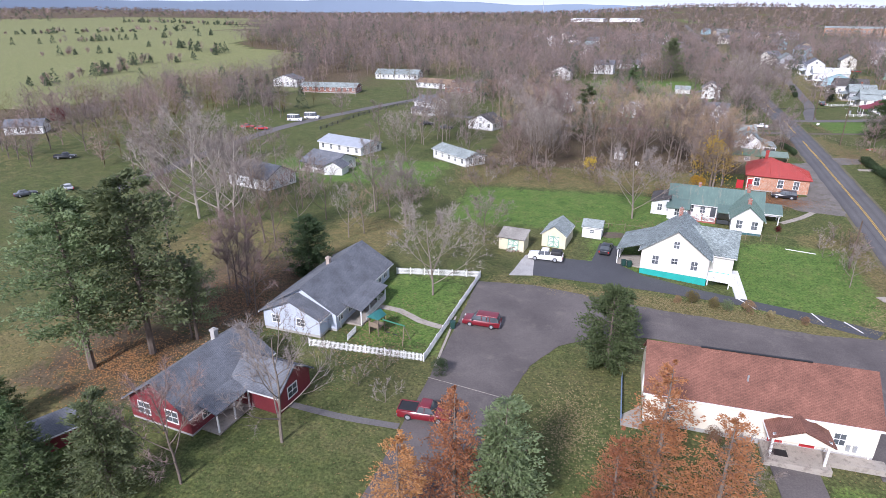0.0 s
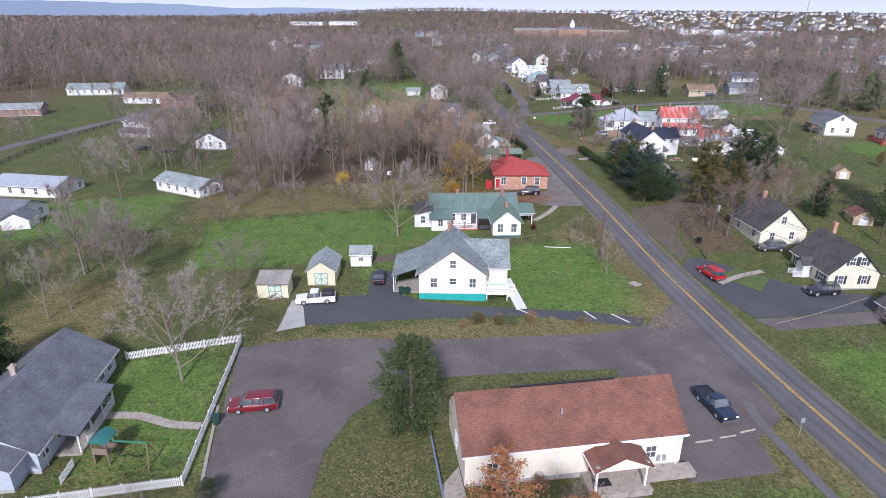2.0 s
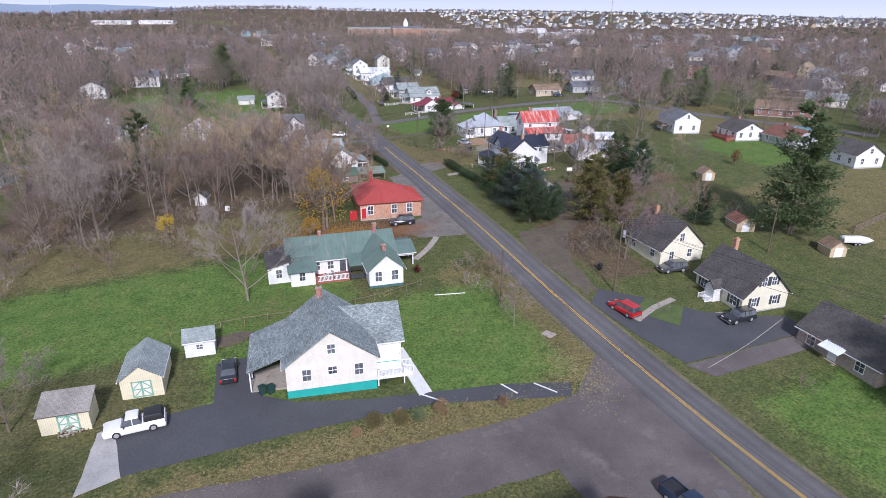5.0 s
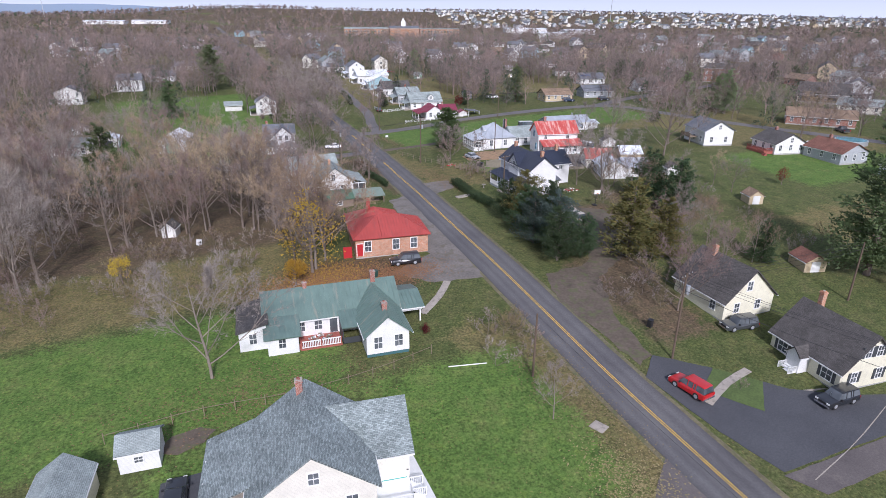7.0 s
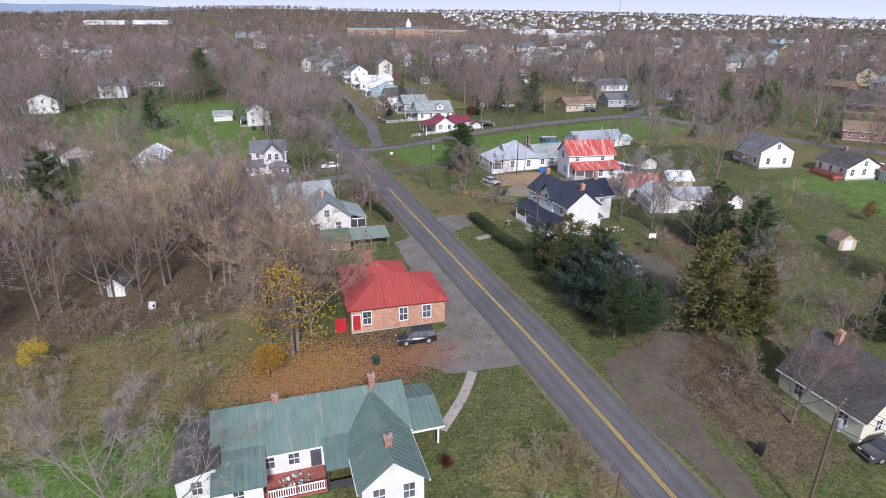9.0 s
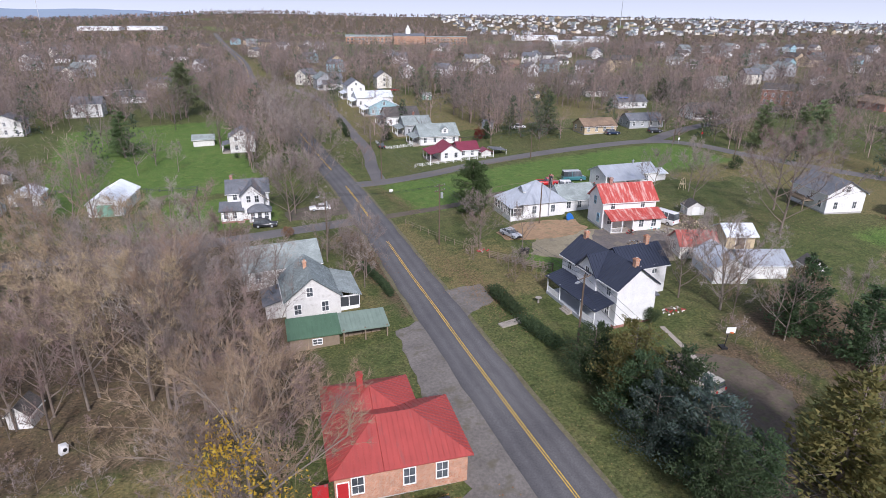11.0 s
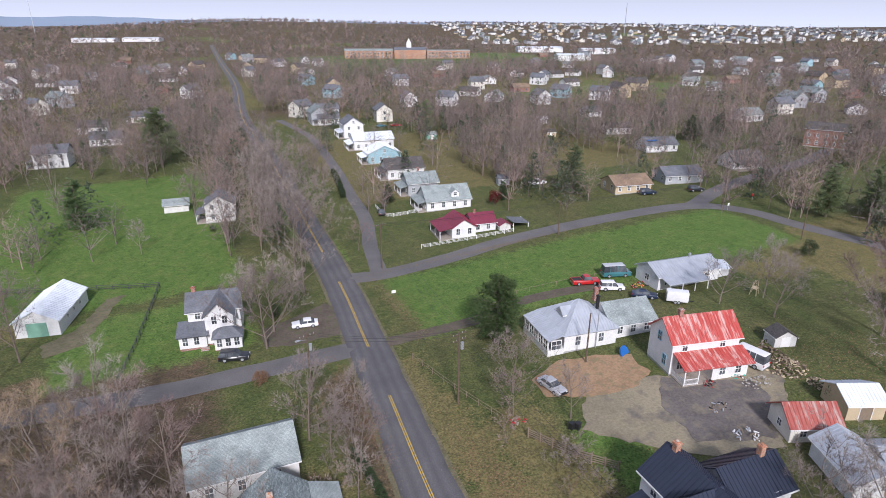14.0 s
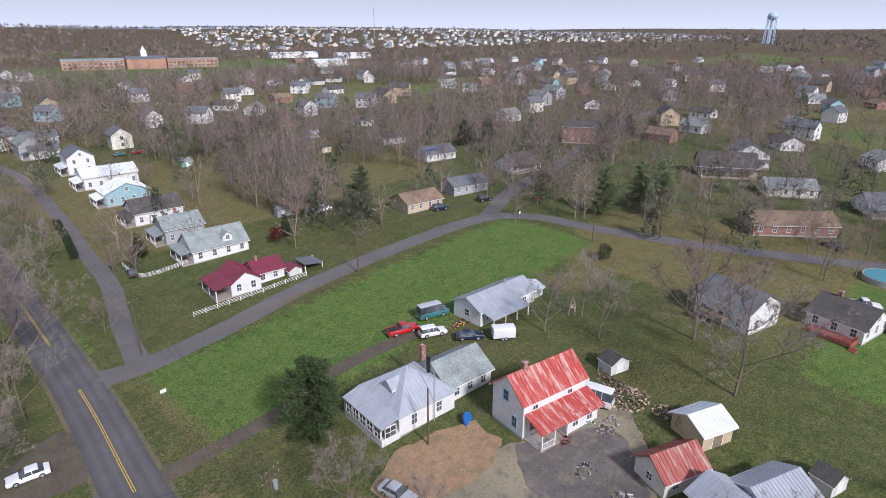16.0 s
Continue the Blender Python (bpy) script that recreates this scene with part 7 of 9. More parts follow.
rh_ = random.Random(21)
SPOTS = []
while len(SPOTS) < 165:
    b_, d_ = rh_.uniform(-0.25, 1.5), 230 + 620 * rh_.random() ** 1.1
    x, y = 10 + d_ * math.sin(b_), 90 + d_ * math.cos(b_)
    if abs(x - 0.062 * y) < 16 or (x < 240 and y < 350) or (150 < x < 460 and 640 < y < 950) or any((x - q[0]) ** 2 + (y - q[1]) ** 2 < 484 for q in SPOTS):
        continue
    SPOTS.append((x, y, rh_.choice((-8, 82, -50, 35)) + rh_.uniform(-5, 5)))
# houses stand in small clearings, open to the south west
CLEAR = set()
for x, y, rot in SPOTS:
    for i in range(-2, 3):
        for j in range(-2, 2):
            CLEAR.add((int(x // 8) + i, int(y // 8) + j))


# thickets and field hedgerows of the western farmland: x0, y0, x1, y1, trees
THICKETS = ((-285, 122, -206, 178, 90), (-192, 82, -148, 106, 26), (-262, 176, -225, 245, 40), (-245, 80, -208, 104, 12))
HEDGEROWS = (((-350, 205), (-352, 282), 26), ((-374, 290), (-338, 328), 18), ((-425, 400), (-322, 362), 22), ((-780, 560), (-560, 640), 40), ((-470, 330), (-430, 350), 10), ((-620, 420), (-430, 500), 26), ((-900, 900), (-500, 760), 50))


def far_woods():
    """Bare crowns and evergreens by the thousand: rising limbs and twigs that lean out from the fork."""
    r = random.Random(11)
    spots = []
    for x0, y0, x1, y1, n in THICKETS:
        spots += [(r.uniform(x0, x1), r.uniform(y0, y1), r.choice((0, 0, 2, 2, 3)), r.uniform(9, 17)) for i in range(n)]
    for a, b, n in HEDGEROWS:
        for i in range(n):
            f = r.random()
            spots.append((a[0] + (b[0] - a[0]) * f + r.gauss(0, 4), a[1] + (b[1] - a[1]) * f + r.gauss(0, 4), r.choice((0, 1, 1, 2)), r.uniform(4, 9)))
    tries = 0
    while len(spots) < 13600 and tries < 120000:
        tries += 1
        b = r.uniform(-1.2, 1.75)
        d = 130 + 520 * r.random() if tries % 2 else 480 + 2300 * r.random() ** 1.3
        x, y = 10 + d * math.sin(b), 90 + d * math.cos(b)
        if (-112 < x < 62 and y < 196) or abs(x - 0.062 * y - 1) < 8 or y < 20:
            continue
        n = woods_here(x, y)
        if n < (-0.26 if d < 900 else -0.3) or (d < 900 and any(a < x < c and e < y < f for a, e, c, f in OPEN) and r.random() < (0.93 if x < 125 else 0.72)):
            continue
        if 140 < x < 470 and 620 < y < 880 and r.random() < 0.6:
            continue
        if 620 < x < 1700 and 700 < y < 1900 and r.random() < 0.55:
            continue
        if d < 420 and x > 60 and r.random() < 0.15:
            continue
        if (int(x // 8), int(y // 8)) in CLEAR and r.random() < 0.75:
            continue
        if x > 560 and y > 840 and y > 1300 - 0.45 * x and r.random() < 0.8:
            continue
        q = r.random()
        spots.append((x, y, 1 if q < 0.08 else (2 if q < 0.3 else (3 if q < 0.34 else 0)), r.uniform(11, 19) if q >= 0.08 else r.uniform(8, 15)))
    for i in range(2800):
        if i < 700:
            x, y = r.uniform(560, 2100), r.uniform(850, 2200)
            if y < 1180 - 0.4 * (x - 600) - 60:
                continue
        else:
            b, d = r.uniform(-1.15, 1.5), r.uniform(1500, 3600)
            x, y = d * math.sin(b), d * math.cos(b)
            if x + 52 < -0.56 * (y + 48) and (d < 2600 or r.random() < 0.6):
                continue
        spots.append((x, y, 1 if r.random() < 0.05 else 0, r.uniform(8, 13)))
    g = np.random.default_rng(5)
    heaps = ([], [], [], [])
    # by distance: twigs, half width and length of a twig, limbs
    for near, far, m, w, ln, limbs in ((0, 330, 165, 0.06, 1.75, 8), (330, 800, 74, 0.14, 2.0, 4), (800, 1700, 17, 0.6, 4.0, 0), (1700, 9000, 9, 1.5, 5.5, 0)):
        for kind in range(4):
            sel = [q for q in spots if q[2] == kind and near <= math.hypot(q[0] - 10, q[1] - 60) < far]
            if not sel:
                continue
            base = np.array([(x, y, ground(x, y)) for x, y, k, h in sel])[:, None, :]
            hgt = np.array([q[3] for q in sel])[:, None, None]
            n = len(sel)

            def unit(k):
                v = g.normal(size=(n, k, 3))
                return v / np.linalg.norm(v, axis=2, keepdims=True)

            def blades(p, d, half):
                side = np.cross(d, unit(d.shape[1]))
                side *= half / np.maximum(np.linalg.norm(side, axis=2, keepdims=True), 1e-6)
                heaps[kind].append(np.stack((p - side, p + side, p + d), axis=2).reshape(-1, 3))

            o = unit(m)
            if kind == 1:
                f = g.random((n, m, 1)) ** 1.3
                p = base + o * np.array((1, 1, 0)) * (1.05 - f) * hgt * 0.3 + np.array((0, 0, 1)) * hgt * (0.04 + 0.88 * f)
                d = unit(m) + np.array((0, 0, 0.4)) + o * np.array((1, 1, 0))
                blades(p, d / np.linalg.norm(d, axis=2, keepdims=True) * ln * 0.62, w * 1.9 + 0.12)
                continue
            full = g.uniform(0.28, 0.44, (n, 1, 1))
            reach = g.random((n, m, 1)) ** 0.45
            p = base + o * hgt * reach * np.concatenate((full, full, full * 0 + 0.4), axis=2) + np.array((0, 0, 1)) * hgt * 0.56
            d = o * 0.6 + np.array((0, 0, 0.28)) + unit(m) * 0.75
            blades(p - d * ln * 0.5, d * ln * g.uniform(0.5, 1.1, (n, m, 1)), w)
            if limbs:
                o = unit(limbs)
                o[:, :, 2] = np.abs(o[:, :, 2]) + 0.55
                blades(base + np.array((0, 0, 0.2)) * hgt, o / np.linalg.norm(o, axis=2, keepdims=True) * hgt * 0.55, w * 0.8 + 0.03)
                blades(base, np.array((0, 0, 0.8)) * hgt + unit(2) * 0.8, 0.11)
    for k, (nm, m, lab) in enumerate((("bare_woods", TWIG, "far grey brown bare woods"), ("evergreen_woods", EVERGREEN_FAR, "far dark evergreens scattered in the woods"), ("reddish_woods", TWIG_RED, "far reddish bare woods"), ("olive_woods", LEAF_OLIVE, "far trees with the last olive leaves"))):
        co = np.concatenate(heaps[k]).astype(np.float32)
        n = len(co)
        me = bpy.data.meshes.new(nm)
        me.vertices.add(n)
        me.vertices.foreach_set("co", co.ravel())
        me.loops.add(n)
        me.loops.foreach_set("vertex_index", np.arange(n, dtype=np.int32))
        me.polygons.add(n // 3)
        me.polygons.foreach_set("loop_start", np.arange(0, n, 3, dtype=np.int32))
        me.update(calc_edges=True)
        me.materials.append(m)
        tagged(new(nm, me), lab, "woods", kind="stuff")


far_woods()


# ---- vehicles ----
def wheel_parts(car, L, W, r=0.34, wb=0.29):
    key = ("wheel", r)
    if key not in _cache:
        bm = bmesh.new()
        tube(bm, (0, -0.11, 0), (0, 0.11, 0), r, r, 16)
        a = mesh_of("tyre", bm)
        a.materials.append(RUBBER)
        bm = bmesh.new()
        tube(bm, (0, -0.12, 0), (0, 0.12, 0), r * 0.62, r * 0.62, 10)
        b = mesh_of("rim", bm)
        b.materials.append(GALV)
        _cache[key] = (a, b)
    a, b = _cache[key]
    for x in (-L * wb, L * wb):
        for y in (-W / 2 + 0.1, W / 2 - 0.1):
            w = part("wheel", a, None, car, m=pose(x, y, r))
            part("rim", b, None, w)


def shell(profile, W, inset=0.0, soft=0.07):
    """A car panel: a side outline drawn across the width, with rounded edges; upper corners lean inwards."""
    bm = bmesh.new()
    prism(bm, profile, -W / 2, W / 2)
    zs = [z for _, z in profile]
    z0, z1 = min(zs), max(zs)
    for v in bm.verts:
        v.co.y *= 1 - inset * (v.co.z - z0) / (z1 - z0)
    bmesh.ops.bevel(bm, geom=bm.edges[:], offset=soft, segments=2, affect="EDGES", profile=0.6)
    bmesh.ops.recalc_face_normals(bm, faces=bm.faces)
    for f in bm.faces:
        f.smooth = True
    return bm


# kind: length, width, height, hood end, windscreen top, rear window top, rear end of cabin, belt height
CARS = {
    "sedan": (4.7, 1.82, 1.45, 0.20, 0.05, -0.24, -0.38, 0.92),
    "suv": (4.8, 1.9, 1.78, 0.22, 0.10, -0.44, -0.485, 1.02),
    "minivan": (5.1, 2.0, 1.75, 0.27, 0.13, -0.43, -0.485, 1.0),
    "pickup": (5.7, 2.0, 1.85, 0.21, 0.12, -0.08, -0.13, 1.08),
    "camper_van": (5.9, 2.1, 2.6, 0.34, 0.26, -0.47, -0.49, 1.25),
}


def car(kind, x, y, head, material, label, name=None, cap=None, roof=None):
    """Body, glasshouse, roof, bumpers, lamps, plates of glass and four wheels; it faces along head, in degrees from +x."""
    L, W, H, hood, wt, rt, rb, belt = CARS[kind]
    c = thing(name or kind, pose(x, y, ground(x, y) + 0.06, 0, 0, head), label, "car" if kind != "pickup" else "pickup truck")
    lo = 0.28
    body = [(-L / 2, lo + 0.1), (-L / 2 + 0.1, lo), (L / 2 - 0.12, lo), (L / 2, lo + 0.15), (L / 2 - 0.02, belt - 0.22), (L / 2 - 0.25, belt - 0.12), (hood * L, belt), (rb * L, belt + 0.02), (-L / 2 + 0.03, belt - (0.0 if kind != "sedan" else 0.04))]
    part("body", shell(body, W, 0.06), material, c)
    glass = [(hood * L + 0.05, belt - 0.05), (wt * L, H - 0.06), (rt * L, H - 0.06), (rb * L, belt - 0.05)]
    part("window", shell(glass[::-1], W - 0.14, 0.2, 0.03), GLASS, c)
    part("roof", shell([(wt * L + 0.06, H - 0.1), (wt * L - 0.1, H), (rt * L + 0.06, H), (rt * L - 0.04, H - 0.1)][::-1], W - 0.4, 0.05, 0.03), roof or material, c)
    mid = (wt + rt) / 2 * L
    for px in ([mid] if kind in ("sedan", "pickup") else [mid, rt * L * 0.55, wt * L * 0.1 + mid * 0.2]):
        for s in (-1, 1):
            bm = bmesh.new()
            tube(bm, (px, s * (W / 2 - 0.08), belt - 0.02), (px, s * (W / 2 - 0.22), H - 0.05), 0.05, 0.05, 4)
            part("pillar", bm, material, c)
    for s in (-1, 1):
        part("headlight", boxes((L / 2 - 0.16, s * W * 0.36 - 0.18, belt - 0.36, L / 2 + 0.012, s * W * 0.36 + 0.18, belt - 0.2)), LAMP_CLEAR, c)
        part("taillight", boxes((-L / 2 - 0.02, s * W * 0.42 - 0.1, belt - 0.4, -L / 2 + 0.12, s * W * 0.42 + 0.1, belt - 0.08)), LAMP_RED, c)
        part("mirror", boxes((hood * L - 0.35, s * (W / 2 + 0.09) - 0.09, belt, hood * L - 0.2, s * (W / 2 + 0.09) + 0.09, belt + 0.16)), BLACK, c)
    part("front_bumper", boxes((L / 2 - 0.1, -W / 2 + 0.05, lo + 0.05, L / 2 + 0.06, W / 2 - 0.05, lo + 0.25)), BLACK if kind == "sedan" else CHROME, c)
    part("rear_bumper", boxes((-L / 2 - 0.06, -W / 2 + 0.05, lo + 0.05, -L / 2 + 0.1, W / 2 - 0.05, lo + 0.25)), BLACK if kind == "sedan" else CHROME, c)
    part("grille", boxes((L / 2 - 0.1, -0.45, lo + 0.28, L / 2 + 0.02, 0.45, belt - 0.22)), BLACK, c)
    if kind == "pickup":
        part("bed_floor", boxes((-L / 2 + 0.1, -W / 2 + 0.16, belt - 0.02, rb * L - 0.12, W / 2 - 0.16, belt + 0.03)), BLACK, c)
        for s in (-1, 1):
            part("bed_rail", boxes((-L / 2 + 0.05, s * (W / 2 - 0.13) - 0.05, belt - 0.05, rb * L - 0.1, s * (W / 2 - 0.13) + 0.05, belt + 0.1)), material, c)
        part("tailgate", boxes((-L / 2, -W / 2 + 0.15, belt - 0.1, -L / 2 + 0.08, W / 2 - 0.15, belt + 0.1)), material, c)
        if cap:
            part("bed_cap", shell([(-L / 2 + 0.06, belt), (rb * L - 0.12, belt), (rb * L - 0.2, H - 0.05), (-L / 2 + 0.3, H - 0.05)], W - 0.16, 0.12, 0.05), cap, c)
    wheel_parts(c, L, W, 0.34 if kind in ("sedan", "minivan") else 0.39)
    return c


P_RED, P_DRED, P_WHITE, P_BLACK = paint("deep_red_paint", (0.17, 0.010, 0.018)), paint("bright_red_paint", (0.45, 0.015, 0.015)), paint("white_car_paint", (0.78, 0.78, 0.78)), paint("black_car_paint", (0.018, 0.02, 0.024))
P_NAVY, P_SILVER, P_GREY, P_TEAL, P_CHAMP = paint("navy_blue_paint", (0.012, 0.024, 0.055)), paint("silver_paint", (0.48, 0.49, 0.5)), paint("dark_grey_paint", (0.05, 0.055, 0.06)), paint("blue_green_paint", (0.05, 0.17, 0.19)), paint("pale_gold_paint", (0.42, 0.39, 0.33))
car("minivan", -65.1, 21.0, 178, P_RED, "dark red minivan parked by the white fence")
car("pickup", -59.0, 44.2, 178, P_WHITE, "white pickup with a black bed cap on the driveway", cap=BLACK)
car("sedan", -49.3, 50.2, 82, P_BLACK, "dark sedan parked beside the cream house")
car("pickup", -14.3, 14.4, -88, P_NAVY, "navy blue pickup with open black bed")
car("suv", 4.1, 44.1, 95, P_DRED, "bright red car on the dark driveway")
car("suv", -13.4, 86.3, 170, P_BLACK, "black car in front of the brick house")
car("suv", 20.0, 50.9, 168, P_GREY, "dark grey car beside the cape house")
car("suv", 17.7, 35.9, 175, P_BLACK, "black car on the shared driveway")
car("suv", 22.4, 90.1, 97, P_CHAMP, "pale gold car on the dirt drive")
car("sedan", 0.9, 178.3, 170, P_WHITE, "white sedan parked under the roadside tree")
car("suv", -12.1, 172.6, -17, P_BLACK, "dark blue black car on the grass verge")
car("sedan", 27.8, 140.3, -82, P_SILVER, "silver sedan at the edge of the clay bank")
car("pickup", 54.6, 167.0, -18, P_DRED, "red pickup loaded with bags by the workshop")
car("camper_van", 62.2, 167.0, -18, P_TEAL, "blue green high roof van by the workshop", name="van", roof=P_SILVER)
car("suv", 57.2, 162.3, -25, P_WHITE, "white car behind the silver roofed house")
car("sedan", 60.2, 156.6, -40, P_NAVY, "blue sedan behind the silver roofed house")
car("camper_van", 57.6, 132.2, 100, P_WHITE, "small white box truck beside the red roofed house", name="truck")
car("pickup", 117.4, 109.3, -66, P_WHITE, "white pickup on the far lane")
car("pickup", 149.5, 119.7, 60, P_GREY, "grey pickup on the far driveway")
car("pickup", -67.1, 0.8, 2, P_RED, "dark red pickup with a black bed on the lot")
for (x, y), head, m, lab, kd in (((-177.7, 63.3), 150, P_SILVER, "silver car in a far yard", "sedan"), ((-183.2, 56.6), 60, P_GREY, "dark car in a far yard", "sedan"), ((-204.8, 89.1), 30, P_BLACK, "black pickup by a far house", "pickup"), ((-167.5, 160.4), 10, P_WHITE, "white van at a far yard", "camper_van"), ((-163.3, 166.2), 10, P_WHITE, "white van at a far yard", "camper_van"),
                            ((-177.9, 143.7), 20, P_DRED, "red car at a far yard", "sedan"), ((-171.1, 141.9), 20, P_DRED, "red car at a far yard", "sedan"), ((109.8, 208.6), -15, P_NAVY, "dark blue car by the tan house", "suv"), ((124.8, 204.5), -15, P_BLACK, "black car by the grey house", "suv"), ((87.6, 233.3), 0, P_WHITE, "white pickup among the trees", "pickup"),
                            ((34.6, 231.3), 80, P_GREY, "dark car on the village lane", "sedan"), ((84.2, 348.3), 0, P_DRED, "red car behind the lane houses", "sedan"), ((77.5, 350.1), 0, P_TEAL, "green car behind the lane houses", "sedan"), ((-105.5, 155.4), 20, P_GREY, "grey car before a far house", "sedan"), ((-114.4, 161.7), 20, P_BLACK, "black car before a far house", "sedan"), ((-108.7, 241.3), 20, P_BLACK, "dark car before a far house", "sedan")):
    car(kd, x, y, head, m, lab)

# trailer and a boat under the awning
t = thing("trailer", pose(63.8, 152.2, ground(63.8, 152.2), 0, 0, -40), "white box trailer on two wheels", "trailer")
part("body", shell([(-1.9, 0.5), (1.9, 0.5), (1.9, 2.3), (-1.9, 2.3)], 1.9, 0.02, 0.06), P_WHITE, t)
part("tow_bar", boxes((1.9, -0.05, 0.45, 3.0, 0.05, 0.55)), BLACK, t)
wheel_parts(t, 1.0, 1.9, 0.34)


# ---- poles and wires ----
def utility_pole(x, y, high, label, arms=1, lamp=False, transformer=False, lean=0.0, turn=15):
    p = thing("utility_pole", pose(x, y, ground(x, y), lean, 0, turn), label, "utility pole")
    bm = bmesh.new()
    tube(bm, (0, 0, -0.4), (0, 0, high), 0.15, 0.1, 8)
    part("pole", bm, POLE_WOOD, p)
    for i in range(arms):
        z = high - 0.4 - i * 0.9
        part("crossarm", boxes((-1.2, -0.14, z, 1.2, -0.04, z + 0.12)), POLE_WOOD, p)
        for s in (-1.1, -0.5, 0.5, 1.1):
            bm = bmesh.new()
            tube(bm, (s, -0.09, z + 0.12), (s, -0.09, z + 0.3), 0.045, 0.03, 6)
            part("insulator", bm, GALV, p)
    if transformer:
        bm = bmesh.new()
        tube(bm, (0.3, -0.3, high - 2.6), (0.3, -0.3, high - 1.6), 0.24, 0.24, 10)
        part("transformer", bm, GALV, p)
    if lamp:
        bm = bmesh.new()
        tube(bm, (0, 0, high - 1.0), (-1.3, -0.2, high - 0.5), 0.035, 0.03, 5)
        part("lamp_arm", bm, GALV, p)
        part("lamp_head", boxes((-1.9, -0.34, high - 0.6, -1.25, -0.06, high - 0.45)), GALV, p)
    return Vector((x, y, ground(x, y) + high - 0.2))


def wire(a, b, sag=0.9, r=0.022, n=14):
    """A hanging wire, in one piece."""
    bm = bmesh.new()
    d = (b - a).normalized()
    u = d.orthogonal().normalized()
    v = d.cross(u)
    prev = None
    for i in range(n + 1):
        t = i / n
        p = a.lerp(b, t) - Vector((0, 0, sag * 4 * t * (1 - t)))
        ring = [bm.verts.new(p + (u * math.cos(k * 2.094) + v * math.sin(k * 2.094)) * r) for k in range(3)]
        if prev:
            for k in range(3):
                bm.faces.new((prev[k], prev[(k + 1) % 3], ring[(k + 1) % 3], ring[k]))
        prev = ring
    tagged(part("cable", bm, BLACK, None), "thin black overhead wire between poles", "cable", "overhead wires")


q1 = utility_pole(-11, 53.4, 8.2, "plain wooden utility pole by the lawn", arms=0)
q2 = utility_pole(6.8, 49.5, 11.5, "wooden utility pole with transformer", 1, False, True)
q3 = utility_pole(14.4, 143.6, 11.5, "wooden utility pole with crossarms", 2, False, True)
q4 = utility_pole(-3.0, 157.4, 9.5, "wooden utility pole with a transformer at the junction", 1, True, True)
q5 = utility_pole(22.2, 196.4, 10.5, "wooden utility pole at the corner", 1)
q6 = utility_pole(66.8, 193.2, 8.5, "dark utility pole beside the field", 0)
q7 = utility_pole(119, 190, 8.5, "wooden utility pole at the far junction", 1)
q8 = utility_pole(114.5, 163.5, 9.0, "pale wooden pole by the field lane", 0)
q9 = utility_pole(-11.5, -4.5, 8.5, "lamp pole beside the hall", 0, True)
q10 = utility_pole(14, 102, 10.5, "utility pole with a lamp behind the junipers", 1, True)
q11 = utility_pole(40.7, 49.3, 9.0, "wooden pole behind the cape house", 0)
q12 = utility_pole(24, 16, 10.5, "wooden utility pole past the stone house", 1)
utility_pole(36.4, 143.6, 8.5, "plain pole beside the silver roofed house", 0)
q14 = utility_pole(4, -40, 10.5, "wooden utility pole down the road", 1)
q15 = utility_pole(26.5, 263.1, 8.5, "wooden pole on the lane", 0)
for a, b in ((q2, q10), (q10, q3), (q3, q5), (q2, q12), (q4, q3), (q5, q6), (q6, q7), (q7, q8), (q5, q15), (q14, q12), (q11, q2)):
    for o in (-0.9, 0.0, 0.9):
        d = (b - a).normalized()
        s = Vector((-d.y, d.x, 0)) * o
        wire(a + s, b + s, 0.7 + 0.25 * (o > 0))
wire(q2 - Vector((0, 0, 2)), q12 - Vector((0, 0, 2)), 1.2, 0.03)
wire(q2 - Vector((0, 0, 2)), q10 - Vector((0, 0, 2)), 1.2, 0.03)
wire(q9, q1, 1.0)


# ---- fences ----
def picket_fence(line, label, gap=0.17, high=1.1, material=WHITE):
    f = thing("picket_fence", Matrix(), label, "fence")
    me = None
    for (x0, y0), (x1, y1) in zip(line, line[1:]):
        a, b = Vector((x0, y0)), Vector((x1, y1))
        L = (b - a).length
        ang = math.degrees(math.atan2(b.y - a.y, b.x - a.x))
        n = round(L / gap)
        if me is None:
            bm = bmesh.new()
            prism(bm, [(-0.045, 0.05), (0.045, 0.05), (0.045, high - 0.08), (0, high), (-0.045, high - 0.08)], -0.015, 0.015)
            me = mesh_of("picket", bm)
            me.materials.append(material)
            pm = mesh_of("post", boxes((-0.05, -0.05, -0.3, 0.05, 0.05, high + 0.06), (-0.065, -0.065, high + 0.06, 0.065, 0.065, high + 0.1)))
            pm.materials.append(material)
        for i in range(n):
            p = a.lerp(b, (i + 0.5) / n)
            part("picket", me, None, f, m=pose(p.x, p.y, ground(p.x, p.y) + 0.02, 0, 0, ang))
        k = max(1, round(L / 2.4))
        for i in range(k + 1):
            p = a.lerp(b, i / k)
            part("post", pm, None, f, m=pose(p.x, p.y, ground(p.x, p.y), 0, 0, ang))
            if i < k:
                q = a.lerp(b, (i + 1) / k)
                for z in (0.3, 0.85):
                    bm = bmesh.new()
                    tube(bm, (p.x, p.y, ground(p.x, p.y) + z), (q.x, q.y, ground(q.x, q.y) + z), 0.04, 0.04, 4)
                    part("rail", bm, material, f)


picket_fence(((-81.3, 32.6), (-68.2, 34.8), (-69.3, 22), (-70.2, 10.6), (-85.2, 10.0)), "white picket fence round the blue house's yard")


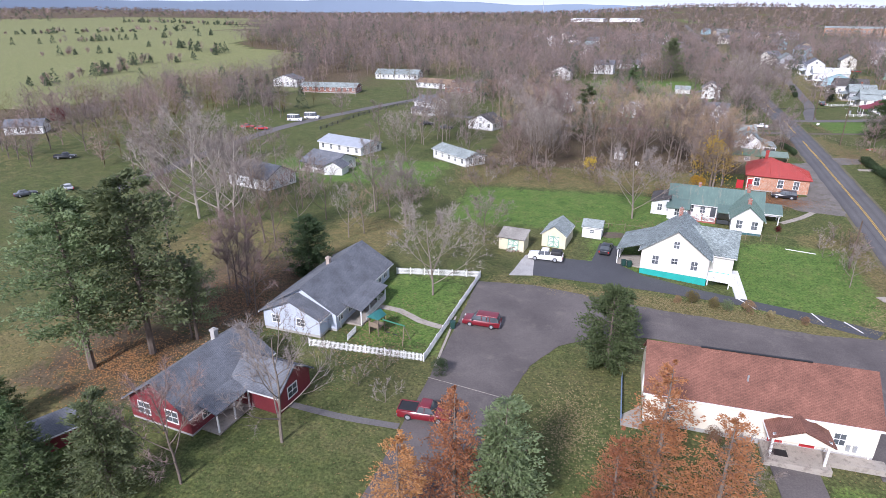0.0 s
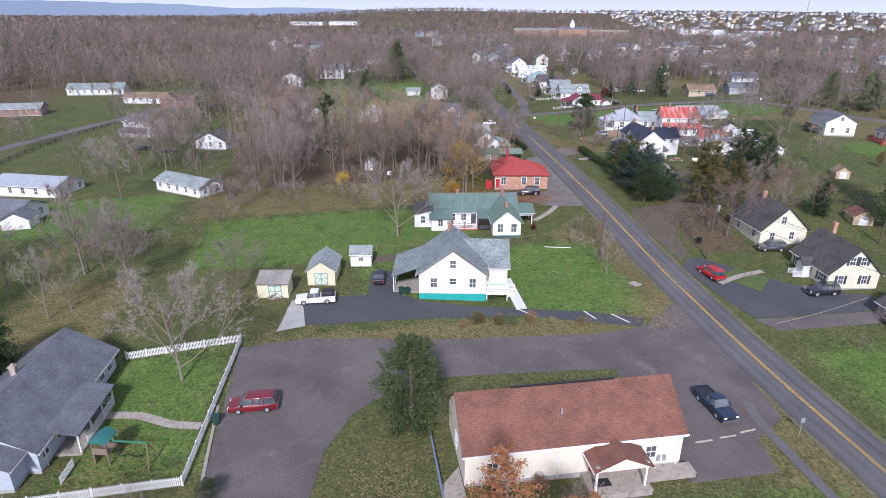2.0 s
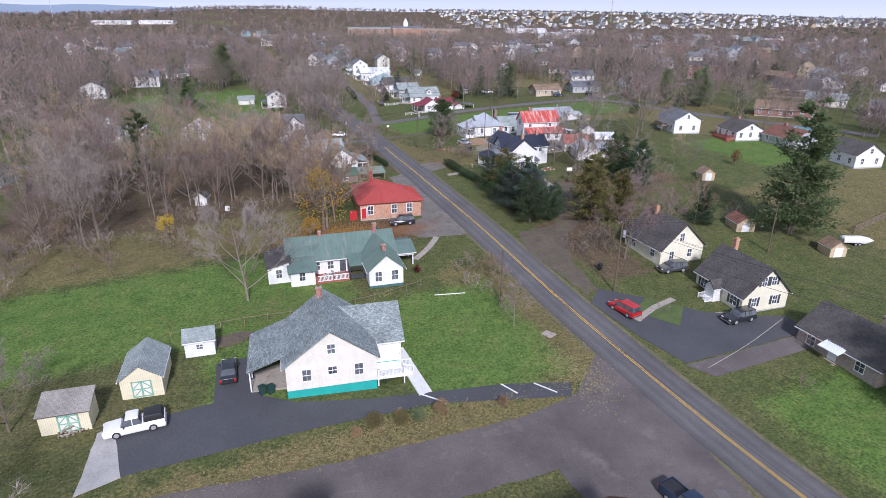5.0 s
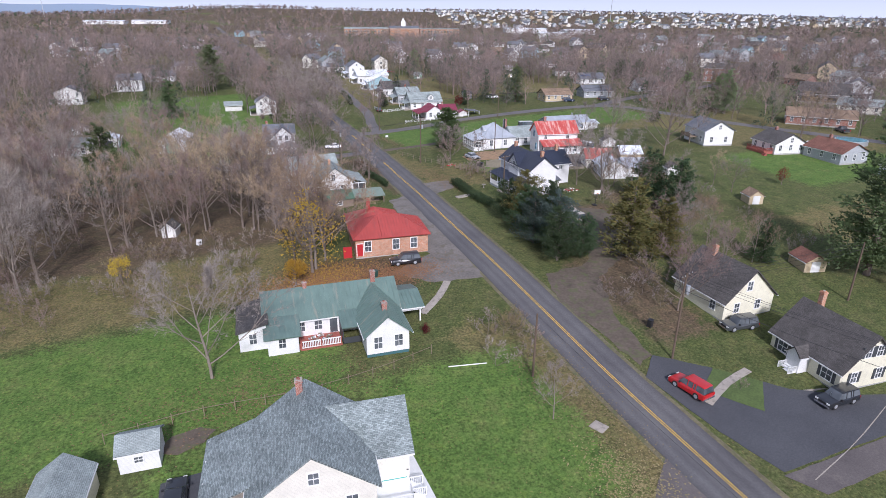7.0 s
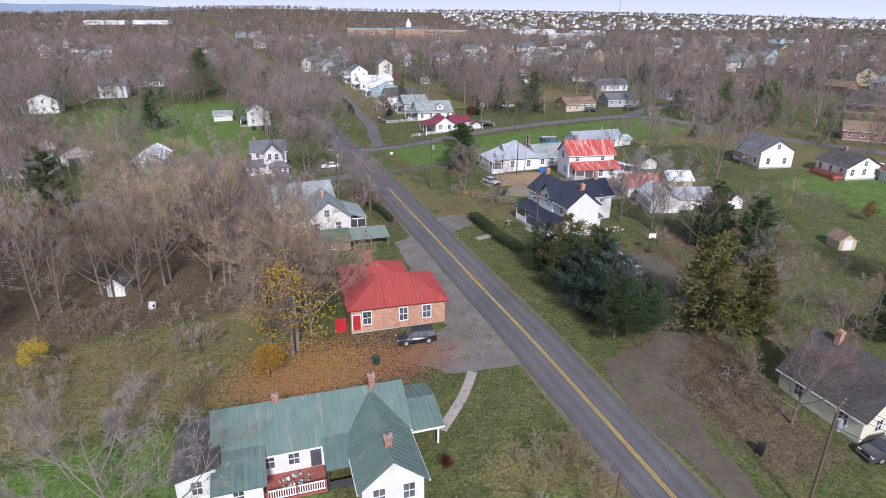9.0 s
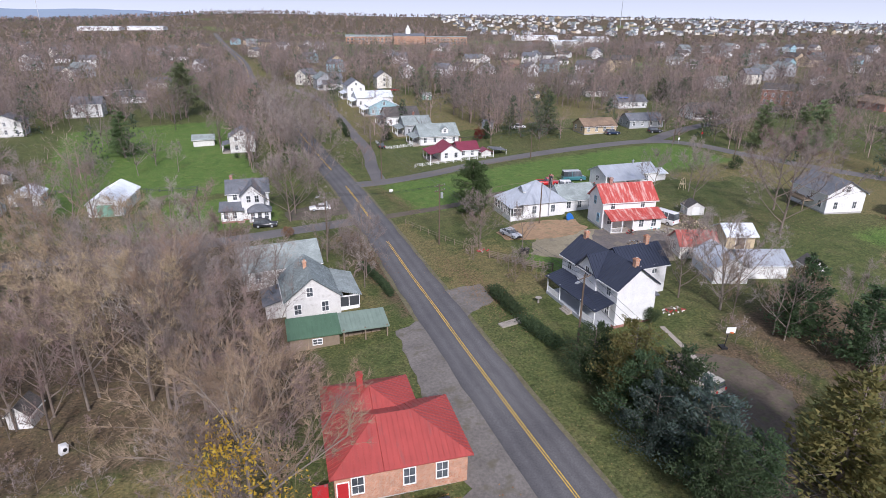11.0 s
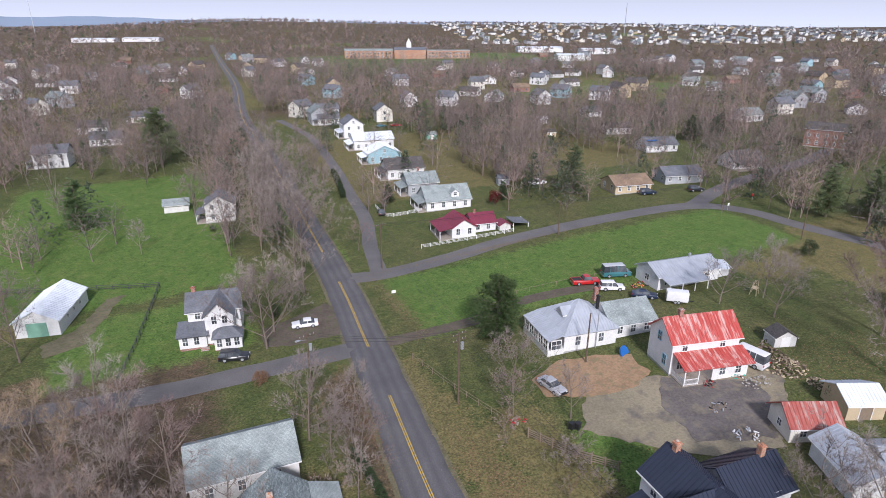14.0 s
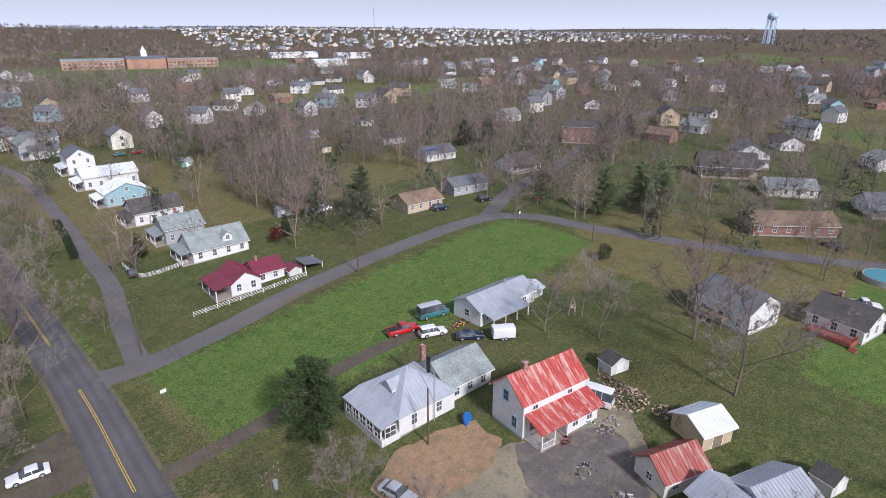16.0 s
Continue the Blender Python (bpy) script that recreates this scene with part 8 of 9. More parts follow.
def rail_fence(line, label, high=1.1, rails=(0.45, 0.95), gap=2.4, material=WHITE, r=0.05, straight=False):
    f = thing("rail_fence", Matrix(), label, "fence")
    pts = smooth_line(line, gap)
    if straight:
        pts = [Vector(line[0])]
        for a, b in zip(line, line[1:]):
            a, b = Vector(a), Vector(b)
            k = max(1, round((b - a).length / gap))
            pts += [a.lerp(b, (j + 1) / k) for j in range(k)]
    for i, p in enumerate(pts):
        part("post", boxes((p.x - r, p.y - r, ground(p.x, p.y) - 0.3, p.x + r, p.y + r, ground(p.x, p.y) + high)), material, f)
        if i:
            q = pts[i - 1]
            for z in rails:
                bm = bmesh.new()
                tube(bm, (p.x, p.y, ground(p.x, p.y) + z), (q.x, q.y, ground(q.x, q.y) + z), r * 0.8, r * 0.8, 4)
                part("rail", bm, material, f)


rail_fence(((34.4, 202.6), (46, 201.4), (58.7, 200.6)), "white two rail fence along the lane", 1.1, (0.35, 0.65, 0.95))
rail_fence(((35.1, 237.6), (35.5, 228.3), (45.3, 227.5)), "pale board fence round a front yard", 1.0, (0.2, 0.45, 0.7, 0.95), 1.8, WHITE, 0.05)
rail_fence(((-58, 223), (-34.5, 214.8), (-22.6, 210.6), (-27.3, 183.8), (-29.6, 172.8)), "black wooden paddock fence", 1.2, (0.4, 0.8, 1.15), 3.0, TRIM_DARK, 0.06, True)
rail_fence(((-149.5, 145.2), (-146.3, 178.9), (-137.6, 209.8)), "dark paddock fence by the far lane", 1.3, (0.4, 0.8, 1.2), 4.0, TRIM_DARK, 0.09)
rail_fence(((-55, 60.5), (-46, 61), (-37, 60), (-28, 60.5), (-20, 62)), "row of thin wooden garden posts with wire", 1.3, (1.0,), 3.0, WOOD, 0.035)
rail_fence(((19, 133), (22, 127), (25, 123)), "grey board fence below the yard", 1.5, (0.4, 0.7, 1.0, 1.3), 1.6, WOOD, 0.08)
rail_fence(((13.5, 158), (15.5, 147), (18, 137)), "thin wire fence beside the verge", 1.1, (0.5, 1.0), 2.6, WOOD, 0.035)
rail_fence(((31, 170), (46, 169.5), (58, 168.5), (68, 166)), "thin wire fence along the field", 1.0, (0.9,), 3.2, WOOD, 0.035)

# markings and stones of the lot
for x, y, a in ((-18.6, 9.6, 2), (-15.6, 9.9, 2), (-12.9, 10.4, 6)):
    b = thing("parking_block", pose(x, y, ground(x, y) + 0.05, 0, 0, a), "pale concrete parking block on the asphalt", "parking block", "parking blocks")
    bm = shell([(-1.0, 0), (1.0, 0), (0.95, 0.14), (-0.95, 0.14)], 0.22, 0.3, 0.02)
    part("block", bm, CONCRETE, b)
for pts in (((-20.7, 36.8), (-19.8, 34.6)), ((-17.0, 35.5), (-15.4, 33.0)), ((-30.2, 38.6), (-28.6, 36.8)), ((-28.6, 36.8), (-28.2, 35.9))):
    strip("marking", pts, 0.22, WHITE_LINE, "white paint mark on the driveway", 0.085, "road marking", kind="structure")
strip("marking", ((5.0, 29.6), (14, 31.2), (24, 33.6)), 0.1, CONCRETE, "pale seam across the driveway", 0.08, "road marking")
strip("kerb", ((-68.6, 10), (-69, 22)), 0.3, CONCRETE, "low concrete edge beside the fence", 0.1, "kerb")
strip("path", ((-9.6, 15), (-10.5, 12), (-10.8, 2), (-11.0, -20)), 1.2, LANE, "grey asphalt footway beside the road", 0.06, "path")


# ---- small things ----
def bin_(x, y, m, label, s=1.0):
    b = thing("wheeled_bin", pose(x, y, ground(x, y), 0, 0, 20), label, "bin")
    part("body", shell([(-0.28, 0.08), (0.28, 0.08), (0.34, 1.0), (-0.34, 1.0)], 0.6 * s, 0.0, 0.03), m, b)
    part("lid", boxes((-0.38, -0.34, 1.0, 0.36, 0.34, 1.07)), m, b)
    for yy in (-0.25, 0.25):
        bm = bmesh.new()
        tube(bm, (-0.28, yy - 0.04, 0.1), (-0.28, yy + 0.04, 0.1), 0.11, 0.11, 8)
        part("wheel", bm, RUBBER, b)


DGREEN = plain("dark_green_plastic", (0.02, 0.06, 0.05), 0.5)
bin_(-68.7, 19.0, DGREEN, "dark green wheeled bin by the gate")
bin_(-46.4, 45.2, DGREEN, "dark green wheeled bin under the porch")
bin_(-45.5, 45.0, DGREEN, "dark green wheeled bin under the porch")
bin_(9.3, 56.0, BLACK, "black wheeled bin beside the drive")
bin_(24.8, 131.7, BLACK, "black wheeled bin in the yard")
bin_(25.5, 131.3, BLACK, "black wheeled bin in the yard")
bin_(-19.3, 83.9, DGREEN, "dark wheeled bin by the brick house")

s = thing("swing_set", pose(-78.0, 15.2, ground(-78, 15.2), 0, 0, -15), "wooden play tower with green canopy and swings", "play set")
for x in (-0.7, 0.7):
    for y in (-0.7, 0.7):
        part("post", boxes((x - 0.06, y - 0.06, -0.2, x + 0.06, y + 0.06, 2.6)), WOOD, s)
part("platform", boxes((-0.8, -0.8, 1.2, 0.8, 0.8, 1.3)), WOOD, s)
part("canopy", shell([(-0.95, 2.55), (0.95, 2.55), (0, 3.2)], 1.9, 0, 0.02), plain("green_canvas", (0.03, 0.16, 0.15), 0.7), s)
part("wall", boxes((-0.75, -0.78, 1.3, 0.75, -0.72, 1.9), (-0.78, -0.75, 0.1, -0.72, 0.75, 1.1)), WOOD, s)
part("beam", boxes((0.7, -0.06, 2.2, 4.4, 0.06, 2.34)), plain("green_beam", (0.05, 0.2, 0.12), 0.6), s)
for y in (-0.9, 0.9):
    bm = bmesh.new()
    tube(bm, (4.3, 0, 2.25), (4.6, y, -0.1), 0.06, 0.06, 6)
    part("leg", bm, WOOD, s)
for x in (1.7, 2.9):
    part("swing", boxes((x - 0.25, -0.1, 0.55, x + 0.25, 0.1, 0.6), (x - 0.25, -0.01, 0.6, x - 0.23, 0.01, 2.25), (x + 0.23, -0.01, 0.6, x + 0.25, 0.01, 2.25)), BLACK, s)

b = thing("basketball_hoop", pose(31.0, 94.5, ground(31, 94.5), 0, 0, -20), "portable basketball hoop on a black pole", "basketball hoop")
bm = bmesh.new()
tube(bm, (0, 0, 0), (0, -0.4, 3.0), 0.06, 0.05, 8)
part("pole", bm, BLACK, b)
part("backboard", boxes((-0.6, -0.75, 2.6, 0.6, -0.7, 3.4)), WHITE, b)
bm = bmesh.new()
tube(bm, (0, -0.98, 2.78), (0, -0.98, 2.8), 0.23, 0.23, 12)
part("rim", bm, plain("orange_rim", (0.6, 0.15, 0.03), 0.5), b)
part("base", boxes((-0.4, -0.3, -0.05, 0.4, 0.7, 0.2)), BLACK, b)


def post_sign(x, y, label, w=0.5, h=0.6, high=2.1, m=GALV, turn=0):
    p = thing("road_sign", pose(x, y, ground(x, y), 0, 0, turn), label, "sign")
    part("post", boxes((-0.03, -0.03, -0.3, 0.03, 0.03, high)), GALV, p)
    part("plate", boxes((-w / 2, -0.05, high - h, w / 2, -0.03, high)), m, p)


post_sign(-7.6, 9.2, "small grey sign seen from behind on a post")
post_sign(19.7, 182.7, "small white yard sign in the field", 0.9, 0.6, 0.9, WHITE)
post_sign(118.0, 187.2, "white sign at the junction", 0.7, 0.7, 2.0, WHITE)
post_sign(131.4, 190.3, "red stop sign at the junction", 0.7, 0.7, 2.1, DOOR_RED)
post_sign(-7.6, 132.5, "small green street sign on a post", 0.7, 0.2, 2.6, DOOR_GREEN)

l = thing("white_pipe", pose(-17.0, 58.2, ground(-17, 58.2), 0, 0, -15), "long white pipe lying on the grass", "pipe")
bm = bmesh.new()
tube(bm, (-2.3, 0, 0.07), (2.3, 0, 0.07), 0.065, 0.065, 8)
part("pipe", bm, WHITE, l)
l = thing("stone_slab", pose(-9.3, 43.6, ground(-9.3, 43.6), 0, 0, 20), "worn concrete slab in the grass", "slab")
part("slab", shell([(-0.7, 0), (0.7, 0), (0.68, 0.12), (-0.68, 0.12)], 1.6, 0.02, 0.02), CONCRETE, l)



def dish(x, y, z, turn, label):
    """A satellite dish on a short bent arm."""
    d = thing("satellite_dish", pose(x, y, ground(x, y) + z, 0, 0, turn), label, "satellite dish")
    bm = bmesh.new()
    tube(bm, (0, 0, -0.9), (0, 0, 0), 0.03, 0.03, 6)
    part("mast", bm, GALV, d)
    bm = bmesh.new()
    rings = [[bm.verts.new((0.42 * f * math.cos(a * 0.5236), -0.12 - 0.13 * (1 - f * f) * -1 - 0.13, 0.12 + 0.36 * f * math.sin(a * 0.5236))) for a in range(12)] for f in (0.15, 0.5, 0.8, 1.0)]
    for p, q in zip(rings, rings[1:]):
        for a in range(12):
            bm.faces.new((p[a], p[(a + 1) % 12], q[(a + 1) % 12], q[a]))
    bm.faces.new(rings[0])
    part("reflector", bm, GALV, d)
    bm = bmesh.new()
    tube(bm, (0, -0.15, -0.2), (0, -0.6, 0.1), 0.015, 0.015, 5)
    part("feed_arm", bm, BLACK, d)


dish(27.9, 37.2, 1.6, -60, "grey satellite dish beside the cape house")
dish(24.0, 29.4, 3.0, -40, "grey satellite dish on the stone house")
dish(16.9, 36.5, 0.9, 20, "small grey satellite dish by the drive")

f = thing("flagpole", pose(-30.4, 49.6, ground(-30.4, 49.6)), "thin white pole with a furled flag", "flagpole")
bm = bmesh.new()
tube(bm, (0, 0, -0.2), (0.15, 0, 5.2), 0.04, 0.025, 6)
part("pole", bm, WHITE, f)
bm = bmesh.new()
tube(bm, (0.2, 0.02, 3.4), (0.2, 0.0, 4.9), 0.16, 0.05, 7)
part("flag", bm, plain("faded_striped_cloth", (0.45, 0.30, 0.30), 0.8), f)

f = thing("lawn_tractor", pose(-57.0, 51.6, ground(-57.0, 51.6), 0, 0, 80), "small dark lawn tractor beside the shed", "lawn tractor")
part("hood", shell([(0.1, 0.35), (0.85, 0.35), (0.8, 0.8), (0.1, 0.9)], 0.5, 0.1, 0.05), DOOR_RED, f)
part("mower_deck", boxes((-0.4, -0.5, 0.15, 0.35, 0.5, 0.3)), BLACK, f)
part("seat", shell([(-0.6, 0.6), (-0.15, 0.6), (-0.15, 0.7), (-0.5, 0.72), (-0.6, 1.05), (-0.68, 1.05)], 0.45, 0.0, 0.02), BLACK, f)
part("steering_wheel", boxes((0.0, -0.18, 0.98, 0.06, 0.18, 1.02)), BLACK, f)
for x, r in ((-0.45, 0.27), (0.6, 0.2)):
    for y in (-0.42, 0.42):
        bm = bmesh.new()
        tube(bm, (x, y - 0.1, r), (x, y + 0.1, r), r, r, 12)
        part("wheel", bm, RUBBER, f)

f = thing("covered_boat", pose(57.9, 44.9, ground(57.9, 44.9), 0, 0, -30), "boat under a white cover on a trailer", "boat")
part("hull", shell([(-2.4, 0.5), (1.4, 0.45), (2.7, 1.1), (-2.4, 1.1)], 1.7, -0.1, 0.08), P_WHITE, f)
part("cover", shell([(-2.45, 1.1), (2.6, 1.1), (0.8, 1.55), (-2.2, 1.4)], 1.75, 0.5, 0.06), WHITE, f)
wheel_parts(f, 1.2, 1.9, 0.3)

f = thing("washing_machine", pose(-42.4, 109.8, ground(-42.4, 109.8), 0, 12, 30), "old white washing machine dumped in the brush", "appliance")
part("cabinet", shell([(-0.35, -0.05), (0.35, -0.05), (0.35, 0.95), (-0.35, 0.95)], 0.7, 0.0, 0.04), P_WHITE, f)
bm = bmesh.new()
tube(bm, (0, -0.37, 0.5), (0, -0.33, 0.5), 0.2, 0.2, 12)
part("door", bm, BLACK, f)

f = thing("climbing_frame", pose(79.0, 148.0, ground(79.0, 148.0), 0, 0, 25), "weathered wooden play frame in the yard", "play frame")
for x, y in ((-0.8, -0.6), (0.8, -0.6), (-0.8, 0.6), (0.8, 0.6)):
    bm = bmesh.new()
    tube(bm, (x, y, -0.1), (x * 0.7, y * 0.4, 2.6), 0.06, 0.05, 5)
    part("post", bm, TAN_SIDING, f)
part("platform", boxes((-0.75, -0.5, 1.3, 0.75, 0.5, 1.38)), TAN_SIDING, f)
part("beam", boxes((-0.7, -0.05, 2.55, 0.7, 0.05, 2.65)), TAN_SIDING, f)

paving("dirt_pad", ((-50.9, 57.3), (-49.2, 59.0), (-46.6, 59.4), (-45.2, 58.4), (-46.4, 57.0), (-48.8, 56.2)), EARTH, "bare oval dirt pad beside the white shed", 0.05, "soil", 0.2)
rail_fence(((62.6, 48), (72, 49.4), (83.5, 51.2)), "grey board fence behind the pine", 1.5, (0.3, 0.6, 0.9, 1.2, 1.45), 2.2, WOOD, 0.07)

# logs, boards and yard clutter
rr = random.Random(3)


def heap(x, y, rx, ry, n, label, mats, name="woodpile", size=0.5, up=0.0):
    t = thing(name, pose(x, y, ground(x, y) + up), label, "pile")
    for m in mats:
        bm = bmesh.new()
        for i in range(n // len(mats)):
            a, q = rr.uniform(0, 6.28), rr.random() ** 0.5
            px, py = math.cos(a) * rx * q, math.sin(a) * ry * q
            z = (1 - q) * 0.9 * rr.random()
            d = Vector((math.cos(a * 3), math.sin(a * 3), rr.uniform(-0.3, 0.3))) * size * rr.uniform(0.4, 1.0)
            tube(bm, Vector((px, py, z)) - d / 2, Vector((px, py, z + 0.08)) + d / 2, 0.1, 0.09, 6)
        tagged(part("log", bm, m, t), kind="stuff")


heap(61.5, 128.5, 3.4, 2.6, 190, "sprawling heap of split logs", (WOOD, POLE_WOOD, TAN_SIDING))
heap(66.5, 134.8, 2.4, 0.8, 50, "line of stacked rubble and logs", (CONCRETE, WOOD))
heap(63.6, 132.0, 1.4, 2.6, 80, "long low row of split logs", (WOOD, POLE_WOOD))
heap(62.0, 123.6, 1.6, 1.8, 70, "heap of split firewood by the shed", (WOOD, POLE_WOOD, TAN_SIDING))
heap(54.5, 127.8, 2.6, 1.4, 60, "heap of pale rubble in the yard", (CONCRETE, GRAVEL), "rubble_heap", 0.35)
heap(53.5, 130.6, 1.4, 1.0, 40, "clutter of bags and boxes by the porch", (BLACK, DOOR_RED, TEAL, WHITE), "yard_clutter", 0.5)
heap(48, 130.5, 1.0, 0.8, 24, "clutter beside the porch steps", (BLACK, WOOD, DOOR_RED), "yard_clutter", 0.5)
heap(-57.6, 46.0, 1.6, 1.0, 40, "garden tools and boxes between the sheds", (BLACK, WOOD, DOOR_RED), "yard_clutter", 0.6)
heap(-64.8, 46.3, 1.4, 0.5, 34, "stack of weathered boards by the shed", (WOOD, CONCRETE), "board_stack", 1.0)
heap(-31.6, 69.8, 1.6, 0.7, 34, "chairs and boxes on the deck", (WOOD, WHITE, GALV), "deck_clutter", 0.5, 0.5)
heap(45, 126, 1.5, 1.2, 30, "car parts and boards in the yard", (GALV, WOOD, BLACK), "yard_clutter", 0.6)
heap(63.4, 161.1, 2.2, 1.0, 36, "machines and boxes under the awning", (GALV, BLACK, DOOR_RED, YELLOW_LINE), "yard_clutter", 0.7)
heap(19.6, 136.3, 1.4, 0.8, 26, "pots and stones in the garden", (CONCRETE, WOOD, DOOR_RED), "yard_clutter", 0.4)
heap(32.2, 104.3, 2.2, 0.9, 40, "pots and toys beside the farmhouse", (CONCRETE, WOOD, WHITE, DOOR_RED), "yard_clutter", 0.4)
heap(43.6, 120.7, 1.8, 1.6, 30, "old boat and boards in the yard", (WHITE, GALV, WOOD), "yard_clutter", 0.8)
t = thing("paddling_pool", pose(42.9, 143.2, ground(42.9, 143.2), 60, 0, 20), "blue plastic pool leaning on the house", "pool")
bm = bmesh.new()
tube(bm, (0, 0, 0.5), (0, 0, 0.8), 1.0, 1.1, 18)
part("pool", bm, plain("blue_plastic", (0.02, 0.13, 0.42), 0.4), t)
t = thing("swimming_pool", pose(135, 108, ground(135, 108)), "round above ground swimming pool with pale rim", "pool")
bm = bmesh.new()
tube(bm, (0, 0, -0.2), (0, 0, 1.2), 4.2, 4.2, 28)
part("wall", bm, GALV, t)
bm = bmesh.new()
tube(bm, (0, 0, 1.2), (0, 0, 1.24), 3.9, 3.9, 28)
part("water", bm, plain("pool_water", (0.05, 0.25, 0.3), 0.05), t)
t = thing("birdbath", pose(16.9, 114.9, ground(16.9, 114.9)), "small pale stone birdbath on the lawn", "birdbath")
bm = bmesh.new()
tube(bm, (0, 0, 0), (0, 0, 0.7), 0.16, 0.1, 8)
part("stem", bm, CONCRETE, t)
bm = bmesh.new()
tube(bm, (0, 0, 0.7), (0, 0, 0.85), 0.2, 0.5, 14)
part("bowl", bm, CONCRETE, t)
t = thing("garden_steps", pose(10.6, 111.6, ground(10.6, 111.6), 0, 0, 0), "flight of stone garden steps between hedges", "steps")
for i in range(7):
    part("step", boxes((-2.0 + i * 0.5, -0.6, -0.2, -1.55 + i * 0.5, 0.6, 0.12 + 0.03 * i)), CONCRETE, t)


# ---- the far town ----
def far_house(key, w, d, e, r, wall, roof):
    g = bmesh.new()
    prism(g, [(-d / 2, -1.5), (d / 2, -1.5), (d / 2, e), (0, r), (-d / 2, e)], -w / 2, w / 2)
    a = mesh_of("wall", g)
    g = bmesh.new()
    uvl = g.loops.layers.uv.new("UVMap")
    prism(g, [(-d / 2 - 0.4, e - 0.25), (0, r), (d / 2 + 0.4, e - 0.25), (d / 2 + 0.4, e), (0, r + 0.25), (-d / 2 - 0.4, e)], -w / 2 - 0.4, w / 2 + 0.4)
    for f in g.faces:
        for lp in f.loops:
            lp[uvl].uv = (lp.vert.co.y, lp.vert.co.x)
    b = mesh_of("roof", g)
    g = boxes((-0.5, -0.05, 1.0, 0.5, 0.06, 2.4))
    c = mesh_of("window", g)
    for me, m in ((a, wall), (b, roof), (c, GLASS)):
        me.materials.append(m)
    return a, b, c, w, d, e


FAR = [far_house(i, *q) for i, q in enumerate(((11, 8, 5.4, 8.2, WHITE_SIDING, SH_GREY), (12, 9, 3.2, 5.6, WHITE_SIDING, SH_DARK), (10, 8, 5.6, 8.4, CREAM, SH_GREY), (13, 9, 5.6, 8.6, GREY_SIDING, SH_SLATE), (12, 8, 3.2, 5.4, BRICK_RED, SH_TAN), (14, 9, 5.6, 8.8, TAN_SIDING, SH_DARK), (11, 9, 3.4, 6.0, WHITE_SIDING, SH_GREENGREY), (11, 8, 5.4, 8.0, AQUA_SIDING, SH_GREY)))]


def place_far(x, y, rot, i, label, group):
    a, b, c, w, d, e = FAR[i % len(FAR)]
    h = thing("house", pose(x, y, ground(x, y), 0, 0, rot), label, "house", group)
    part("wall", a, None, h)
    part("roof", b, None, h)
    for z in ((0, 2.7) if e > 5 else (0,)) if "estate" not in group and math.hypot(x, y - 90) < 480 else ():
        for k in (-0.28, 0.28):
            part("window", c, None, h, m=pose(d / 2, k * w, z, 0, 0, 90))
            part("window", c, None, h, m=pose(-d / 2, k * w, z, 0, 0, 270))
        part("window", c, None, h, m=pose(0, -w / 2, z, 0, 0, 0))


LABELS = ("white far house with grey roof", "low white far house with dark roof", "cream far house with grey roof", "grey far house with slate roof", "brick far house with tan roof", "tan far house with dark roof", "white far house with pale roof", "pale blue far house with grey roof")
for n, (x, y, rot) in enumerate(SPOTS):
    k = rh_.choice((0, 1, 2, 3, 4, 5, 6, 7, 0, 1, 6))
    place_far(x, y, rot, k, LABELS[k], "houses of the far town")


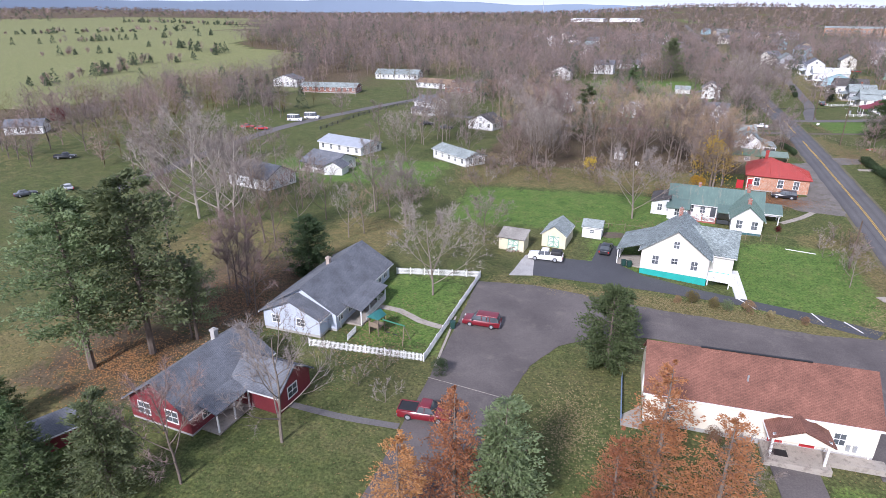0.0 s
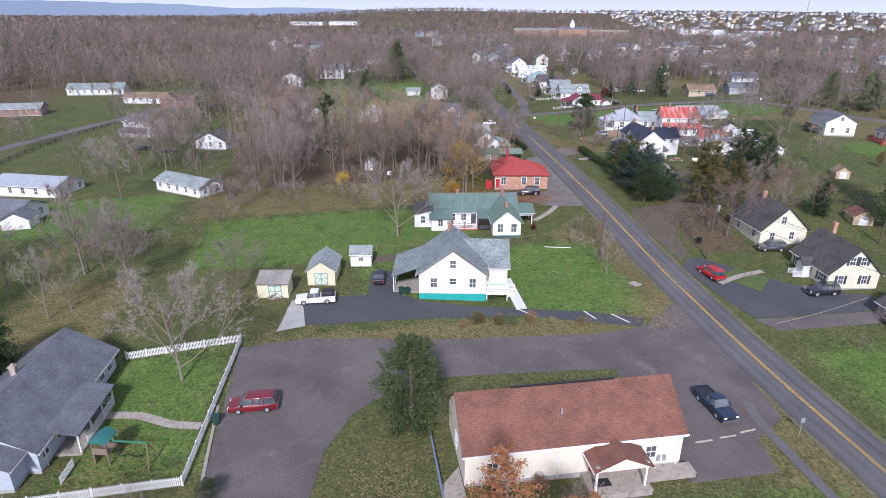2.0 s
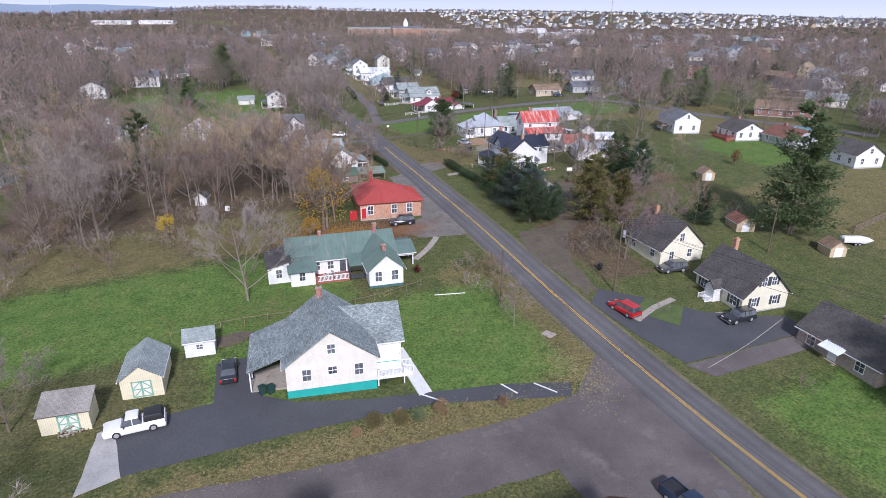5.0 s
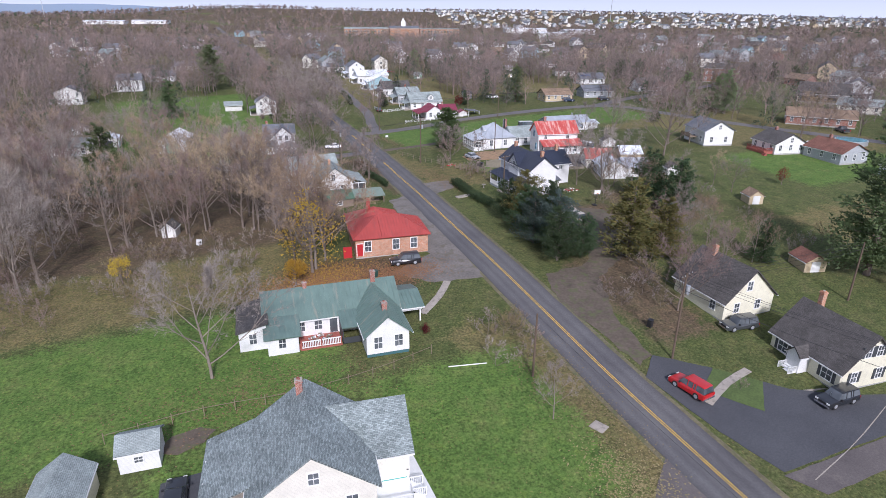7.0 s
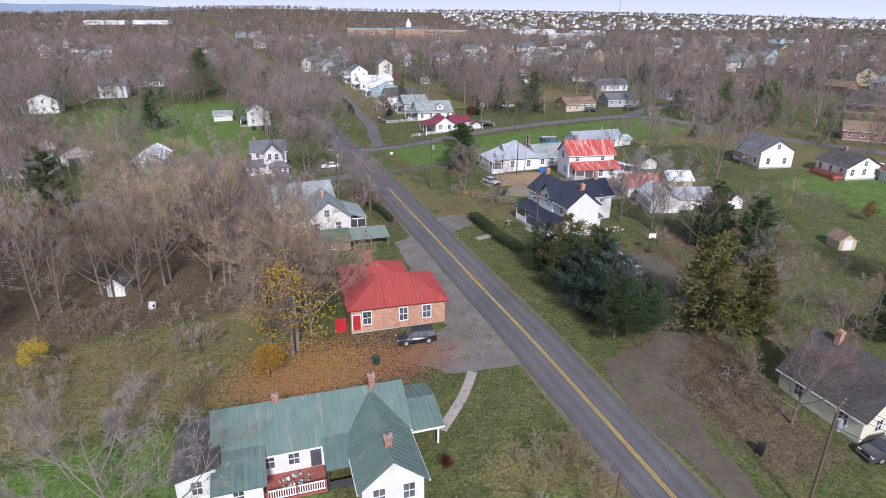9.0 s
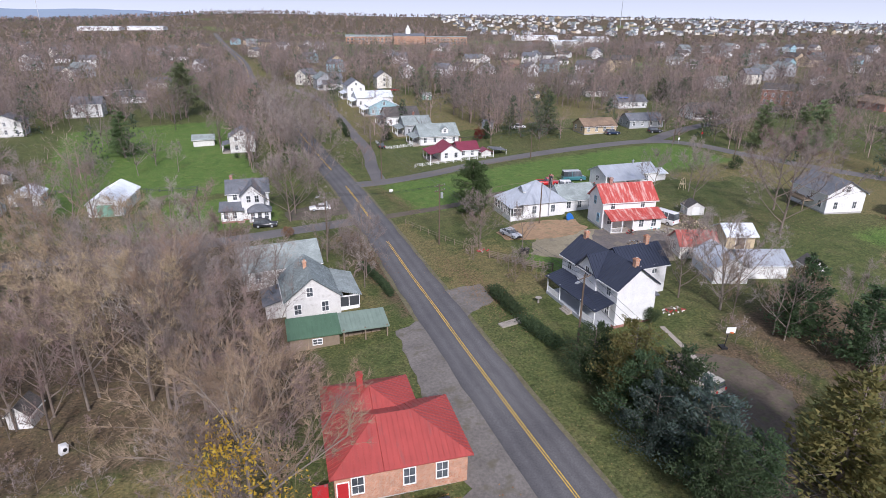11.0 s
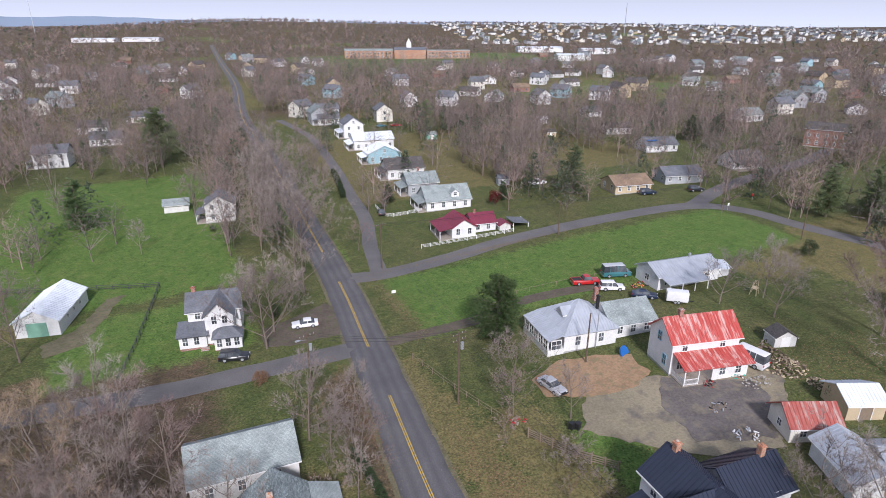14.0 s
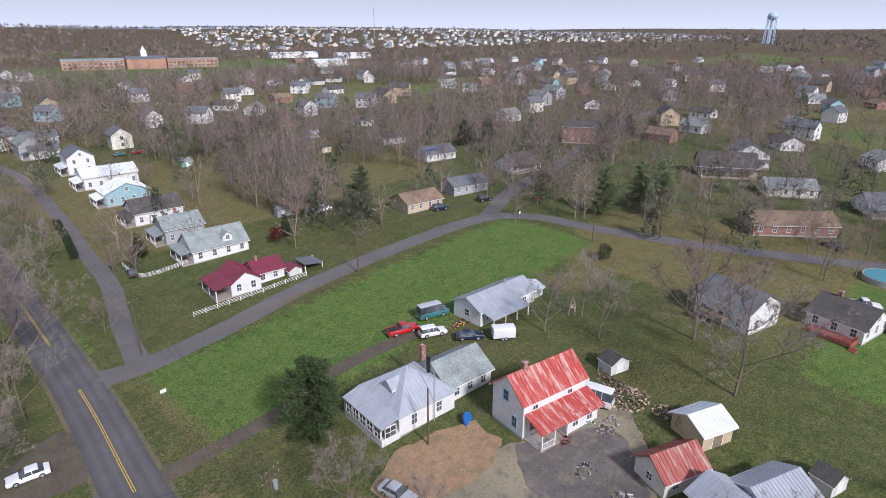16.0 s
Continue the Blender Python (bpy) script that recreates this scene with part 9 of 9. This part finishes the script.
def estate():
    """The crowded estate on the far hillside: hundreds of small gabled houses in bent rows."""
    r = random.Random(33)
    mats = (WHITE_SIDING, CREAM, GREY_SIDING, TAN_SIDING, SH_GREY, SH_SLATE, SH_DARK, GLASS)
    verts, faces, which = [], [], []

    def solid(m, pts, fs, k):
        i = len(verts)
        verts.extend(m @ Vector(p) for p in pts)
        faces.extend(tuple(i + v for v in f) for f in fs)
        which.extend([k] * len(fs))

    for row in range(26):
        for k in range(36):
            x = 600 + k * 40 + row * 12 + 14 * math.sin(row * 2.1 + k * 0.7) + r.uniform(-6, 6)
            y = 1140 - k * 15 + row * 38 + 13 * math.cos(row * 1.3 + k * 0.9) + r.uniform(-6, 6)
            if r.random() < 0.12 or noise.noise((x * 0.006, y * 0.006, 8.0)) > 0.28:
                continue
            w, d = r.uniform(9, 13), r.uniform(8, 10)
            e, top = r.choice((5.4, 5.8, 5.6, 3.4)), r.uniform(2.4, 3.4)
            m = pose(x, y, ground(x, y), 0, 0, 30 * math.sin(row * 0.9 + k * 0.2) + r.choice((0, 90)) - 20)
            a, b = w / 2, d / 2
            solid(m, [(-a, -b, -2), (a, -b, -2), (a, b, -2), (-a, b, -2), (-a, -b, e), (a, -b, e), (a, b, e), (-a, b, e), (-a, 0, e + top), (a, 0, e + top)],
                  ((0, 1, 5, 4), (2, 3, 7, 6), (1, 2, 6, 9, 5), (3, 0, 4, 8, 7)), r.choice((0, 0, 0, 1, 1, 2, 3)))
            a, b, g = a + 0.4, b + 0.4, 0.3
            for s in (-1, 1):
                solid(m, [(-a, s * b, e - 0.3), (a, s * b, e - 0.3), (a, 0, e + top), (-a, 0, e + top), (-a, s * b, e), (a, s * b, e), (a, 0, e + top + g), (-a, 0, e + top + g)],
                      ((0, 1, 2, 3), (4, 5, 6, 7), (0, 1, 5, 4), (1, 2, 6, 5), (3, 0, 4, 7)), 4 + (row * 3 + k) % 3)
            for z in ((1, 3.8) if e > 5 else (1,)):
                for u in (-0.3, 0, 0.3):
                    for s in (-1, 1):
                        yy = s * (d / 2 + 0.03)
                        solid(m, [(u * w - 0.5, yy, z), (u * w + 0.5, yy, z), (u * w + 0.5, yy, z + 1.4), (u * w - 0.5, yy, z + 1.4)], ((0, 1, 2, 3),), 7)
                    if u:
                        for s in (-1, 1):
                            xx = s * (w / 2 + 0.03)
                            solid(m, [(xx, u * d - 0.5, z), (xx, u * d + 0.5, z), (xx, u * d + 0.5, z + 1.4), (xx, u * d - 0.5, z + 1.4)], ((0, 1, 2, 3),), 7)
    me = bpy.data.meshes.new("estate_houses")
    me.from_pydata([tuple(v) for v in verts], [], faces)
    me.uv_layers.new(name="UVMap")
    for m in mats:
        me.materials.append(m)
    me.polygons.foreach_set("material_index", which)
    tagged(new("estate_houses", me), "crowd of pale far houses on the hillside estate", "houses", kind="stuff")


estate()
# brick school with a cupola
t = thing("school", pose(205, 838, ground(205, 838), 0, 0, -18), "long red brick school with white cupola", "school")
b = block(t, 0, 0, 60, 18, 9.5, 11.5, "x", BRICK, SH_GREENGREY)
block(t, 62, -6, 40, 20, 10.5, 13.5, "x", BRICK, SH_GREY)
block(t, 104, 0, 55, 18, 9.5, 10.2, "x", BRICK, SH_GREENGREY)
for bx in range(12):
    for z in (1.2, 5.0):
        window(t, (0, 0, 60, 18), "S", 3 + bx * 4.9, z, 2.6, 2.2)
        window(t, (104, 0, 55, 18), "S", 3 + bx * 4.5, z, 2.6, 2.2)
part("cupola", boxes((78, 2, 12, 84, 8, 19)), WHITE, t)
bm = bmesh.new()
tube(bm, (81, 5, 19), (81, 5, 24), 2.6, 0.2, 8)
part("spire", bm, WHITE, t)
for x, y, w, d in ((500, 900, 70, 26), (560, 820, 50, 24), (-150, 1500, 80, 30), (-60, 1480, 70, 30), (430, 700, 34, 18)):
    t = thing("warehouse", pose(x, y, ground(x, y), 0, 0, -20), "long low white commercial building far off", "building")
    block(t, 0, 0, w, d, 7, 8.5, "x", WHITE_SIDING, MT_WHITE)
# water tower and masts on the skyline
t = thing("water_tower", pose(1201, 417, ground(1201, 417)), "pale blue water tower on slender legs", "water tower")
PALE_BLUE = plain("pale_blue_steel", (0.42, 0.56, 0.68), 0.4)
bm = bmesh.new()
bmesh.ops.create_uvsphere(bm, u_segments=20, v_segments=12, radius=8.6)
for v in bm.verts:
    v.co.z = v.co.z * 0.8 + 46
part("tank", bm, PALE_BLUE, t)
for i in range(6):
    bm = bmesh.new()
    a = i * 1.047
    tube(bm, (9.6 * math.cos(a), 9.6 * math.sin(a), -1), (7.2 * math.cos(a), 7.2 * math.sin(a), 44), 0.7, 0.6, 6)
    part("leg", bm, PALE_BLUE, t)
bm = bmesh.new()
tube(bm, (0, 0, 0), (0, 0, 40), 1.4, 1.4, 8)
part("riser", bm, PALE_BLUE, t)
for x, y, hgt in ((-260, 1900, 80), (1050, 1290, 75)):
    t = thing("radio_mast", pose(x, y, ground(x, y)), "thin steel radio mast on the skyline", "mast")
    bm = bmesh.new()
    tube(bm, (0, 0, 0), (0, 0, hgt), 0.9, 0.5, 4)
    part("mast", bm, GALV, t)

# mountains on the horizon, the blue of distance haze put into their base colour
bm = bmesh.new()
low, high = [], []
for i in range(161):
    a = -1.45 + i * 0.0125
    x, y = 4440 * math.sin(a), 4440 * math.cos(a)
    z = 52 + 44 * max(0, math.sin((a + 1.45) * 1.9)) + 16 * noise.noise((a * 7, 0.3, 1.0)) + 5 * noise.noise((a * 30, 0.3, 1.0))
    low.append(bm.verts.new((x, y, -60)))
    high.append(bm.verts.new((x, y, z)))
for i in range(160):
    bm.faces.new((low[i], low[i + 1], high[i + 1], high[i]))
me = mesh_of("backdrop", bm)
me.materials.append(plain("haze_tinted_mountain", (0.24, 0.31, 0.42), 1.0, var=0.05, scale=0.004))
tagged(new("backdrop", me), "far horizon mountains painted in haze blue", "mountains", kind="structure")
strip("seam", ((-68.8, 7.6), (-63.9, 6.9), (-59.2, 6.2)), 0.08, CONCRETE, "pale sealed seam across the asphalt", 0.075, "road marking")
